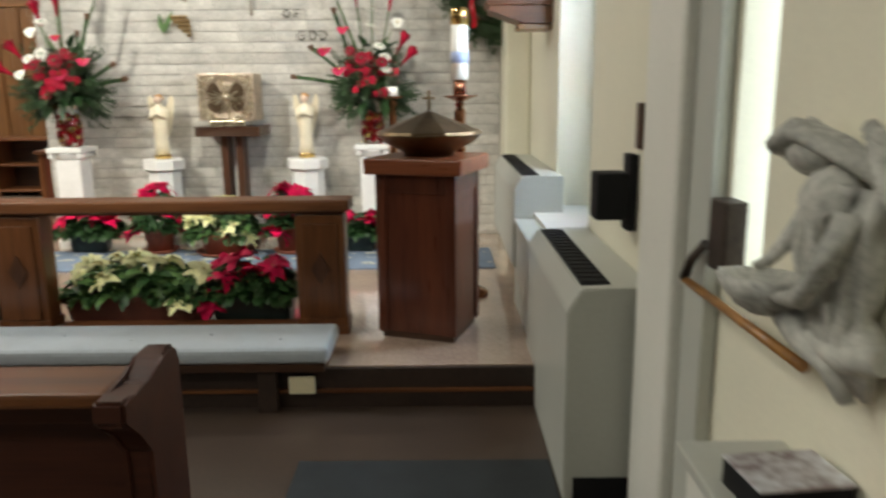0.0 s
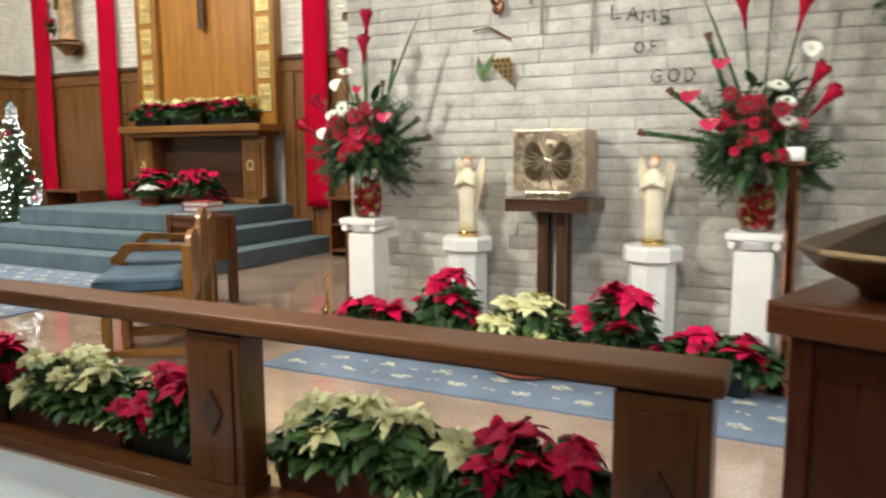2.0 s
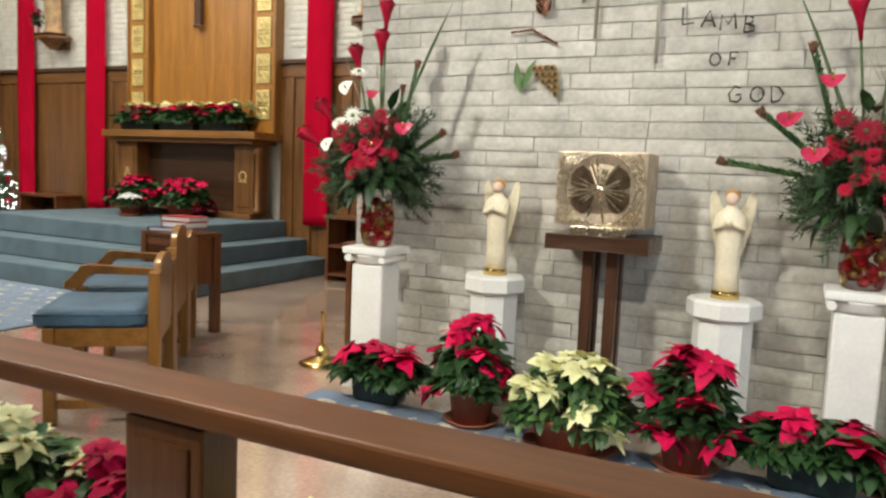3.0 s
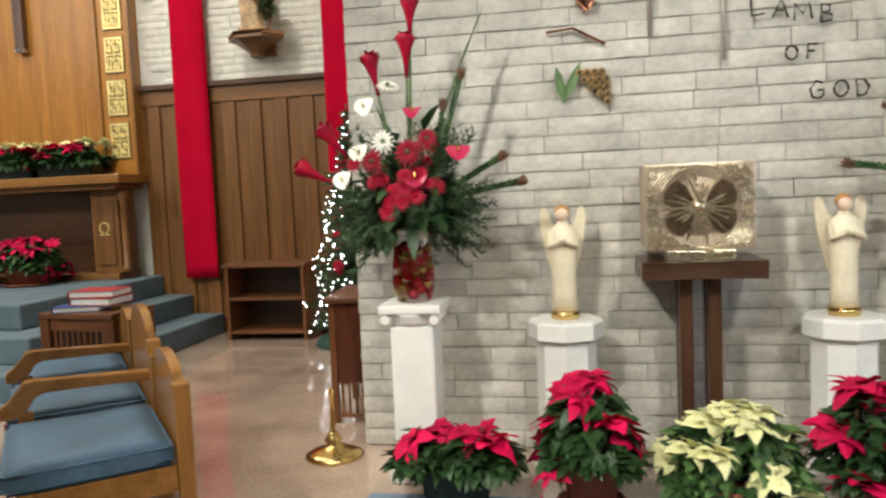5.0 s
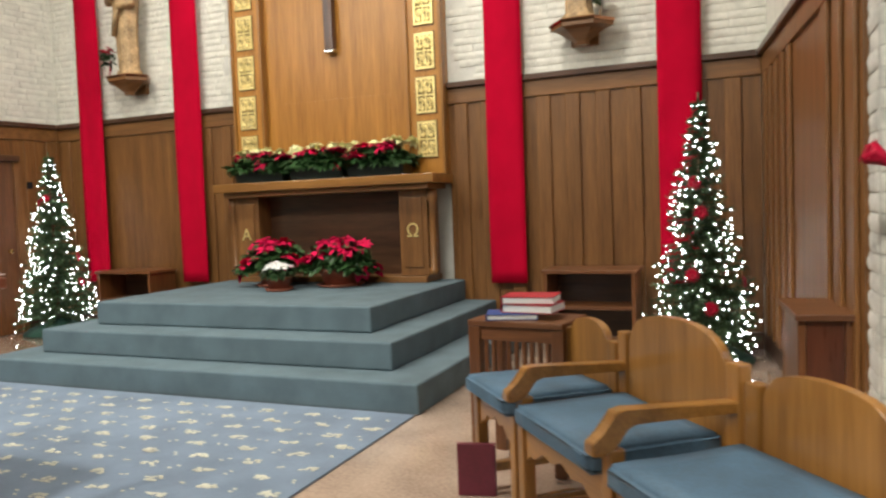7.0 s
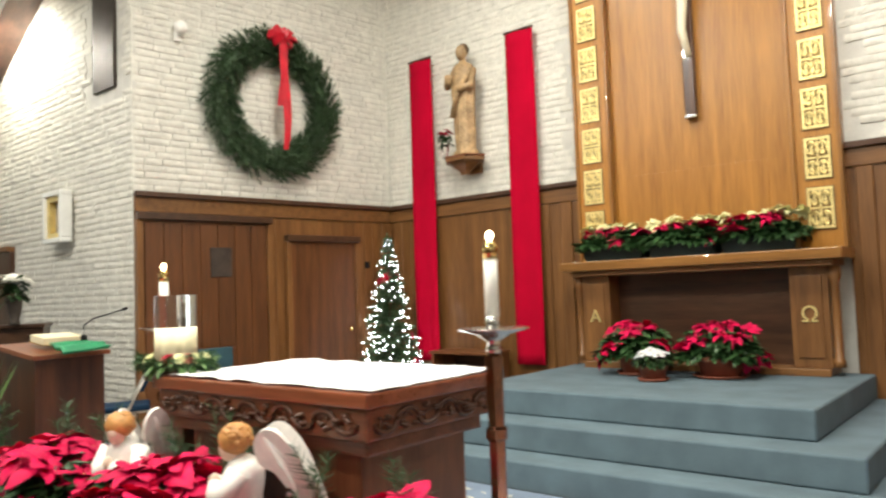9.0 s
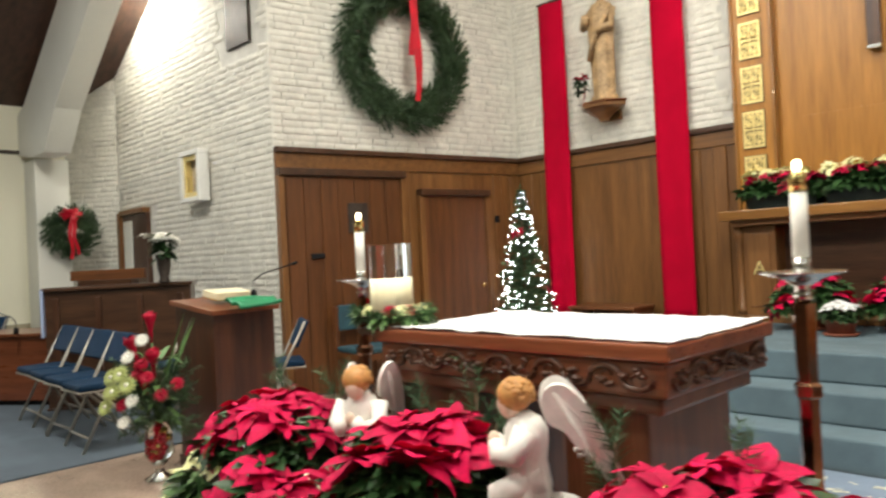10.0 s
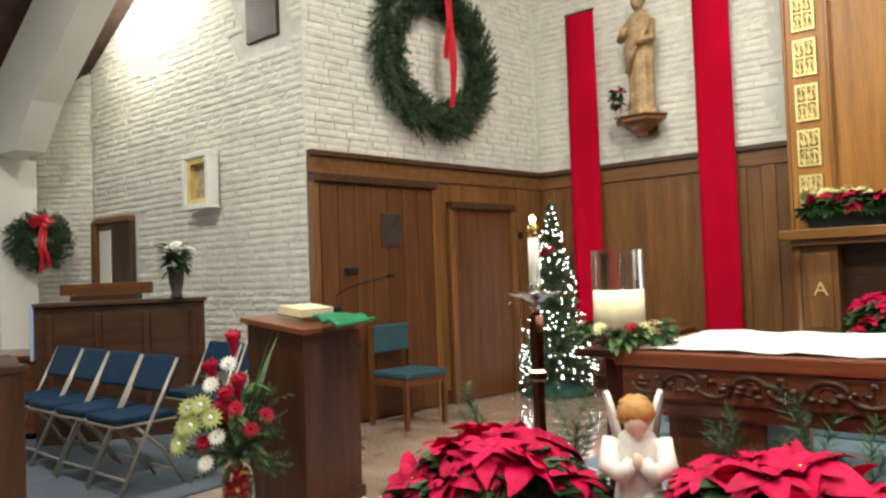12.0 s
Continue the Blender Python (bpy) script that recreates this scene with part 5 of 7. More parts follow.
M_GRAPE = surf("tan_gilt_grape", (0.42, 0.28, 0.12), 0.45, 0.3, var=0.2, big=10, fine=60, bump=0.05)
STROKES = {"L": [[(-0.25, 0.8), (-0.28, 0), (0.25, 0.03)]], "A": [[(-0.32, 0), (0, 0.75), (0.3, 0)], [(-0.2, 0.28), (0.2, 0.28)]],
           "M": [[(-0.35, 0), (-0.28, 0.7), (0, 0.25), (0.28, 0.7), (0.35, 0)]], "B": [[(-0.2, 0), (-0.2, 0.75), (0.12, 0.68), (0.12, 0.45), (-0.18, 0.4), (0.22, 0.3), (0.22, 0.06), (-0.2, 0)]],
           "O": [[(0.28 * math.cos(k * math.tau / 12), 0.36 + 0.34 * math.sin(k * math.tau / 12)) for k in range(13)]], "F": [[(-0.2, 0), (-0.2, 0.72), (0.22, 0.72)], [(-0.18, 0.38), (0.12, 0.38)]],
           "G": [[(0.25, 0.62), (0.02, 0.75), (-0.26, 0.42), (-0.2, 0.08), (0.1, 0.0), (0.26, 0.14), (0.26, 0.34), (0.05, 0.34)]], "D": [[(-0.22, 0), (-0.22, 0.74), (0.1, 0.66), (0.28, 0.36), (0.1, 0.06), (-0.22, 0)]]}
# wall relief: wheat, lines, grapes, lettering
def wall_relief():
    t = thing("wall_inscription", (0, WY - 0.02, 0), "bronze wheat, grapes and lettering fixed to the bricks", "wall decoration")
    def word(text, x, z, size, drop, lean):
        for k, ch in enumerate(text):
            bm = bmesh.new()
            for stroke in STROKES[ch]:
                tube(bm, [(p * size, 0, q * size) for p, q in stroke], 0.0055, 6)
            part("letter", bm, M_IRON, t).matrix_basis = pose(x + k * size * 0.9, -0.012, z - drop * k, 0, lean * (k % 2 * 2 - 1), 0)
    word("LAMB", -1.335, 2.12, 0.10, 0.017, 3)
    word("OF", -1.20, 1.92, 0.085, 0.0, 4)
    word("GOD", -1.10, 1.75, 0.10, 0.0, 5)
    for x, z0, z1 in ((-1.785, 2.07, 2.9), (-1.477, 1.94, 2.36), (-1.855, 2.25, 2.9)):
        bm = bmesh.new()
        tube(bm, [(x, -0.012, z0), (x, -0.012, z1)], 0.010, 8)
        part("staff", bm, M_TUBE, t, "pale metal staff")
    bm = bmesh.new()
    tube(bm, [(-1.477, -0.012, 2.36), (-1.455, -0.012, 2.42), (-1.40, -0.012, 2.45), (-1.15, -0.012, 2.46)], 0.010, 8)
    part("crook", bm, M_TUBE, t)
    bm = bmesh.new()
    for k in range(9):
        for s in (-1, 1):
            leaf_into(bm, Matrix.Translation((-2.14 - 0.012 * k + 0.09, -0.012, 2.20 + 0.055 * k)) @ Matrix.Rotation(math.pi / 2, 4, "X") @ Matrix.Rotation(math.pi / 2 + s * 0.5 + 0.25, 4, "Z"), 0.085, 0.045, 0.0, 0, 0.5)
    tube(bm, [(-2.24, -0.012, 2.12), (-2.12, -0.012, 2.13), (-1.98, -0.012, 2.05)], 0.007, 6)
    tagged(part("wheat_ear", bm, M_COPPER, t), kind="stuff")
    bm = bmesh.new()
    for k, a in enumerate((1.15, 1.75)):
        leaf_into(bm, Matrix.Translation((-2.17, -0.014, 1.80)) @ Matrix.Rotation(math.pi / 2, 4, "X") @ Matrix.Rotation(a, 4, "Z"), 0.20 - 0.03 * (k % 2), 0.045, 0.0, 0, 0.4)
    part("vine_leaf", bm, M_LEAFLIGHT, t, "green enamel leaf")
    for row, n in enumerate((4, 4, 3, 2, 1)):
        for k in range(n):
            bm = bmesh.new()
            ball(bm, (-2.03 + 0.033 * (k - n / 2) + 0.018 * row, -0.014, 1.93 - 0.033 * row), 0.0185, 0, 6)
            ball(bm, (-2.03 + 0.033 * (k - n / 2) + 0.018 * row, -0.028, 1.93 - 0.033 * row), 0.009, 1, 5)
            part("grape", bm, [M_GRAPE, M_IRON], t)
wall_relief()

# rug strip and pots before the wall
def patterned_rug(name, x0, x1, y0, y1, label):
    ob = link(name, box(x0, x1, y0, y1, SZ + 0.001, SZ + 0.012, 0.003), M_RUG)
    tagged(ob, label, "rug")
    k = 0
    r = random.Random(8)
    bm = bmesh.new()
    y = y1 - 0.168
    while y > y0 + 0.04:
        x = x0 + 0.157 + (0.167 if k % 2 else 0)
        while x < x1 - 0.05:
            for q in range(11):     # a ragged flower
                a, b = r.uniform(-0.046, 0.046), r.uniform(-0.026, 0.026)
                w, h = r.uniform(0.008, 0.018), r.uniform(0.005, 0.011)
                zz = SZ + 0.0121 + 0.0003 * q
                bx(bm, x + a - w, x + a + w, y + b - h, y + b + h, zz, zz + 0.0015)
            for q in range(2):      # small buds between
                a, b = x + 0.167 + r.uniform(-0.03, 0.03), y + r.uniform(-0.03, 0.03)
                if a < x1 - 0.02:
                    bx(bm, a - 0.010, a + 0.010, b - 0.006, b + 0.006, SZ + 0.0121, SZ + 0.0136)
            x += 0.333
        y -= 0.163
        k += 1
    p = part("woven_pattern", bm, M_MOTIF, ob, "cream woven flower motifs")
    tagged(p, kind="stuff")
    return ob
M_RUG = surf("blue_grey_rug", (0.158, 0.203, 0.272), 0.95, var=0.15, big=4, fine=200, bump=0.4, space="World")
M_MOTIF = surf("cream_rug_motif", (0.56, 0.54, 0.44), 0.95, var=0.15, big=8, fine=200, bump=0.3, space="World")
patterned_rug("rug", -3.0, 0.35, 4.78, 5.42, "pale blue patterned runner before the brick wall")
patterned_rug("altar_rug", -9.3, -5.54, 3.9, 6.61, "blue altar rug with cream flower motifs")

plant("poinsettia_box", (-2.63, 5.40, SZ + 0.0155), 0.23, 0.11, 0.26, 5, 0, "dark", 0.16, "low red poinsettias in a dark trough", 21)
plant("poinsettia_pot", (-2.10, 5.36, SZ + 0.0155), 0.155, 0.15, 0.47, 9, 0, "pot", 0.20, "tall red poinsettia in a terracotta pot", 22, 0.12, 0.12, leaf=0.09)
plant("poinsettia_pot", (-1.60, 5.30, SZ + 0.0155), 0.235, 0.18, 0.38, 0, 15, "pot", 0.16, "cream poinsettia in a wide terracotta bowl", 23, 0.19, 0.19, fresh=0.4, leaf=0.09, scale=0.9)
plant("poinsettia_pot", (-1.12, 5.32, SZ + 0.0155), 0.155, 0.15, 0.47, 9, 0, "pot", 0.20, "tall red poinsettia in a terracotta pot", 24, 0.12, 0.12, leaf=0.09)
plant("poinsettia_box", (-0.66, 5.36, SZ + 0.0155), 0.27, 0.12, 0.27, 5, 0, "dark", 0.16, "low red poinsettias in a dark trough", 25)
# boxes behind the communion rail
for k, (x, red, white, kind) in enumerate(((-1.55, 0, 14, "trough"), (-0.97, 9, 0, "dark"), (-2.42, 9, 0, "dark"), (-3.0, 0, 14, "trough"), (-3.65, 9, 0, "dark"), (-4.35, 0, 14, "trough"))):
    lx = 0.40 if white else 0.22
    plant("rail_planter", (x, 3.66, SZ), lx, 0.125, 0.33 if white else 0.33, red, white, kind, 0.16, ("cream poinsettias in a red-brown trough by the rail" if white else "red poinsettias in a dark trough by the rail"), 40 + k, lx * 0.9, 0.105, fresh=0.5 if white else 0.0, leaf=0.085, scale=0.85)

# ---- lit trees, wreaths ----
def lit_tree(x, y, seed, label):
    r = random.Random(seed)
    t = thing("christmas_tree", (x, y, SZ), label, "christmas tree", "lit trees")
    H, R, Z0 = 1.98, 0.42, 0.20
    bm = bmesh.new()
    tube(bm, [(0, 0, 0.0), (0, 0, 0.9), (0, 0, H)], 0.03, 8, 0, 0.006)
    part("trunk", bm, M_STEM, t)
    bm = bmesh.new()
    lights = []
    z = Z0
    while z < H - 0.03:
        f = (z - Z0) / (H - Z0)
        rad = R * (1 - f) ** 0.9 + 0.03
        n = int(7 + 16 * (1 - f))
        for k in range(n):
            a = r.uniform(0, 6.28)
            L = rad * r.uniform(0.75, 1.08)
            d = Vector((math.cos(a), math.sin(a), r.uniform(-0.28, 0.12)))
            needles_into(bm, (0, 0, z), d, L, int(34 + 80 * L), 0.06, r, 0, 0.005)
            if r.random() < 0.95:
                e = d * L * r.uniform(0.82, 1.02)
                lights.append((e.x, e.y, z + e.z))
        z += 0.058
    tube(bm, [(0, 0, H - 0.05), (0, 0, H + 0.05)], 0.008, 5)
    part("crown", bm, M_NEEDLE, t)
    bm = bmesh.new()
    for p in lights:
        ball(bm, p, r.uniform(0.0040, 0.0056), 0, 4)
    p = part("light_string", bm, M_BULB, t, "string of small white lights")
    tagged(p, kind="stuff")
    for k in range(7):
        a, f = r.uniform(0, 6.28), r.uniform(0.1, 0.75)
        rad = R * (1 - f) * 0.95
        bm = bmesh.new()
        daisy_into(bm, (rad * math.cos(a), rad * math.sin(a), Z0 + f * (H - Z0)), (math.cos(a), math.sin(a), 0.2), 0.06, 0, 0)
        part("red_ornament", bm, M_FLOWERRED, t)
    bm = bmesh.new()
    lathe(bm, [(0.36, 0.0), (0.37, 0.02), (0.30, 0.07), (0.12, 0.15), (0.06, 0.17)], n=22)
    for v in bm.verts:
        v.co.x *= 1 + 0.1 * noise.noise(v.co * 6)
        v.co.y *= 1 + 0.1 * noise.noise(v.co * 6 + Vector((4, 0, 0)))
    part("skirt", bm, M_DARKGREEN, t, "dark green cloth tree skirt")
M_DARKGREEN = surf("dark_green_cloth", (0.012, 0.05, 0.035), 0.8, var=0.25, big=6, fine=90, bump=0.3)
lit_tree(-10.85, 8.60, 61, "slim fir tree covered with white lights by the banner")
lit_tree(-4.015, 8.55, 62, "slim fir tree with white lights and red bows")

def wreath(m, R, rt, seed, label, group, dense, needle):
    """Ring of fir sprays in the local x-z plane, facing -y."""
    r = random.Random(seed)
    t = tagged(new("wreath"), label, "wreath", group)
    t.matrix_world = m
    bm = bmesh.new()
    for k in range(dense):
        a = r.uniform(0, 6.283)
        b = r.uniform(-0.3, math.pi + 0.3)
        q = rt * r.uniform(0.15, 0.8)
        c = Vector(((R + q * math.cos(b)) * math.cos(a), -q * abs(math.sin(b)) * 0.8 - 0.02, (R + q * math.cos(b)) * math.sin(a)))
        out = Vector((math.cos(b) * math.cos(a), -abs(math.sin(b)) - 0.2, math.cos(b) * math.sin(a)))
        along = Vector((-math.sin(a), 0, math.cos(a)))
        needles_into(bm, c, along * r.uniform(0.3, 1.0) + out * 0.6, rt * 0.8, 22, needle, r, 0, 0.005)
    part("fir_ring", bm, M_NEEDLE, t)
    bm = bmesh.new()
    pts = [(R * math.cos(q), -0.02, R * math.sin(q)) for q in np.linspace(0, 2 * math.pi, 33)]
    tube(bm, pts, rt * 0.42, 10)
    part("ring_core", bm, M_NEEDLE, t)
    return t

def bow(t, at, size, tails, label):
    at = Vector(at)
    bm = bmesh.new()
    ball(bm, at + Vector((0, -0.07, 0)), size * 0.16, 0, 7, (1, 0.8, 1))
    knot = part("bow", bm, M_RIBBON, t, "red ribbon bow")
    for k in range(10):
        a = (0.1, 0.75, 2.4, 3.05, 3.7, 5.6, 0.45, 2.75, 1.3, 1.85)[k]
        R = size * (0.95, 0.8, 0.8, 0.95, 0.75, 0.75, 0.6, 0.6, 0.55, 0.55)[k]
        c = Vector((math.cos(a), 0, math.sin(a)))
        side = Vector((-math.sin(a), 0, math.cos(a)))
        bm = bmesh.new()
        vs = []
        for j in range(13):
            q = 2 * math.pi * j / 12
            p = at + c * R * 0.5 * (1 - math.cos(q)) + Vector((0, -0.06 - 0.30 * R * math.sin(q) - 0.004 * k, 0))
            w = size * (0.06 + 0.17 * (1 - math.cos(q)) * 0.5)
            tw = (Vector((0, 0.5, 0)) + side).normalized()
            vs.append((bm.verts.new(p - tw * w), bm.verts.new(p + tw * w)))
        for (a0, a1), (b0, b1) in zip(vs, vs[1:]):
            bm.faces.new((a0, b0, b1, a1)).smooth = True
        part("ribbon_loop", bm, M_RIBBON, knot)
    for k, (dx, L) in enumerate(tails):
        bm = bmesh.new()
        w = size * 0.30
        vs = []
        for j in range(13):
            f = j / 12
            c = Vector(at) + Vector((dx * (0.4 + f) + 0.012 * math.sin(f * 9 + k), -0.09 + 0.02 * math.sin(f * 7 + k), -L * f))
            vs.append((bm.verts.new(c + Vector((-w / 2, 0.004, 0))), bm.verts.new(c + Vector((w / 2, -0.004, 0)))))
        for (a0, a1), (b0, b1) in zip(vs, vs[1:]):
            bm.faces.new((a0, b0, b1, a1)).smooth = True
        part("ribbon_tail", bm, M_RIBBON, t)

big = wreath(NL @ Matrix.Translation((1.49, -0.03, 3.61)), 0.63, 0.185, 71, "great fir wreath with a red bow on the brick", "fir wreaths", 1900, 0.042)
bow(big, (0.02, -0.16, 0.70), 0.19, ((0.0, 1.22), (0.03, 1.12), (-0.03, 0.75)), "bow")
small = wreath(Matrix.Translation((-15.59, 5.46, 2.0)) @ Matrix.Rotation(radians(64), 4, "Z"), 0.205, 0.125, 72, "small fir wreath with a red bow on the pilaster", "fir wreaths", 480, 0.045)
bow(small, (0.02, -0.14, 0.20), 0.135, ((0.05, 0.5), (0.0, 0.55)), "bow")
right = wreath(Matrix.Translation((0.42, 5.96, 2.10)), 0.30, 0.15, 73, "fir wreath with a red bow beside the side wall", "fir wreaths", 300, 0.06)
bow(right, (-0.18, -0.14, 0.06), 0.12, ((0.0, 0.35),), "bow")

# ---- statues on wall brackets ----
def wall_bracket(x, z, label):
    t = thing("statue_bracket", (x, BY - 0.03, z), label, "bracket", "statue brackets")
    bm = bmesh.new()
    lathe(bm, [(0.06, -0.14), (0.07, -0.11), (0.20, -0.02), (0.265, 0.0), (0.265, 0.03)], n=6, smooth=False, squash=(1, 0.75))
    part("corbel", bm, M_WOODX, t)
    bm = bmesh.new()
    lathe(bm, [(0.275, 0.0305), (0.28, 0.05), (0.27, 0.06)], n=6, smooth=False, squash=(1, 0.75))
    part("gilt_edge", bm, M_COPPER, t, "gilded edge")
    t.location.y = BY - 0.20
    part("wall_plate", box(-0.12, 0.12, 0.12, 0.172, -0.12, 0.03, 0.006), M_WOODX, t)
    return t
wall_bracket(-9.95, 2.93, "carved wooden bracket under the standing statue")
wall_bracket(-4.95, 2.88, "carved wooden bracket under the second statue")

def saint_statue(x, z, h, label):
    """Robed standing figure carved in tan wood, one plain mesh."""
    bm = bmesh.new()
    n = 28
    prof = [(0.20, 0.0), (0.20, 0.05), (0.15, 0.07), (0.155, 0.35), (0.165, 0.6), (0.19, 0.82), (0.20, 0.98), (0.15, 1.05), (0.06, 1.09), (0.045, 1.13)]
    lathe(bm, [(a * 0.78, b) for a, b in prof], n=n, squash=(1, 0.75))
    for v in bm.verts:            # hanging folds
        if 0.06 < v.co.z < 0.95:
            a = math.atan2(v.co.y, v.co.x)
            k = 1 + 0.12 * math.sin(a * 7 + v.co.z * 2.2) + 0.05 * math.sin(a * 13 - v.co.z * 4)
            v.co.x *= k
            v.co.y *= k
    ball(bm, (0, -0.02, 1.20), 0.075, 0, 9, (0.9, 1, 1.2))
    ball(bm, (0, 0.012, 1.235), 0.078, 1, 9, (0.95, 0.95, 1.0))
    tube(bm, [(0.14, 0, 0.98), (0.17, -0.08, 0.78), (0.02, -0.15, 0.74)], 0.045, 8)
    tube(bm, [(-0.14, 0, 0.98), (-0.17, -0.09, 0.82), (-0.10, -0.15, 0.92)], 0.043, 8)
    tube(bm, [(0.12, -0.10, 0.9), (-0.02, -0.135, 0.66), (-0.11, -0.09, 0.45)], 0.03, 7)
    for v in bm.verts:
        v.co *= h / 1.28
    ob = link("saint_statue", bm, [M_TANSTATUE, M_STEM])
    ob.matrix_world = pose(x, BY - 0.20, z)
    return tagged(ob, label, "statue", "wall statues")
saint_statue(-9.93, 2.992, 1.24, "tan carved robed figure standing on a bracket")
saint_statue(-4.97, 2.942, 1.2, "cream and tan robed figure standing on a bracket")

def rose_vase(x, y, z, s, label, seed, white=False):
    r = random.Random(seed)
    t = thing("flower_vase", (x, y, z), label, "vase", "small flower vases")
    bm = bmesh.new()
    lathe(bm, [(0.035, 0), (0.04, 0.01), (0.03, 0.03), (0.045, 0.10), (0.05, 0.16), (0.06, 0.20)], n=16)
    part("vase", bm, M_GLASS if not white else M_IRON, t)
    bm = bmesh.new()
    for k in range(46):
        a = r.uniform(0, 6.28)
        leaf_into(bm, grow((0.02 * math.cos(a), 0.02 * math.sin(a), r.uniform(0.16, 0.30)), a, r.uniform(-0.4, 1.1)), 0.10, 0.05, 0.4)
    part("leaves", bm, M_LEAF, t)
    for k in range(9 if not white else 16):
        a, q = r.uniform(0, 6.28), r.uniform(0.02, 0.11 if not white else 0.15)
        bm = bmesh.new()
        p = (q * math.cos(a), q * math.sin(a), 0.32 + r.uniform(-0.05, 0.06) * (0.3 if white else 1))
        daisy_into(bm, p, (0.4 * math.cos(a), 0.4 * math.sin(a), 1), 0.045, 0, 0)
        part("flower", bm, M_FLOWERWHITE if white else M_FLOWERRED, t)
    t.scale = (s, s, s)
    return t
rose_vase(-10.17, BY - 0.27, 2.992, 0.9, "glass vase of red roses beside the statue", 81)
rose_vase(-4.80, BY - 0.27, 2.942, 0.9, "vase of green sprays and roses by the statue", 82)

# ---- low open cabinets by the back wall ----
def open_cabinet(x0, x1, y0, y1, h, label, shelves=(0.33,), turn=0):
    t = thing("open_cabinet", ((x0 + x1) / 2, (y0 + y1) / 2, SZ), label, "cabinet", "low open cabinets", turn)
    w, d = (x1 - x0) / 2, (y1 - y0) / 2
    for s in (-1, 1):
        part("side", box(s * w - 0.015 - 0.015 * s, s * w + 0.015 - 0.015 * s, -d, d, 0, h - 0.031, 0.003), M_RAILWOODZ, t)
    part("top", box(-w - 0.02, w + 0.02, -d - 0.015, d, h - 0.03, h, 0.005), M_RAILWOOD, t)
    part("back", box(-w + 0.031, w - 0.031, d - 0.02, d - 0.004, 0.05, h - 0.031), M_DARKWOOD, t)
    for z in shelves:
        part("shelf", box(-w + 0.031, w - 0.031, -d + 0.005, d - 0.021, z, z + 0.025, 0.003), M_RAILWOOD, t)
    return t
open_cabinet(-5.27, -4.52, 8.66, 9.05, 0.69, "low open oak cabinet with one shelf", (0.06, 0.36))
open_cabinet(-10.30, -9.55, 8.66, 9.05, 0.69, "low open oak cabinet behind the altar", (0.06, 0.36))

def credence():
    t = thing("credence_table", (-3.43, 6.62, SZ), "narrow red-brown credence cabinet beside the brick end", "cabinet", turn=5)
    part("top", box(-0.09, 0.17, -0.30, 0.30, 0.67, 0.70, 0.006), M_RAILWOOD, t)
    for x in (-0.075, 0.12):
        for y in (-0.26, 0.22):
            part("leg", box(x, x + 0.035, y, y + 0.04, 0.0, 0.669, 0.004), M_RAILWOODZ, t)
    part("front_panel", box(-0.038, 0.118, -0.255, -0.235, 0.22, 0.668, 0.004), M_MAHOG, t)
    part("side_panel", box(-0.07, -0.05, -0.218, 0.218, 0.22, 0.668, 0.004), M_RAILWOODZ, t)
    part("shelf", box(-0.049, 0.118, -0.218, 0.218, 0.22, 0.24, 0.004), M_RAILWOOD, t)
    part("low_rail", box(-0.038, 0.118, -0.255, -0.235, 0.03, 0.0495, 0.003), M_RAILWOOD, t)
    for k in range(4):
        part("spindle", box(-0.025 + k * 0.038, -0.012 + k * 0.038, -0.25, -0.238, 0.05, 0.219, 0.002, 1), M_RAILWOODZ, t)
credence()

def brass_stand():
    t = thing("brass_stand", (-3.31, 5.86, SZ), "small polished brass floor stand with a round foot", "stand")
    bm = bmesh.new()
    lathe(bm, [(0.135, 0), (0.138, 0.012), (0.10, 0.03), (0.05, 0.045), (0.032, 0.06), (0.045, 0.08), (0.03, 0.10), (0.018, 0.12)], n=28)
    part("foot", bm, M_BRASS, t)
    bm = bmesh.new()
    lathe(bm, [(0.012, 0.12), (0.011, 0.30), (0.018, 0.31), (0.012, 0.33)], n=14)
    part("rod", bm, M_BRASS, t)
brass_stand()

def book(x, y, z, w, d, h, mt, turn, label, name="book"):
    t = thing(name, (x, y, z), label, "book", turn=turn)
    part("cover", box(-w / 2, w / 2, -d / 2, d / 2, 0, 0.004, 0.001, 1), mt, t)
    part("page_block", box(-w / 2 + 0.006, w / 2 - 0.004, -d / 2 + 0.005, d / 2 - 0.005, 0.0041, h - 0.0045), M_PAPER, t)
    part("cover", box(-w / 2, w / 2, -d / 2, d / 2, h - 0.004, h, 0.001, 1), mt, t)
    part("spine", box(-w / 2 - 0.004, -w / 2, -d / 2, d / 2, 0, h, 0.001, 1), mt, t)
    return t
ST = SZ + 0.706
book(-4.72, 6.01, ST, 0.24, 0.17, 0.028, M_BLUEBOOK, 14, "blue bound book on the slatted stand")
book(-4.63, 6.05, ST + 0.029, 0.25, 0.19, 0.04, M_REDBOOK, -6, "red bound book on the slatted stand")
book(-4.64, 6.06, ST + 0.070, 0.25, 0.19, 0.035, M_REDBOOK, 3, "red bound book on top of the pile")
tagged(link("maroon_folder", box(0, 0.165, -0.015, 0.015, SZ, SZ + 0.225, 0.003, m=Matrix.Translation((-4.855, 5.575, 0)) @ Matrix.Rotation(radians(12), 4, "Z")), M_MAROON), "maroon folder standing against the end seat", "folder")

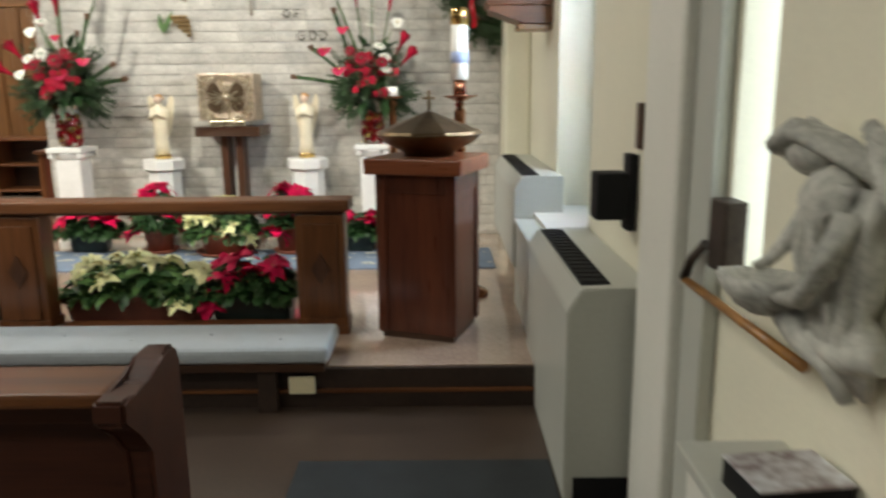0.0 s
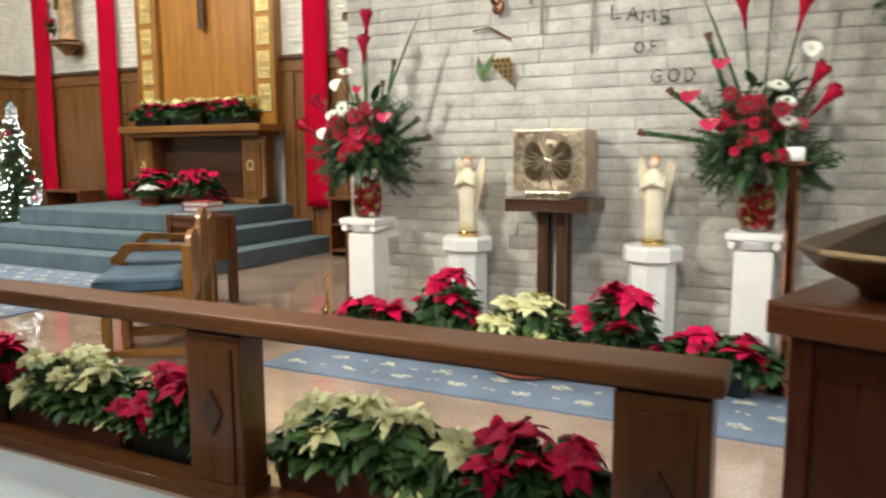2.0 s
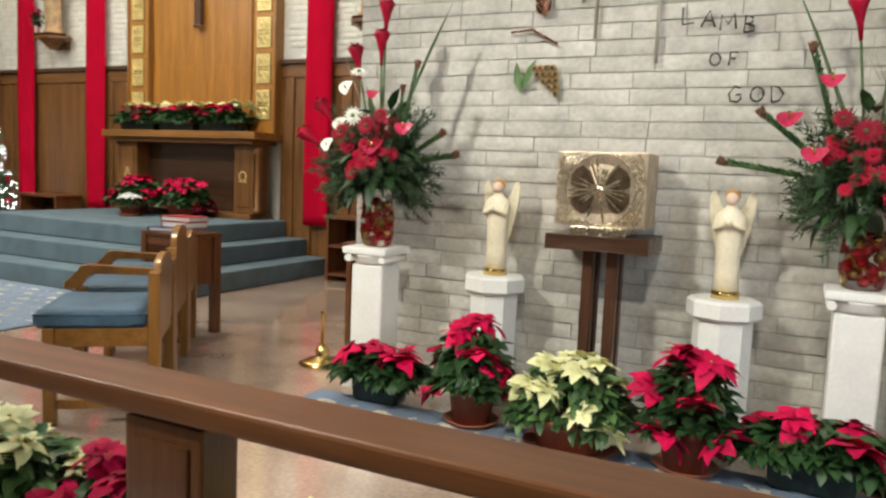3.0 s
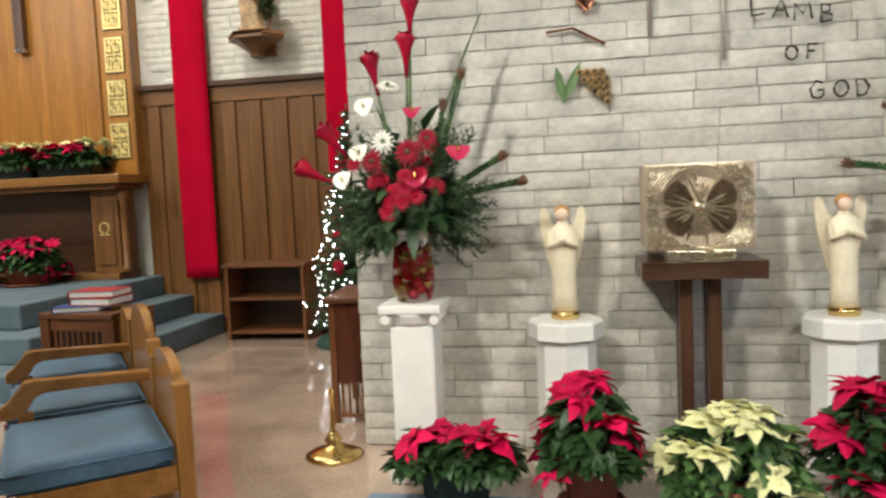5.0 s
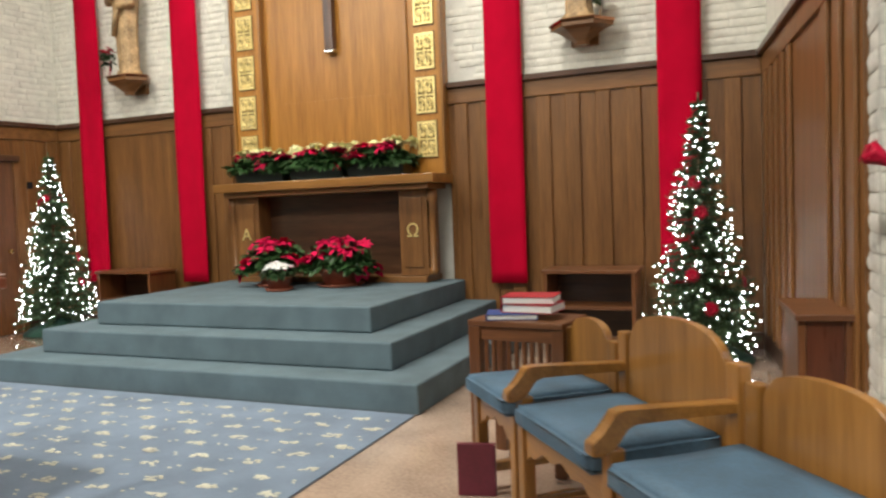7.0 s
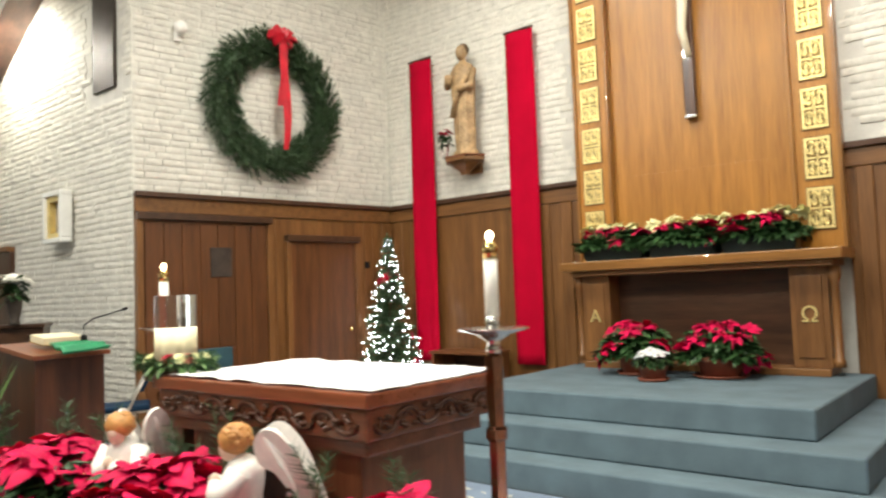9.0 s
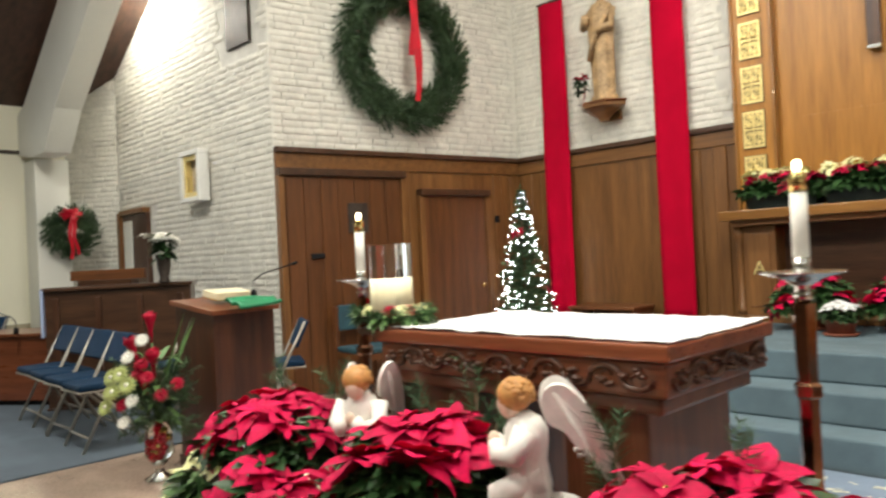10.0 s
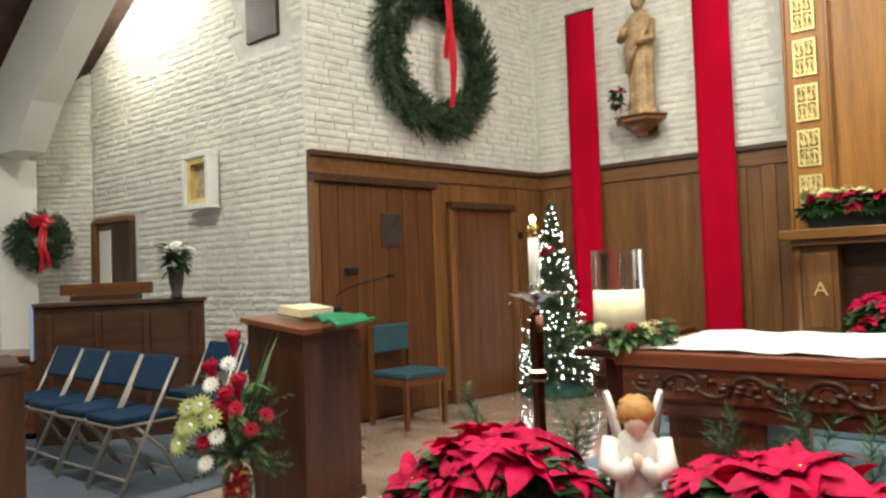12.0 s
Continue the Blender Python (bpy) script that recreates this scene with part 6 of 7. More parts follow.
# ---- poinsettias on shelf and steps ----
SHELF = SZ + 0.57 + 0.986
for k, dx in enumerate((-0.70, -0.05, 0.58)):
    plant("shelf_planter", (CX + dx, 8.80, SHELF), 0.34, 0.16, 0.27, 6, 7, "dark", 0.14, "mixed red and cream poinsettias in a dark trough", 90 + k, 0.30, 0.11, scale=0.9)
TOP = SZ + 0.571
plant("step_poinsettia", (-7.80, 8.42, TOP), 0.27, 0.21, 0.41, 14, 0, "pot", 0.17, "red poinsettia in a brown pot on the steps", 95, 0.15)
plant("step_poinsettia", (-7.10, 8.46, TOP), 0.28, 0.21, 0.41, 15, 0, "pot", 0.17, "red poinsettia in a wide brown pot on the steps", 96, 0.20)
def mum_pot(x, y, z):
    r = random.Random(97)
    t = thing("chrysanthemum_pot", (x, y, z), "compact white chrysanthemums in a small terracotta bowl", "potted plant")
    container("pot", t, 0.115, 0.115, 0.13)
    bm = bmesh.new()
    for k in range(170):
        a, q = r.uniform(0, 6.28), 0.13 * r.random() ** 0.5
        leaf_into(bm, grow((q * math.cos(a), q * math.sin(a), 0.12 + 0.07 * r.random()), a, r.uniform(-0.4, 0.7)), 0.06, 0.035, 0.4)
    part("foliage", bm, M_LEAF, t)
    for k in range(34):
        a, q = k * 2.4, 0.125 * math.sqrt((k + 0.5) / 34)
        bm = bmesh.new()
        daisy_into(bm, (q * math.cos(a), q * math.sin(a), 0.245 - 3.2 * q * q + r.uniform(-0.01, 0.01)), (3 * q * math.cos(a), 3 * q * math.sin(a), 0.7), 0.03, 0, 0)
        part("blossom", bm, M_MUM, t)
M_MUM = surf("pure_white_petal", (0.86, 0.86, 0.86), 0.6, var=0.05, big=10, fine=60, bump=0.05)
mum_pot(-7.49, 8.06, TOP)

# ---- flowers and angels before the altar ----
def plant_bench():
    t = thing("plant_bench", (-7.5, 3.93, SZ), "low dark wooden bench carrying flower pots", "bench")
    part("top", box(-1.35, 1.35, -0.16, 0.17, 0.37, 0.40, 0.005), M_DARKWOOD, t)
    for x in (-1.25, 0, 1.2):
        part("support", box(x - 0.03, x + 0.03, -0.14, 0.15, 0.0, 0.369, 0.004), M_DARKWOODZ, t)
plant_bench()
B0 = SZ + 0.401
for k, (x, y, lx, top, n) in enumerate(((-8.34, 3.92, 0.30, 0.31, 20), (-7.48, 3.93, 0.25, 0.335, 17), (-6.46, 3.96, 0.32, 0.32, 20))):
    plant("altar_poinsettia", (x, y, B0), lx, 0.24, top, n, 0, "pot", 0.15, "large crimson poinsettia before the altar", 110 + k, 0.13, scale=1.22)
plant("altar_poinsettia", (-8.02, 3.68, SZ), 0.40, 0.15, 0.50, 25, 0, "pot", 0.18, "crimson poinsettia standing low before the altar", 114, 0.13, scale=1.22)
plant("altar_poinsettia", (-8.80, 3.86, SZ), 0.22, 0.18, 0.43, 0, 8, "pot", 0.18, "cream poinsettia at the end of the altar flowers", 115, 0.12, fresh=0.6)
plant("altar_poinsettia", (-7.15, 3.66, SZ), 0.40, 0.15, 0.50, 25, 0, "pot", 0.18, "crimson poinsettia standing low before the altar", 116, 0.13, scale=1.22)

def pine_sprig(x, y, z, h, seed):
    r = random.Random(seed)
    t = thing("pine_sprig", (x, y, z), "upright green pine sprig among the poinsettias", "pine branch", "pine sprigs")
    bm = bmesh.new()
    tube(bm, [(0, 0, 0), (0, 0, h * 0.8)], 0.004, 5)
    part("stem", bm, M_STEM, t)
    bm = bmesh.new()
    for k in range(5):
        a = r.uniform(0, 6.28)
        needles_into(bm, (0, 0, h * 0.35 + 0.04 * k), (0.5 * math.cos(a), 0.5 * math.sin(a), 1), h * 0.4, 60, 0.07, r, 0, 0.0022)
    part("needles", bm, M_PINE, t)
M_PINE = surf("light_pine_needle", (0.05, 0.11, 0.045), 0.6, var=0.3, big=8, fine=50, bump=0.0, rnd=0.15)
for k, (x, y, z1) in enumerate(((-8.52, 4.06, 1.02), (-8.15, 4.10, 1.06), (-7.62, 4.12, 1.01), (-7.42, 4.14, 1.10), (-7.28, 4.08, 1.0), (-6.85, 4.10, 1.0), (-6.5, 4.1, 1.02))):
    pine_sprig(x, y, B0, z1 - B0, 130 + k)

def kneeling_angel(x, y, z, turn, seed, label, lift):
    """Plaster child angel kneeling with wings up, one plain mesh; it faces local -y."""
    bm = bmesh.new()
    lathe(bm, [(0.075, 0.0), (0.085, 0.03), (0.078, 0.10), (0.066, 0.17), (0.074, 0.22), (0.078, 0.26), (0.055, 0.295), (0.022, 0.312)], n=26, squash=(1.0, 0.9))
    tube(bm, [(0.035, 0.04, 0.12), (0.045, -0.03, 0.10), (0.048, -0.105, 0.075), (0.045, -0.11, 0.02)], 0.045, 10, 0, 0.04)
    tube(bm, [(-0.035, 0.04, 0.09), (-0.045, -0.04, 0.05), (-0.046, -0.10, 0.03)], 0.045, 10, 0, 0.036)
    ball(bm, (0.0, 0.085, 0.03), 0.05, 0, 8, (1.2, 1.4, 0.7))
    for v in bm.verts:
        a = math.atan2(v.co.y, v.co.x)
        if v.co.z < 0.24:
            k = 1 + 0.085 * math.sin(a * 8 + v.co.z * 17) + 0.03 * math.sin(a * 17 - v.co.z * 40)
            v.co.x *= k
            v.co.y *= k
    ball(bm, (0, -0.047, 0.338), 0.045, 2, 10, (0.88, 0.9, 1.05))
    ball(bm, (0, -0.030, 0.364), 0.058, 1, 10, (1.05, 1.0, 0.92))
    for k in range(44):
        r = random.Random(seed * 100 + k)
        a, e = r.uniform(-0.75, math.pi + 0.75), r.uniform(-0.35, 1.2)
        if math.sin(a) < -0.2 and e < 0.55:
            continue
        ball(bm, (0.055 * math.cos(a) * math.cos(e), 0.055 * math.sin(a) * math.cos(e) - 0.028, 0.362 + 0.05 * math.sin(e)), 0.0105, 1, 5)
    for s in (-1, 1):
        tube(bm, [(s * 0.075, 0.0, 0.27), (s * 0.095, -0.04, 0.20), (s * 0.05, -0.09, 0.19), (s * 0.016, -0.095, 0.225)], 0.040, 10, 0, 0.026)
        wing = [(0.04, 0.30), (0.03, 0.36), (0.045, 0.415), (0.08, 0.44), (0.12, 0.425), (0.17, 0.36), (0.215, 0.27), (0.26, 0.165), (0.30, 0.05), (0.285, 0.035), (0.258, 0.09), (0.236, 0.095), (0.212, 0.152), (0.19, 0.158), (0.162, 0.21), (0.135, 0.218), (0.10, 0.262), (0.06, 0.28)]
        wing = [(p, q if q < 0.30 else 0.30 + (q - 0.30) * lift) for p, q in wing]
        mw = Matrix.Translation((s * 0.04, 0.02, 0.28)) @ Matrix.Rotation(s * 0.26, 4, "Y") @ Matrix.Rotation(math.pi / 2 - s * 0.20, 4, "Z") @ Matrix.Translation((0, 0, -0.28))
        slab(bm, rounded(wing), 0.016, mw)
        for j in range(5):        # raised feather shafts
            tube(bm, [mw @ Vector((0.07 + 0.012 * j, 0.008, 0.385 - 0.02 * j)), mw @ Vector((0.15 + 0.008 * j, 0.008, 0.31 - 0.03 * j)), mw @ Vector((0.265 - 0.032 * j, 0.008, 0.115 + 0.018 * j))], 0.0105, 6, 0, 0.009)
    ball(bm, (0, -0.102, 0.228), 0.022, 2, 7, (0.8, 1, 1.3))
    ob = link("kneeling_angel", bm, [M_WHITEROBE, M_HAIR, M_SKIN])
    ob.matrix_world = pose(x, y, z, 0, 0, turn) @ Matrix.Diagonal((0.92, 0.94, 0.99, 1))
    return tagged(ob, label, "angel statue", "kneeling angels")

def angel_block(x, y, top):
    ob = link("angel_block", box(x - 0.11, x + 0.11, y - 0.11, y + 0.12, B0, top - 0.001, 0.006), M_DARKWOOD)
    return tagged(ob, "dark wooden block lifting an angel above the flowers", "block")
angel_block(-7.09, 4.0, 0.69)
angel_block(-7.88, 4.0, 0.67)
kneeling_angel(-7.09, 4.0, 0.69, -50, 1, "white kneeling angel with golden hair facing the crib", 0.8)
kneeling_angel(-7.88, 4.0, 0.670, 24, 2, "white kneeling angel with golden hair among poinsettias", 0.85)

def bulb_candle(x, y, label):
    """Tall floor candlestick with a wide drip dish."""
    t = thing("floor_candlestick", (x, y, SZ), label, "candlestick", "altar candlesticks")
    bm = bmesh.new()
    lathe(bm, [(0.13, 0), (0.13, 0.02), (0.06, 0.04), (0.04, 0.07)], n=20)
    part("foot", bm, M_COPPER, t)
    bm = bmesh.new()
    lathe(bm, [(0.030, 0.07), (0.030, 0.82), (0.04, 0.83), (0.04, 0.86), (0.030, 0.87), (0.034, 1.10)], n=6, smooth=False)
    part("stem", bm, M_COPPER, t, "faceted polished copper stem")
    bm = bmesh.new()
    lathe(bm, [(0.02, 1.101), (0.028, 1.13), (0.02, 1.15), (0.06, 1.175), (0.12, 1.19), (0.122, 1.196), (0.05, 1.19)], n=28)
    part("drip_dish", bm, M_SILVER, t, "silver drip dish")
    bm = bmesh.new()
    lathe(bm, [(0.026, 1.192), (0.026, 1.235)], n=16)
    part("socket", bm, M_SILVER, t)
    bm = bmesh.new()
    lathe(bm, [(0.0235, 1.236), (0.0235, 1.43)], n=18)
    part("candle", bm, M_WAX, t, "white candle")
    bm = bmesh.new()
    lathe(bm, [(0.0255, 1.4305), (0.0255, 1.475), (0.016, 1.49)], n=18)
    part("follower", bm, M_BRASS, t, "brass candle follower")
    bm = bmesh.new()
    ball(bm, (0, 0, 1.508), 0.013, 0, 8, (1, 1, 1.4))
    part("flame", bm, M_FLAME, t)
bulb_candle(-6.49, 4.58, "tall copper floor candlestick with burning candle")
bulb_candle(-8.573, 4.565, "tall copper floor candlestick behind the altar end")

def hurricane():
    t = thing("pillar_candle_stand", (-8.09, 4.40, SZ), "dark wooden stand beside the altar end", "stand")
    part("post", box(-0.06, 0.06, -0.06, 0.06, 0.03, 0.97, 0.006), M_DARKWOODZ, t)
    part("plate", box(-0.13, 0.02, -0.14, 0.14, 0.971, 1.0, 0.006), M_DARKWOOD, t)
    part("foot", box(-0.15, 0.15, -0.12, 0.12, 0.0, 0.029, 0.006), M_DARKWOOD, t)
hurricane()
def hurricane_candle():
    t = thing("pillar_candle", (-8.085, 4.345, SZ + 1.007), "thick cream pillar candle in a glass cylinder", "candle")
    bm = bmesh.new()
    lathe(bm, [(0.074, 0.06), (0.075, 0.195), (0.070, 0.2), (0.03, 0.195)], n=28)
    part("candle", bm, M_CREAMWAX, t)
    bm = bmesh.new()
    lathe(bm, [(0.07, 0.0), (0.07, 0.059)], n=20)
    part("riser", bm, M_DARKWOOD, t)
    bm = bmesh.new()
    n = 36
    for rr in (0.092, 0.0885):
        for i in range(n):
            a, b = 2 * math.pi * i / n, 2 * math.pi * (i + 1) / n
            f = bm.faces.new([bm.verts.new((rr * math.cos(q), rr * math.sin(q), z)) for q, z in ((a, 0.05), (b, 0.05), (b, 0.345), (a, 0.345))])
            f.smooth = True
    bmesh.ops.remove_doubles(bm, verts=bm.verts[:], dist=0.0001)
    g = part("glass_cylinder", bm, M_GLASS, t, "clear glass cylinder")
    g.visible_shadow = False
    r = random.Random(14)
    bm = bmesh.new()
    for k in range(120):
        a = r.uniform(0, 6.283)
        p = (0.14 * math.cos(a), 0.11 * math.sin(a), 0.02 + r.uniform(0, 0.05))
        needles_into(bm, p, (-math.sin(a) + 0.6 * math.cos(a), math.cos(a) + 0.6 * math.sin(a), r.uniform(-0.4, 0.5)), 0.08, 18, 0.035, r)
    for k in range(50):
        a = r.uniform(0, 6.283)
        leaf_into(bm, grow((0.13 * math.cos(a), 0.11 * math.sin(a), 0.04), a, r.uniform(-0.5, 0.8)), 0.08, 0.035, 0.4, 1)
    part("greenery", bm, [M_LEAF, M_LEAFLIGHT], t)
    for k in range(12):
        a = r.uniform(0, 6.283)
        bm = bmesh.new()
        daisy_into(bm, (0.15 * math.cos(a), 0.125 * math.sin(a), 0.07), (math.cos(a), math.sin(a), 1), 0.035, 0, 0)
        part("blossom", bm, M_FLOWERRED if k % 3 == 0 else M_BRACTW, t)
hurricane_candle()

# small crib figures half hidden at the foot
def crib_figure(x, y, z, s, label):
    bm = bmesh.new()
    lathe(bm, [(0.05, 0.0), (0.06, 0.03), (0.045, 0.07), (0.02, 0.09)], n=14)
    ball(bm, (0.0, -0.01, 0.105), 0.026, 0, 7)
    ob = link("crib_figure", bm, M_IVORY)
    ob.matrix_world = pose(x, y, z) @ Matrix.Scale(s, 4)
    return tagged(ob, label, "figurine")
crib_figure(-7.95, 3.80, B0, 1.0, "small cream plaster crib figure among leaves")

# ---- lectern dressing, flowers, chairs, piano ----
def lectern_book():
    t = thing("lectern_book", (-10.24, 4.72, SZ + 1.078), "thick gilt-edged book lying on the lectern", "book", turn=3)
    m = Matrix.Rotation(radians(7.5), 4, "Y")
    part("page_block", box(-0.095, 0.095, -0.13, 0.13, 0.006, 0.052, 0.004, m=m), M_CREAMWAX, t)
    part("cover", box(-0.10, 0.10, -0.135, 0.135, 0.0, 0.0055, 0.002, m=m), M_BRASS, t)
lectern_book()
def lectern_cloth():
    bm = bmesh.new()
    g = []
    for i in range(11):
        g.append([bm.verts.new((-10.04 + i * 0.019, 4.60 + j * 0.038, SZ + 1.052 - i * 0.0033 + 0.012 + 0.012 * math.sin(i * 1.1 + j * 0.4))) for j in range(9)])
    for i in range(10):
        for j in range(8):
            bm.faces.new((g[i][j], g[i + 1][j], g[i + 1][j + 1], g[i][j + 1])).smooth = True
    ob = link("lectern_cloth", bm, M_GREENCLOTH)
    ob.modifiers.new("thick", "SOLIDIFY").thickness = 0.02
    return tagged(ob, "green satin cloth folded on the lectern top", "cloth")
lectern_cloth()
def gooseneck(x, y, z, tip, label):
    t = thing("microphone", (x, y, z), label, "microphone", "gooseneck microphones")
    bm = bmesh.new()
    lathe(bm, [(0.022, 0), (0.022, 0.05), (0.012, 0.06)], n=12)
    part("base", bm, M_BLACK, t)
    bm = bmesh.new()
    tube(bm, [(0, 0, 0.05), (0, 0, 0.12), (tip[0] * 0.25, tip[1] * 0.25, tip[2] * 0.75), tip], 0.005, 6)
    part("gooseneck", bm, M_BLACK, t)
    bm = bmesh.new()
    tube(bm, [tip, (tip[0] * 1.12, tip[1] * 1.12, tip[2] * 1.04)], 0.010, 8)
    part("capsule", bm, M_BLACK, t)
gooseneck(-10.10, 4.84, SZ + 1.066, (0.30, 0.12, 0.22), "black gooseneck microphone on the lectern")

def lectern_flowers():
    r = random.Random(33)
    t = thing("lectern_flowers", (-10.19, 4.19, SZ), "tall red, white and green flowers in a silver-footed vase", "flower arrangement", turn=48)
    bm = bmesh.new()
    lathe(bm, [(0.085, 0), (0.088, 0.01), (0.03, 0.04), (0.022, 0.08), (0.05, 0.11)], n=22)
    part("foot", bm, M_SILVER, t, "silver foot")
    bm = bmesh.new()
    lathe(bm, [(0.05, 0.111), (0.085, 0.16), (0.08, 0.28), (0.07, 0.36)], n=22)
    v = part("vase", bm, M_GLASS, t, "clear glass vase")
    for k in range(22):
        a, q = r.uniform(0, 6.28), r.uniform(0.0, 0.045)
        bm = bmesh.new()
        ball(bm, (q * math.cos(a), q * math.sin(a), 0.15 + 0.0075 * k), 0.022, 0, 7)
        part("bauble", bm, M_BAUBLERED if k % 5 < 4 else M_BAUBLEGOLD, v)
    bm = bmesh.new()
    for k in range(110):
        a = r.uniform(0, 6.28)
        needles_into(bm, (0.04 * math.cos(a), 0.04 * math.sin(a), r.uniform(0.33, 0.62)), (math.cos(a), 0.7 * math.sin(a), r.uniform(-0.7, 1.3)), r.uniform(0.14, 0.28), 46, 0.05, r)
    for k in range(40):
        a = r.uniform(0, 6.28)
        leaf_into(bm, grow((0.06 * math.cos(a), 0.06 * math.sin(a), r.uniform(0.36, 0.75)), a, r.uniform(-0.5, 1.2)), 0.13, 0.05, 0.4, 1)
    for k in range(3):
        leaf_into(bm, grow((0.02, 0, 0.4), 0.4 * k, 1.35 - 0.08 * k), 0.65, 0.05, 0.05, 1)
    part("greenery", bm, [M_NEEDLE, M_LEAFLIGHT], t)
    for p in ((0.0, -0.06, 1.02), (-0.12, -0.08, 0.88), (0.03, -0.12, 0.80), (-0.03, -0.15, 0.74), (-0.06, -0.13, 0.68)):
        bm = bmesh.new()
        ginger_into(bm, (0, 0, 0.4), p, 1, 0)
        part("ginger_bloom", bm, [M_FLOWERRED, M_LEAFLIGHT], t)
    for p, mt in (((0.09, -0.18, 0.55), M_FLOWERRED), ((0.16, -0.10, 0.60), M_FLOWERRED), ((-0.14, -0.18, 0.50), M_FLOWERRED), ((-0.01, -0.18, 0.88), M_FLOWERWHITE), ((-0.13, -0.2, 0.40), M_FLOWERWHITE), ((-0.07, -0.22, 0.53), M_FLOWERWHITE), ((-0.10, -0.17, 0.78), M_FLOWERWHITE), ((0.02, -0.2, 0.66), M_FLOWERRED)):
        bm = bmesh.new()
        daisy_into(bm, p, (p[0] * 2, -1, 0.6), 0.048, 0, 0)
        part("gerbera", bm, mt, t)
    for p in ((-0.22, -0.12, 0.66), (-0.15, -0.17, 0.68), (-0.25, -0.08, 0.56), (-0.20, -0.16, 0.58), (-0.10, -0.2, 0.62), (-0.27, -0.1, 0.48)):
        bm = bmesh.new()
        daisy_into(bm, p, (p[0] * 2, -1, 0.5), 0.065, 0, 1)
        part("green_orchid", bm, [M_LIME, M_FLOWERWHITE], t)
M_LIME = surf("lime_green_petal", (0.50, 0.56, 0.20), 0.5, var=0.15, big=10, fine=60, bump=0.05)
lectern_flowers()

def folding_chair(proto, m):
    if proto is not None:
        return copy_thing(proto, m)
    t = tagged(new("folding_chair"), "navy padded steel folding chair", "chair", "folding chairs")
    for s in (-1, 1):
        bm = bmesh.new()
        tube(bm, [(s * 0.20, -0.20, 0.0), (s * 0.20, 0.02, 0.45), (s * 0.20, 0.20, 0.80)], 0.0115, 8)
        part("long_leg", bm, M_TUBE, t)
        bm = bmesh.new()
        tube(bm, [(s * 0.175, 0.24, 0.0), (s * 0.175, 0.10, 0.24), (s * 0.175, -0.10, 0.43)], 0.011, 8)
        part("short_leg", bm, M_TUBE, t)
    bm = bmesh.new()
    tube(bm, [(-0.20, -0.155, 0.10), (0.20, -0.155, 0.10)], 0.008, 6)
    part("front_brace", bm, M_TUBE, t)
    bm = bmesh.new()
    tube(bm, [(-0.175, 0.20, 0.08), (0.175, 0.20, 0.08)], 0.008, 6)
    part("rear_brace", bm, M_TUBE, t)
    part("seat", box(-0.19, 0.19, -0.21, 0.19, 0.432, 0.482, 0.022, 3), M_NAVYSEAT, t)
    part("seat_pan", box(-0.194, 0.194, -0.214, 0.194, 0.418, 0.431, 0.004), M_TUBE, t, "bare steel seat edge")
    part("backrest", box(-0.205, 0.205, -0.022, 0.022, -0.12, 0.12, 0.018, 3, m=Matrix.Translation((0, 0.165, 0.70)) @ Matrix.Rotation(radians(-25), 4, "X")), M_NAVYSEAT, t)
    t.matrix_world = m
    return t
fz = SZ + 0.012
fc = None
for x, y, a in ((-11.42, 4.28, 0), (-11.90, 4.30, 2), (-12.38, 4.32, -2), (-12.84, 4.34, 1), (-11.35, 5.05, -3), (-11.85, 5.08, 2)):
    ob = folding_chair(fc, pose(x, y, fz, 0, 0, a))
    fc = fc or ob
folding_chair(fc, pose(-11.13, 5.65, SZ, 0, 0, -28))

def wooden_chair():
    t = thing("side_chair", (-11.20, 6.66, SZ), "oak side chair with teal padded seat and back", "chair", turn=84)
    for x in (-0.22, 0.22):
        part("front_leg", box(x - 0.02, x + 0.02, -0.24, -0.20, 0, 0.42, 0.004), M_RAILWOODZ, t)
        part("back_leg", box(x - 0.02, x + 0.02, 0.20, 0.24, 0, 0.85, 0.004), M_RAILWOODZ, t)
        part("side_rail", box(x - 0.012, x + 0.012, -0.199, 0.199, 0.36, 0.42, 0.003), M_RAILWOOD, t)
    part("front_rail", box(-0.199, 0.199, -0.235, -0.205, 0.36, 0.42, 0.003), M_RAILWOOD, t)
    part("seat", box(-0.235, 0.235, -0.25, 0.195, 0.421, 0.475, 0.018, 3), M_SHADEDSEAT, t)
    part("backrest", box(-0.199, 0.199, 0.19, 0.235, 0.62, 0.86, 0.015, 3), M_SHADEDSEAT, t)
wooden_chair()

def piano():
    ang = math.degrees(math.atan2(5.535 - 4.437, -12.538 + 13.257))
    t = thing("upright_piano", (-13.257, 4.437, SZ), "dark walnut upright piano seen from behind", "piano", turn=ang)
    L = 1.32
    part("body", box(0.0, L, 0.02, 0.34, 0.03, 1.13, 0.006), M_DARKWOOD, t)
    for k in range(4):
        x = 0.08 + k * (L - 0.2) / 3
        part("back_post", box(x, x + 0.05, -0.012, 0.0195, 0.10, 1.06, 0.004), M_DARKWOODZ, t)
    part("lid", box(-0.02, L + 0.02, -0.015, 0.36, 1.131, 1.165, 0.008), M_DARKWOOD, t)
    part("key_bed", box(0.0, L, 0.3405, 0.60, 0.60, 0.74, 0.008), M_DARKWOOD, t)
    part("plinth", box(-0.01, L + 0.01, 0.0, 0.36, 0.0, 0.029, 0.004), M_DARKWOOD, t)
    part("end_board", box(-0.03, -0.003, -0.02, 0.50, 0.70, 1.155, 0.012), M_BLUELID, t, "pale blue board at the end")
piano()
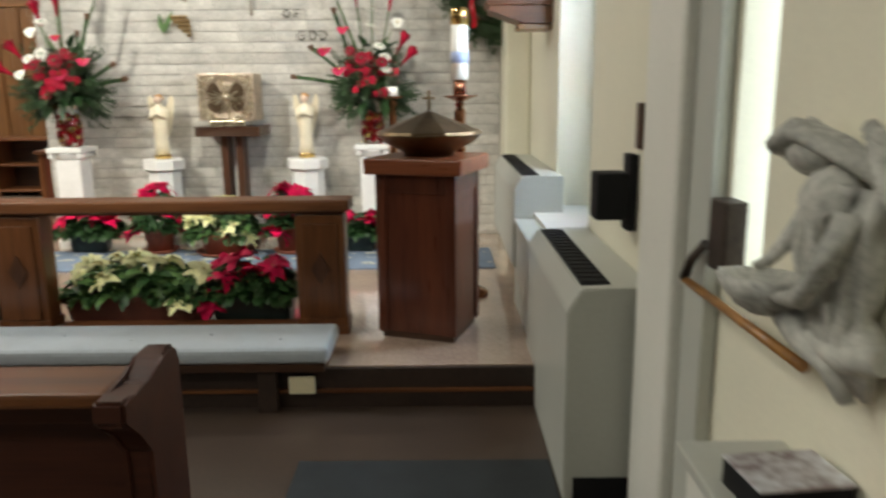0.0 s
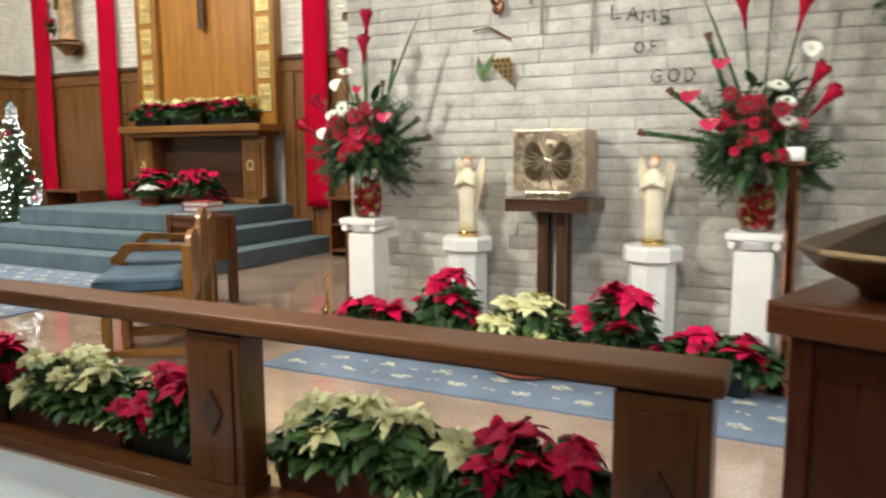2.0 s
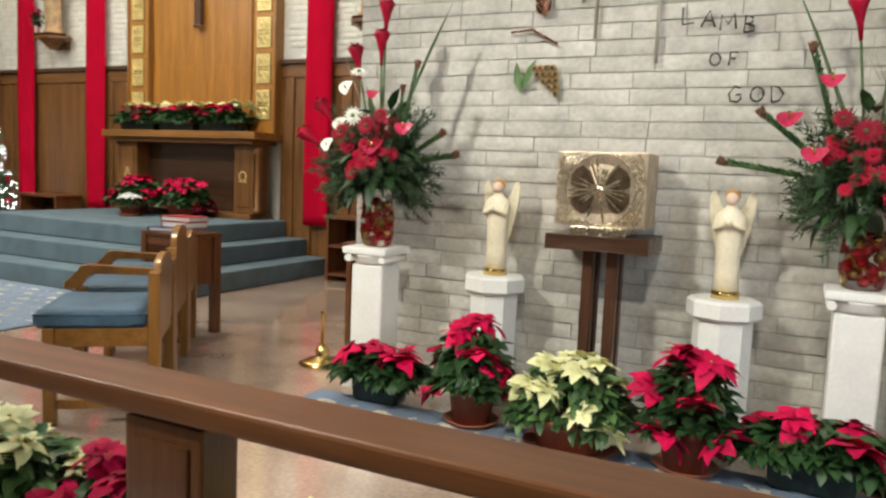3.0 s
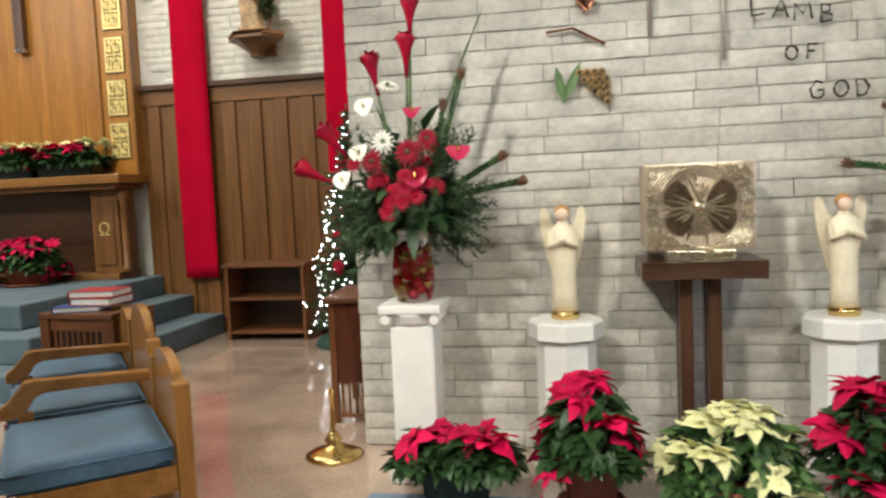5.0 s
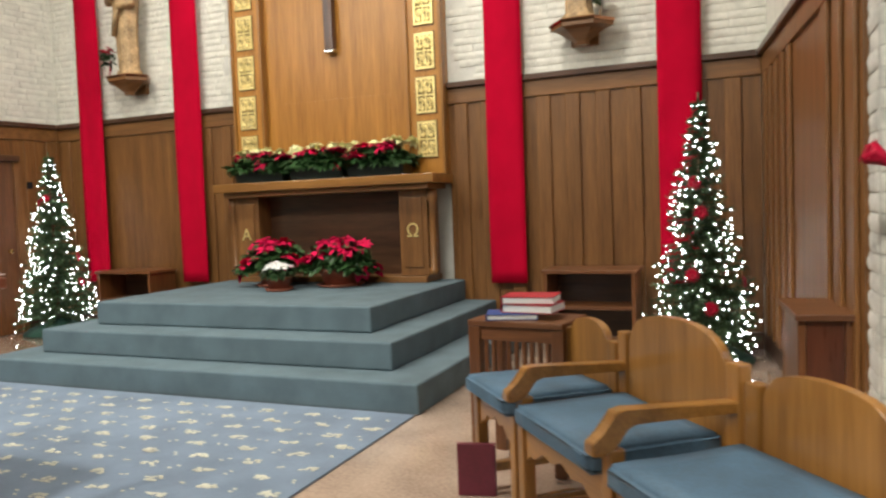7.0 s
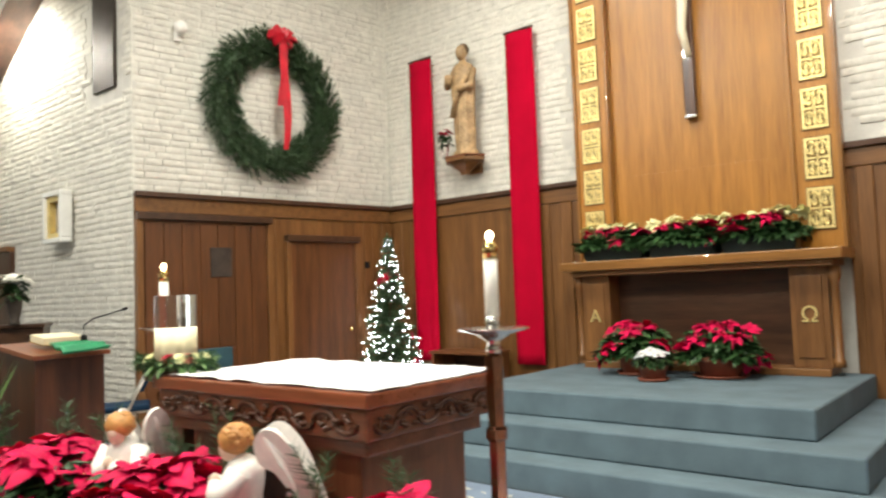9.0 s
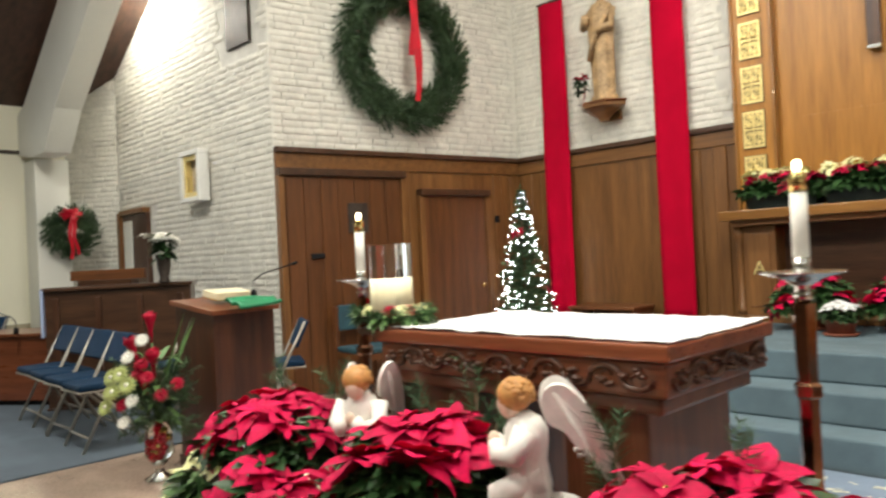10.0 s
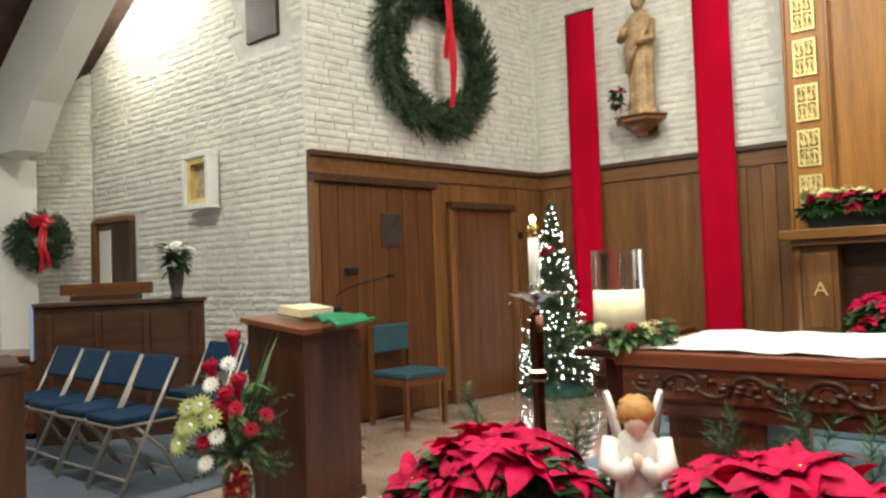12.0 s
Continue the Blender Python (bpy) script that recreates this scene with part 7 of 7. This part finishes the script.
def music_desk():
    t = thing("music_desk", (-13.22, 5.02, SZ + 1.166), "low brown wooden music desk on the piano", "music stand", turn=33)
    part("board", box(-0.42, 0.42, -0.02, 0.02, 0.05, 0.15, 0.005), M_RAILWOOD, t)
    part("foot", box(-0.30, 0.30, -0.06, 0.06, 0.0, 0.049, 0.005), M_DARKWOOD, t)
music_desk()
rose_vase(-12.60, 5.32, SZ + 1.166, 1.35, "dark vase of white flowers on the piano", 83, True)
def organ_console():
    t = thing("organ_console", (-14.1, 4.55, SZ + 0.012), "red-brown wooden console beside the piano", "cabinet", turn=34)
    part("body", box(-0.55, 0.45, -0.30, 0.30, 0.05, 0.68, 0.008), M_MAHOGX, t)
    part("top", box(-0.58, 0.48, -0.33, 0.33, 0.681, 0.715, 0.006), M_MAHOGX, t)
    part("plinth", box(-0.5, 0.4, -0.26, 0.26, 0.0, 0.05, 0.004), M_BLACK, t)
organ_console()
gooseneck(-13.75, 4.32, SZ + 0.73, (-0.30, -0.10, 0.22), "black gooseneck microphone on the console")
folding_chair(fc, pose(-15.6, 4.4, fz, 0, 0, 35))

def stair_newel():
    t = thing("handrail", (-10.69, 3.27, SZ), "dark wooden newel post with sloping brown handrail", "railing")
    part("newel", box(-0.065, 0.065, -0.065, 0.065, 0.04, 0.90, 0.008), M_DARKWOODZ, t)
    part("base", box(-0.09, 0.09, -0.09, 0.09, 0.0, 0.039, 0.006), M_DARKWOOD, t)
    part("cap", box(-0.08, 0.08, -0.08, 0.08, 0.901, 0.935, 0.006), M_DARKWOOD, t)
    bm = bmesh.new()
    lathe(bm, [(0.07, 0.936), (0.05, 0.975), (0.02, 0.985)], n=4, smooth=False, m=Matrix.Rotation(math.pi / 4, 4, "Z"))
    part("finial", bm, M_DARKWOOD, t)
    bm = bmesh.new()
    tube(bm, [(0.16, -0.11, 0.88), (0.0, -0.11, 0.86), (-1.0, -0.33, 0.45)], 0.022, 10)
    part("handrail", bm, M_RAILWOOD, t)
    bm = bmesh.new()
    ball(bm, (0.02, -0.085, 0.80), 0.022, 0, 8)
    part("brass_bracket", bm, M_BRASS, t)
    bm = bmesh.new()
    tube(bm, [(-1.0, -0.33, 0.45), (-1.0, -0.33, -SZ)], 0.018, 8)
    part("lower_support", bm, M_DARKWOODZ, t)
stair_newel()

# ---- side wall by the entrance ----
structure("pilaster_right", box(0.585, RX - 0.002, 1.84, 2.16, 0, 5.1, 0.02, 3), M_CREAMWHITE, "white painted pilaster on the side wall", "pilaster")
structure("pilaster_corner", box(0.47, RX - 0.002, 5.55, WY, SZ, 5.1, 0.02, 3), M_CREAM, "cream pilaster at the end of the brick wall", "pilaster")
structure("door_casing", box(0.62, RX - 0.002, 1.69, 1.835, 0, 5.1, 0.006), M_METALPAINT, "grey metal casing beside the slit window", "trim")
w2 = structure("window_2", box(RX + 0.10, RX + 0.12, 1.487, 1.658, 0.902, 3.398), M_DAY, "bright slit window by the entrance", "window")
w3 = structure("window_3", box(RX + 0.36, RX + 0.38, 3.1, 4.4, 0.5, 3.5), M_DAY, "tall stained glass window in a deep reveal", "window")
part("window_frame", box(RX + 0.20, RX + 0.25, 3.282, 3.34, 0.66, 3.39, 0.004), M_IRON, w3)
part("window_frame", box(RX + 0.20, RX + 0.25, 4.18, 4.238, 0.66, 3.39, 0.004), M_IRON, w3)
# glass colours dimmed, with extra dark panes, for how little light shows at grazing
DIM_STAIN = [(0.30, 0.01, 0.02), (0.45, 0.32, 0.02), (0.75, 0.80, 0.92), (0.03, 0.14, 0.10), (0.03, 0.05, 0.25), (0.06, 0.025, 0.015)]
panes = []
for k, c in enumerate(DIM_STAIN):
    m, N, L, B = nodes_of("dimmed_stained_glass")
    B.inputs["Base Color"].default_value = (*c, 1)
    B.inputs["Transmission Weight"].default_value = 0.85
    B.inputs["Roughness"].default_value = 0.25
    panes.append(m)
r = random.Random(17)
y = 3.341
while y < 4.17:
    z = 0.67
    w = min(0.12, 4.178 - y)
    while z < 3.35:
        h = min(r.uniform(0.07, 0.26), 3.38 - z)
        p = part("pane", box(RX + 0.218, RX + 0.226, y + 0.006, y + w - 0.006, z + 0.006, z + h - 0.006), panes[r.choice((0, 1, 2, 3, 4, 4, 5, 5, 5))], w3)
        p.visible_shadow = False
        part("lead_came", box(RX + 0.212, RX + 0.232, y, y + w, z + h - 0.006, z + h + 0.006), M_IRON, w3)
        z += h
    part("lead_bar", box(RX + 0.21, RX + 0.234, y + w - 0.006, y + w + 0.006, 0.66, 3.38), M_IRON, w3)
    y += w
structure("window_sill", box(0.50, RX + 0.19, 3.285, 4.235, 0.66, 0.685, 0.005), M_CREAMWHITE, "white sill of the stained glass window", "sill")

def radiator(y0, y1, z0, z1, label):
    """Convector cabinet with a sloping shoulder and a dark slotted grille."""
    t = thing("radiator_cabinet", (RX - 0.002, y0, z0), label, "radiator", "radiator cabinets")
    h, d, L = z1 - z0, 0.27, y1 - y0
    prof = [(-d, 0.0), (0.0, 0.0), (0.0, h), (-0.10, h), (-0.226, h - 0.004), (-d, h - 0.075)]
    bm = bmesh.new()
    slab(bm, [(a, b) for a, b in prof], L)
    bmesh.ops.bevel(bm, geom=bm.edges[:], offset=0.006, segments=2, affect="EDGES")
    part("casing", bm, M_METALPAINT, t)
    part("grille_slot", box(-0.222, -0.128, 0.05, L - 0.06, h - 0.004, h + 0.003), M_BLACK, t, "black slotted grille")
    for k in range(16):
        y = 0.07 + k * (L - 0.15) / 15
        part("grille_bar", box(-0.217, -0.133, y - 0.004, y + 0.004, h + 0.0031, h + 0.006), M_BLACK, t)
    if z0 < 0.1:
        part("kick_plate", box(-d + 0.03, 0, -0.004, -0.001, 0.0, 0.09), M_BLACK, t)
    return t
radiator(2.20, 3.27, 0.0, 0.73, "grey enamel floor radiator cabinet with black grille")
radiator(3.97, 5.45, SZ + 0.20, 0.885, "grey enamel wall radiator cabinet with black grille")
pc = thing("pipe_cover", (0.40, 3.276, SZ), "grey enamel low cover under the window", "radiator cover")
part("casing", box(0.0, RX - 0.403, 0.0, 0.689, 0.0, 0.447, 0.008), M_METALPAINT, pc)
part("lid", box(-0.008, RX - 0.403, 0.0, 0.689, 0.448, 0.475, 0.006), M_METALPAINT, pc)

def offering_box():
    t = thing("offering_box", (RX - 0.003, 2.49, 0.86), "black metal box fixed to the side wall", "box")
    part("back_plate", box(-0.03, 0.0, -0.035, 0.055, 0.0, 0.26, 0.004), M_BLACK, t)
    part("body", box(-0.14, -0.031, -0.045, 0.065, 0.04, 0.20, 0.008), M_BLACK, t)
offering_box()
tagged(link("wall_plate", box(RX - 0.016, RX - 0.002, 2.42, 2.47, 1.14, 1.29, 0.003), M_DARKWOODZ), "narrow dark wooden plate on the side wall", "plaque")

def side_statue():
    t = thing("side_bracket", (RX - 0.003, 4.62, 1.70), "brown wooden corner bracket on the side wall", "bracket")
    bm = bmesh.new()
    slab(bm, [(-0.17, 0.03), (0.0, 0.03), (0.0, 0.13), (-0.37, 0.13), (-0.37, 0.10)], 0.26, Matrix.Translation((0, -0.13, 0)))
    part("corbel", bm, M_RAILWOOD, t)
    part("top", box(-0.39, 0.0, -0.15, 0.15, 0.131, 0.165, 0.006), M_RAILWOOD, t)
    part("foot", box(-0.20, 0.0, -0.10, 0.10, -0.005, 0.029, 0.005), M_HONEY, t)
side_statue()
def side_figure():
    bm = bmesh.new()
    lathe(bm, [(0.12, 0.0), (0.12, 0.04), (0.09, 0.06), (0.10, 0.3), (0.11, 0.5), (0.05, 0.6)], n=18)
    ball(bm, (0, 0, 0.68), 0.07)
    for v in bm.verts:
        a = math.atan2(v.co.y, v.co.x)
        v.co.x *= 1 + 0.06 * math.sin(a * 7)
    ob = link("side_statue", bm, M_PLASTER)
    ob.matrix_world = pose(RX - 0.19, 4.62, 1.866)
    return tagged(ob, "white plaster robed statue on the side bracket", "statue")
side_figure()

def water_font():
    """Cast stone angel with a shell, hung on the wall, one plain mesh."""
    bm = bmesh.new()
    ball(bm, (-0.040, 1.145, 1.150), 0.062, 0, 12, (0.75, 1.05, 1.0))          # bowed face and veil
    ball(bm, (-0.045, 1.20, 1.225), 0.05, 0, 10, (0.9, 1.25, 0.8))
    for k in range(9):                                                          # locks of hair swept back
        a = k / 8
        tube(bm, [(-0.04 - 0.05 * math.sin(a * 3.1), 1.262 - 0.02 * a, 1.212 + 0.05 * a), (-0.045 - 0.045 * math.sin(a * 3.1), 1.205, 1.236 + 0.030 * math.sin(a * 2.4)),
                  (-0.035 - 0.03 * math.sin(a * 3.1), 1.13, 1.222 + 0.02 * a), (-0.02, 1.03, 1.175 + 0.025 * a)], 0.019, 8, 0, 0.009)
    for k in range(6):                                                          # feathers of the raised wing
        tube(bm, [(-0.02, 1.10 - 0.006 * k, 1.268 - 0.012 * k), (-0.032, 1.05 - 0.008 * k, 1.255 - 0.016 * k), (-0.02, 0.965, 1.205 - 0.022 * k)], 0.014, 7, 0, 0.006)
    for k in range(9):                                                          # long folds of the robe
        y = 1.205 - 0.021 * k
        w = 0.016 * math.sin(k * 1.9)
        d = 0.035 + 0.03 * math.sin(math.pi * (k + 0.5) / 9)
        tube(bm, [(-d * 0.7, y - 0.004, 1.178), (-d, y + w * 0.5, 1.13), (-d - 0.008 * (k % 2), y + w, 1.06), (-d, y + w * 1.3 - 0.01, 0.99), (-d * 0.9, y - 0.02, 0.925), (-0.02, 1.09 - 0.007 * k, 0.875 - 0.004 * (k % 3))], 0.0185, 8, 0, 0.010)
    ball(bm, (-0.03, 1.115, 1.06), 0.09, 0, 10, (0.45, 1.05, 1.35))
    ball(bm, (-0.03, 1.09, 0.945), 0.075, 0, 10, (0.5, 1.2, 0.8))
    tube(bm, [(-0.05, 1.20, 1.13), (-0.07, 1.225, 1.07), (-0.085, 1.25, 1.035), (-0.085, 1.305, 1.012)], 0.017, 8, 0, 0.009)   # arm
    tube(bm, [(-0.06, 1.06, 1.14), (-0.10, 1.05, 1.06), (-0.105, 1.10, 1.005), (-0.10, 1.18, 0.985)], 0.024, 8, 0, 0.012)
    bowl = lambda q: 1 + 0.06 * math.cos(9 * q)
    rings = []
    for r, z in ((0.02, 0.0), (0.065, 0.012), (0.10, 0.042), (0.118, 0.075), (0.106, 0.073), (0.06, 0.035), (0.005, 0.028)):   # fluted shell
        rings.append([bm.verts.new((-0.075 + 0.62 * r * bowl(q) * math.cos(q), 1.285 + 1.1 * r * bowl(q) * math.sin(q), 0.925 + z - 0.12 * r * math.sin(q))) for q in np.linspace(0, 2 * math.pi, 37)[:-1]])
    for ra, rb in zip(rings, rings[1:]):
        for i in range(36):
            bm.faces.new((ra[i], ra[(i + 1) % 36], rb[(i + 1) % 36], rb[i])).smooth = True
    bm.faces.new(rings[0][::-1])
    bm.faces.new(rings[-1])
    tube(bm, [(-0.04, 1.24, 0.945), (-0.05, 1.17, 0.92), (-0.045, 1.10, 0.895), (-0.03, 1.065, 0.845)], 0.040, 9, 0, 0.012)      # trailing hem
    tube(bm, [(-0.035, 1.13, 0.93), (-0.045, 1.05, 0.925), (-0.035, 0.98, 0.945)], 0.036, 9, 0, 0.022)
    for v in bm.verts:
        v.co += 0.005 * Vector((noise.noise(v.co * 38), noise.noise(v.co * 32 + Vector((9, 0, 0))), noise.noise(v.co * 32 + Vector((0, 9, 0)))))
        v.co.x = min(v.co.x, -0.001)
    ob = link("water_font", bm, M_GREYSTATUE)
    ob.matrix_world = pose(RX - 0.003, 0, 0)
    return tagged(ob, "grey cast stone angel holding a shell font", "wall font")
water_font()

def pole_holder():
    t = thing("wall_latch", (RX - 0.003, 1.60, 0.93), "dark iron latch box with a brown wooden pole", "bracket")
    part("case", box(-0.05, 0.0, -0.045, 0.05, 0.0, 0.16, 0.006), M_IRON, t)
    bm = bmesh.new()
    tube(bm, [(-0.05, 0.06, 0.05), (-0.06, 0.12, 0.0), (-0.065, 0.15, -0.055)], 0.012, 8)
    part("arm", bm, M_IRON, t)
    bm = bmesh.new()
    tube(bm, [(-0.062, 0.16, -0.058), (-0.055, -0.44, -0.060)], 0.0105, 10)
    part("pole", bm, M_HONEY, t, "thin brown wooden pole")
pole_holder()

def low_cabinet():
    t = thing("low_cabinet", (RX - 0.003, 0.55, 0.0), "white painted low cabinet along the side wall", "cabinet")
    part("body", box(-0.19, 0.0, -0.75, 0.75, 0.03, 0.635, 0.006), M_CREAMWHITE, t)
    part("top", box(-0.21, 0.0, -0.77, 0.77, 0.636, 0.66, 0.006), M_METALPAINT, t)
    part("foot", box(-0.17, 0.0, -0.72, 0.72, 0.0, 0.029), M_BLACK, t)
low_cabinet()
M_PRINT = surf("colour_printed_cover", (0.45, 0.10, 0.07), 0.35, var=0.5, big=11, fine=40, bump=0.02, second=(0.42, 0.44, 0.46))
M_LEAFLET = surf("white_and_red_leaflet", (0.78, 0.76, 0.72), 0.5, var=0.1, big=14, fine=60, bump=0.02, second=(0.70, 0.30, 0.28))
def pamphlets(y, z, h, mt, turn, label):
    t = thing("pamphlet_stack", (0.565, y, z), label, "books", turn=turn)
    part("cover", box(-0.062, 0.062, -0.082, 0.082, h + 0.001, h + 0.006, 0.001, 1), mt, t)
    part("page_block", box(-0.060, 0.060, -0.080, 0.080, 0.0, h), M_BLACK, t)
pamphlets(1.11, 0.661, 0.045, M_PRINT, -84, "dark book with a colour printed cover")
pamphlets(0.95, 0.661, 0.03, M_LEAFLET, -78, "white and red printed leaflets in a pile")

def pew():
    t = thing("pew", (-0.56, 1.42, 0.0), "red-brown wooden pew front with scrolled end, darkened for shade", "pew")
    bm = bmesh.new()
    prof = [(-0.10, 0.0), (0.06, 0.0), (0.06, 0.78), (0.045, 0.815), (0.02, 0.825), (-0.03, 0.815), (-0.10, 0.79), (-0.17, 0.795), (-0.22, 0.80), (-0.225, 0.755), (-0.16, 0.72), (-0.11, 0.66)]
    slab(bm, [(-b[0] * 0 + b[0], b[1]) for b in prof], 0.06, Matrix.Rotation(math.pi / 2, 4, "Z"))
    bmesh.ops.bevel(bm, geom=bm.edges[:], offset=0.008, segments=2, affect="EDGES")
    part("end_panel", bm, M_PEW, t)
    part("back", box(-5.0, -0.061, -0.075, -0.04, 0.10, 0.765, 0.005), M_PEW, t)
    part("top_ledge", box(-5.0, -0.061, -0.17, -0.02, 0.766, 0.795, 0.008), M_RAILWOOD, t)
    for z in (0.2, 0.70):
        part("back_rail", box(-5.0, -0.062, -0.09, -0.0755, z, z + 0.05, 0.004), M_PEW, t)
    bm = bmesh.new()
    slab(bm, prof, 0.06, Matrix.Translation((-5.0, 0, 0)) @ Matrix.Rotation(math.pi / 2, 4, "Z"))
    part("end_panel", bm, M_PEW, t)
pew()
tagged(link("floor_mat", box(-0.535, 0.38, 1.35, 2.48, 0.0005, 0.010, 0.004), M_DARKMAT), "black ribbed rubber floor mat", "mat")
tagged(link("outlet_box", box(-0.66, -0.55, 2.93, 2.954, 0.08, 0.155, 0.004), M_CREAMWAX), "cream outlet box on the step riser", "outlet")

def paschal_candle():
    t = thing("paschal_candle", (0.10, 4.16, SZ), "tall white paschal candle with blue band on a stand", "candle")
    bm = bmesh.new()
    lathe(bm, [(0.16, 0), (0.16, 0.02), (0.07, 0.05), (0.04, 0.08)], n=20)
    part("foot", bm, M_COPPER, t)
    bm = bmesh.new()
    lathe(bm, [(0.032, 0.08), (0.032, 1.05), (0.02, 1.07), (0.03, 1.09), (0.02, 1.10)], n=6, smooth=False)
    part("stem", bm, M_COPPER, t)
    bm = bmesh.new()
    lathe(bm, [(0.02, 1.101), (0.09, 1.13), (0.10, 1.136), (0.04, 1.138)], n=26)
    part("dish", bm, M_COPPER, t)
    bm = bmesh.new()
    lathe(bm, [(0.038, 1.139), (0.034, 1.22)], n=20)
    part("collar", bm, M_COPPER, t, "pink copper collar")
    bm = bmesh.new()
    lathe(bm, [(0.046, 1.221), (0.046, 1.51)], n=24)
    c = part("wax", bm, M_WAX, t)
    bm = bmesh.new()
    lathe(bm, [(0.0475, 1.31), (0.0475, 1.37)], n=24)
    part("band", bm, M_BLUELID, t, "pale blue band")
    bm = bmesh.new()
    lathe(bm, [(0.048, 1.511), (0.048, 1.585), (0.04, 1.60)], n=24)
    part("cap", bm, M_BRASS, t, "brass cap")
paschal_candle()
def lamp_stand():
    t = thing("sanctuary_lamp", (-0.365, 5.56, SZ), "copper floor stand with a candle in a glass", "candlestick")
    bm = bmesh.new()
    lathe(bm, [(0.12, 0), (0.12, 0.02), (0.05, 0.05), (0.03, 0.08)], n=20)
    part("foot", bm, M_COPPER, t)
    bm = bmesh.new()
    lathe(bm, [(0.028, 0.08), (0.028, 1.10)], n=6, smooth=False)
    part("stem", bm, M_COPPER, t)
    bm = bmesh.new()
    lathe(bm, [(0.02, 1.101), (0.085, 1.125), (0.088, 1.132), (0.03, 1.13)], n=24)
    part("dish", bm, M_COPPER, t)
    bm = bmesh.new()
    lathe(bm, [(0.036, 1.135), (0.036, 1.20)], n=18)
    part("candle", bm, M_WAX, t)
    bm = bmesh.new()
    n = 24
    for rr in (0.044, 0.042):
        for i in range(n):
            a, b = 2 * math.pi * i / n, 2 * math.pi * (i + 1) / n
            bm.faces.new([bm.verts.new((rr * math.cos(q), rr * math.sin(q), z)) for q, z in ((a, 1.133), (b, 1.133), (b, 1.38), (a, 1.38))]).smooth = True
    bmesh.ops.remove_doubles(bm, verts=bm.verts[:], dist=0.0001)
    part("glass", bm, M_GLASS, t).visible_shadow = False
lamp_stand()
wl = thing("wall_sconce", (*(NL @ Vector((0.45, -0.02, 4.2))),), "small white spotlight fixed to the painted brick", "wall lamp")
bm = bmesh.new()
ball(bm, (0.06, 0, 0.05), 0.07, 0, 8)
part("head", bm, M_PLASTER, wl)
part("bracket", box(-0.03, 0.03, -0.03, 0.03, -0.08, 0.02, 0.005), M_PLASTER, wl)

# ---- the bricks ----
STONES = brick_meshes(M_STONE, 300, 0.012)
PAINTED = brick_meshes(M_PAINTBRICK, 400, 0.013)
lay_bricks(W_BRICK, Matrix.Translation((-3.2, WY + 0.003, 0)), 3.67, SZ + 0.006, 5.9, STONES, 1, 0.25, 2.6, M_STONE, (), 0.37, 0.082)
lay_bricks(W_BACK, Matrix.Translation((-11.4, BY - 0.008, 0)), 8.0, DADO + 0.006, 5.6, PAINTED, 2, 2.5, 4.75, M_PAINTBRICK, ((2.8, 5.15, 0, 9),), 0.26, 0.067)
lay_bricks(W_SIDE, NL @ Matrix.Translation((0, 0.002, 0)), SPL - 0.08, DADO + 0.006, 5.9, PAINTED, 3, 2.5, 5.6, M_PAINTBRICK, (), 0.26, 0.067)
lay_bricks(W_LEFT, Matrix.Translation((-15.55, WY + 0.033, 0)), 3.81, SZ + 0.006, 5.9, PAINTED, 4, 1.35, 4.6, M_PAINTBRICK, ((0.05, 0.97, 0, 2.26), (2.98, 3.55, 3.6, 5.25)), 0.26, 0.067)
lay_bricks(W_CORNER, Matrix.Translation((-16.2, 5.60, 0)) @ Matrix.Rotation(radians(35), 4, "Z") @ Matrix.Translation((0, 0.0, 0)), 0.78, SZ + 0.006, 4.1, PAINTED, 5, 1.0, 4.1, M_PAINTBRICK, (), 0.26, 0.067)
# end of the stone wall
lay_bricks(W_BRICK, Matrix.Translation((-3.203, WY + 0.27, 0)) @ Matrix.Rotation(radians(-90), 4, "Z"), 0.25, SZ + 0.006, 5.9, STONES, 6, 0.1, 3.0, M_STONE, (), 0.25, 0.082)
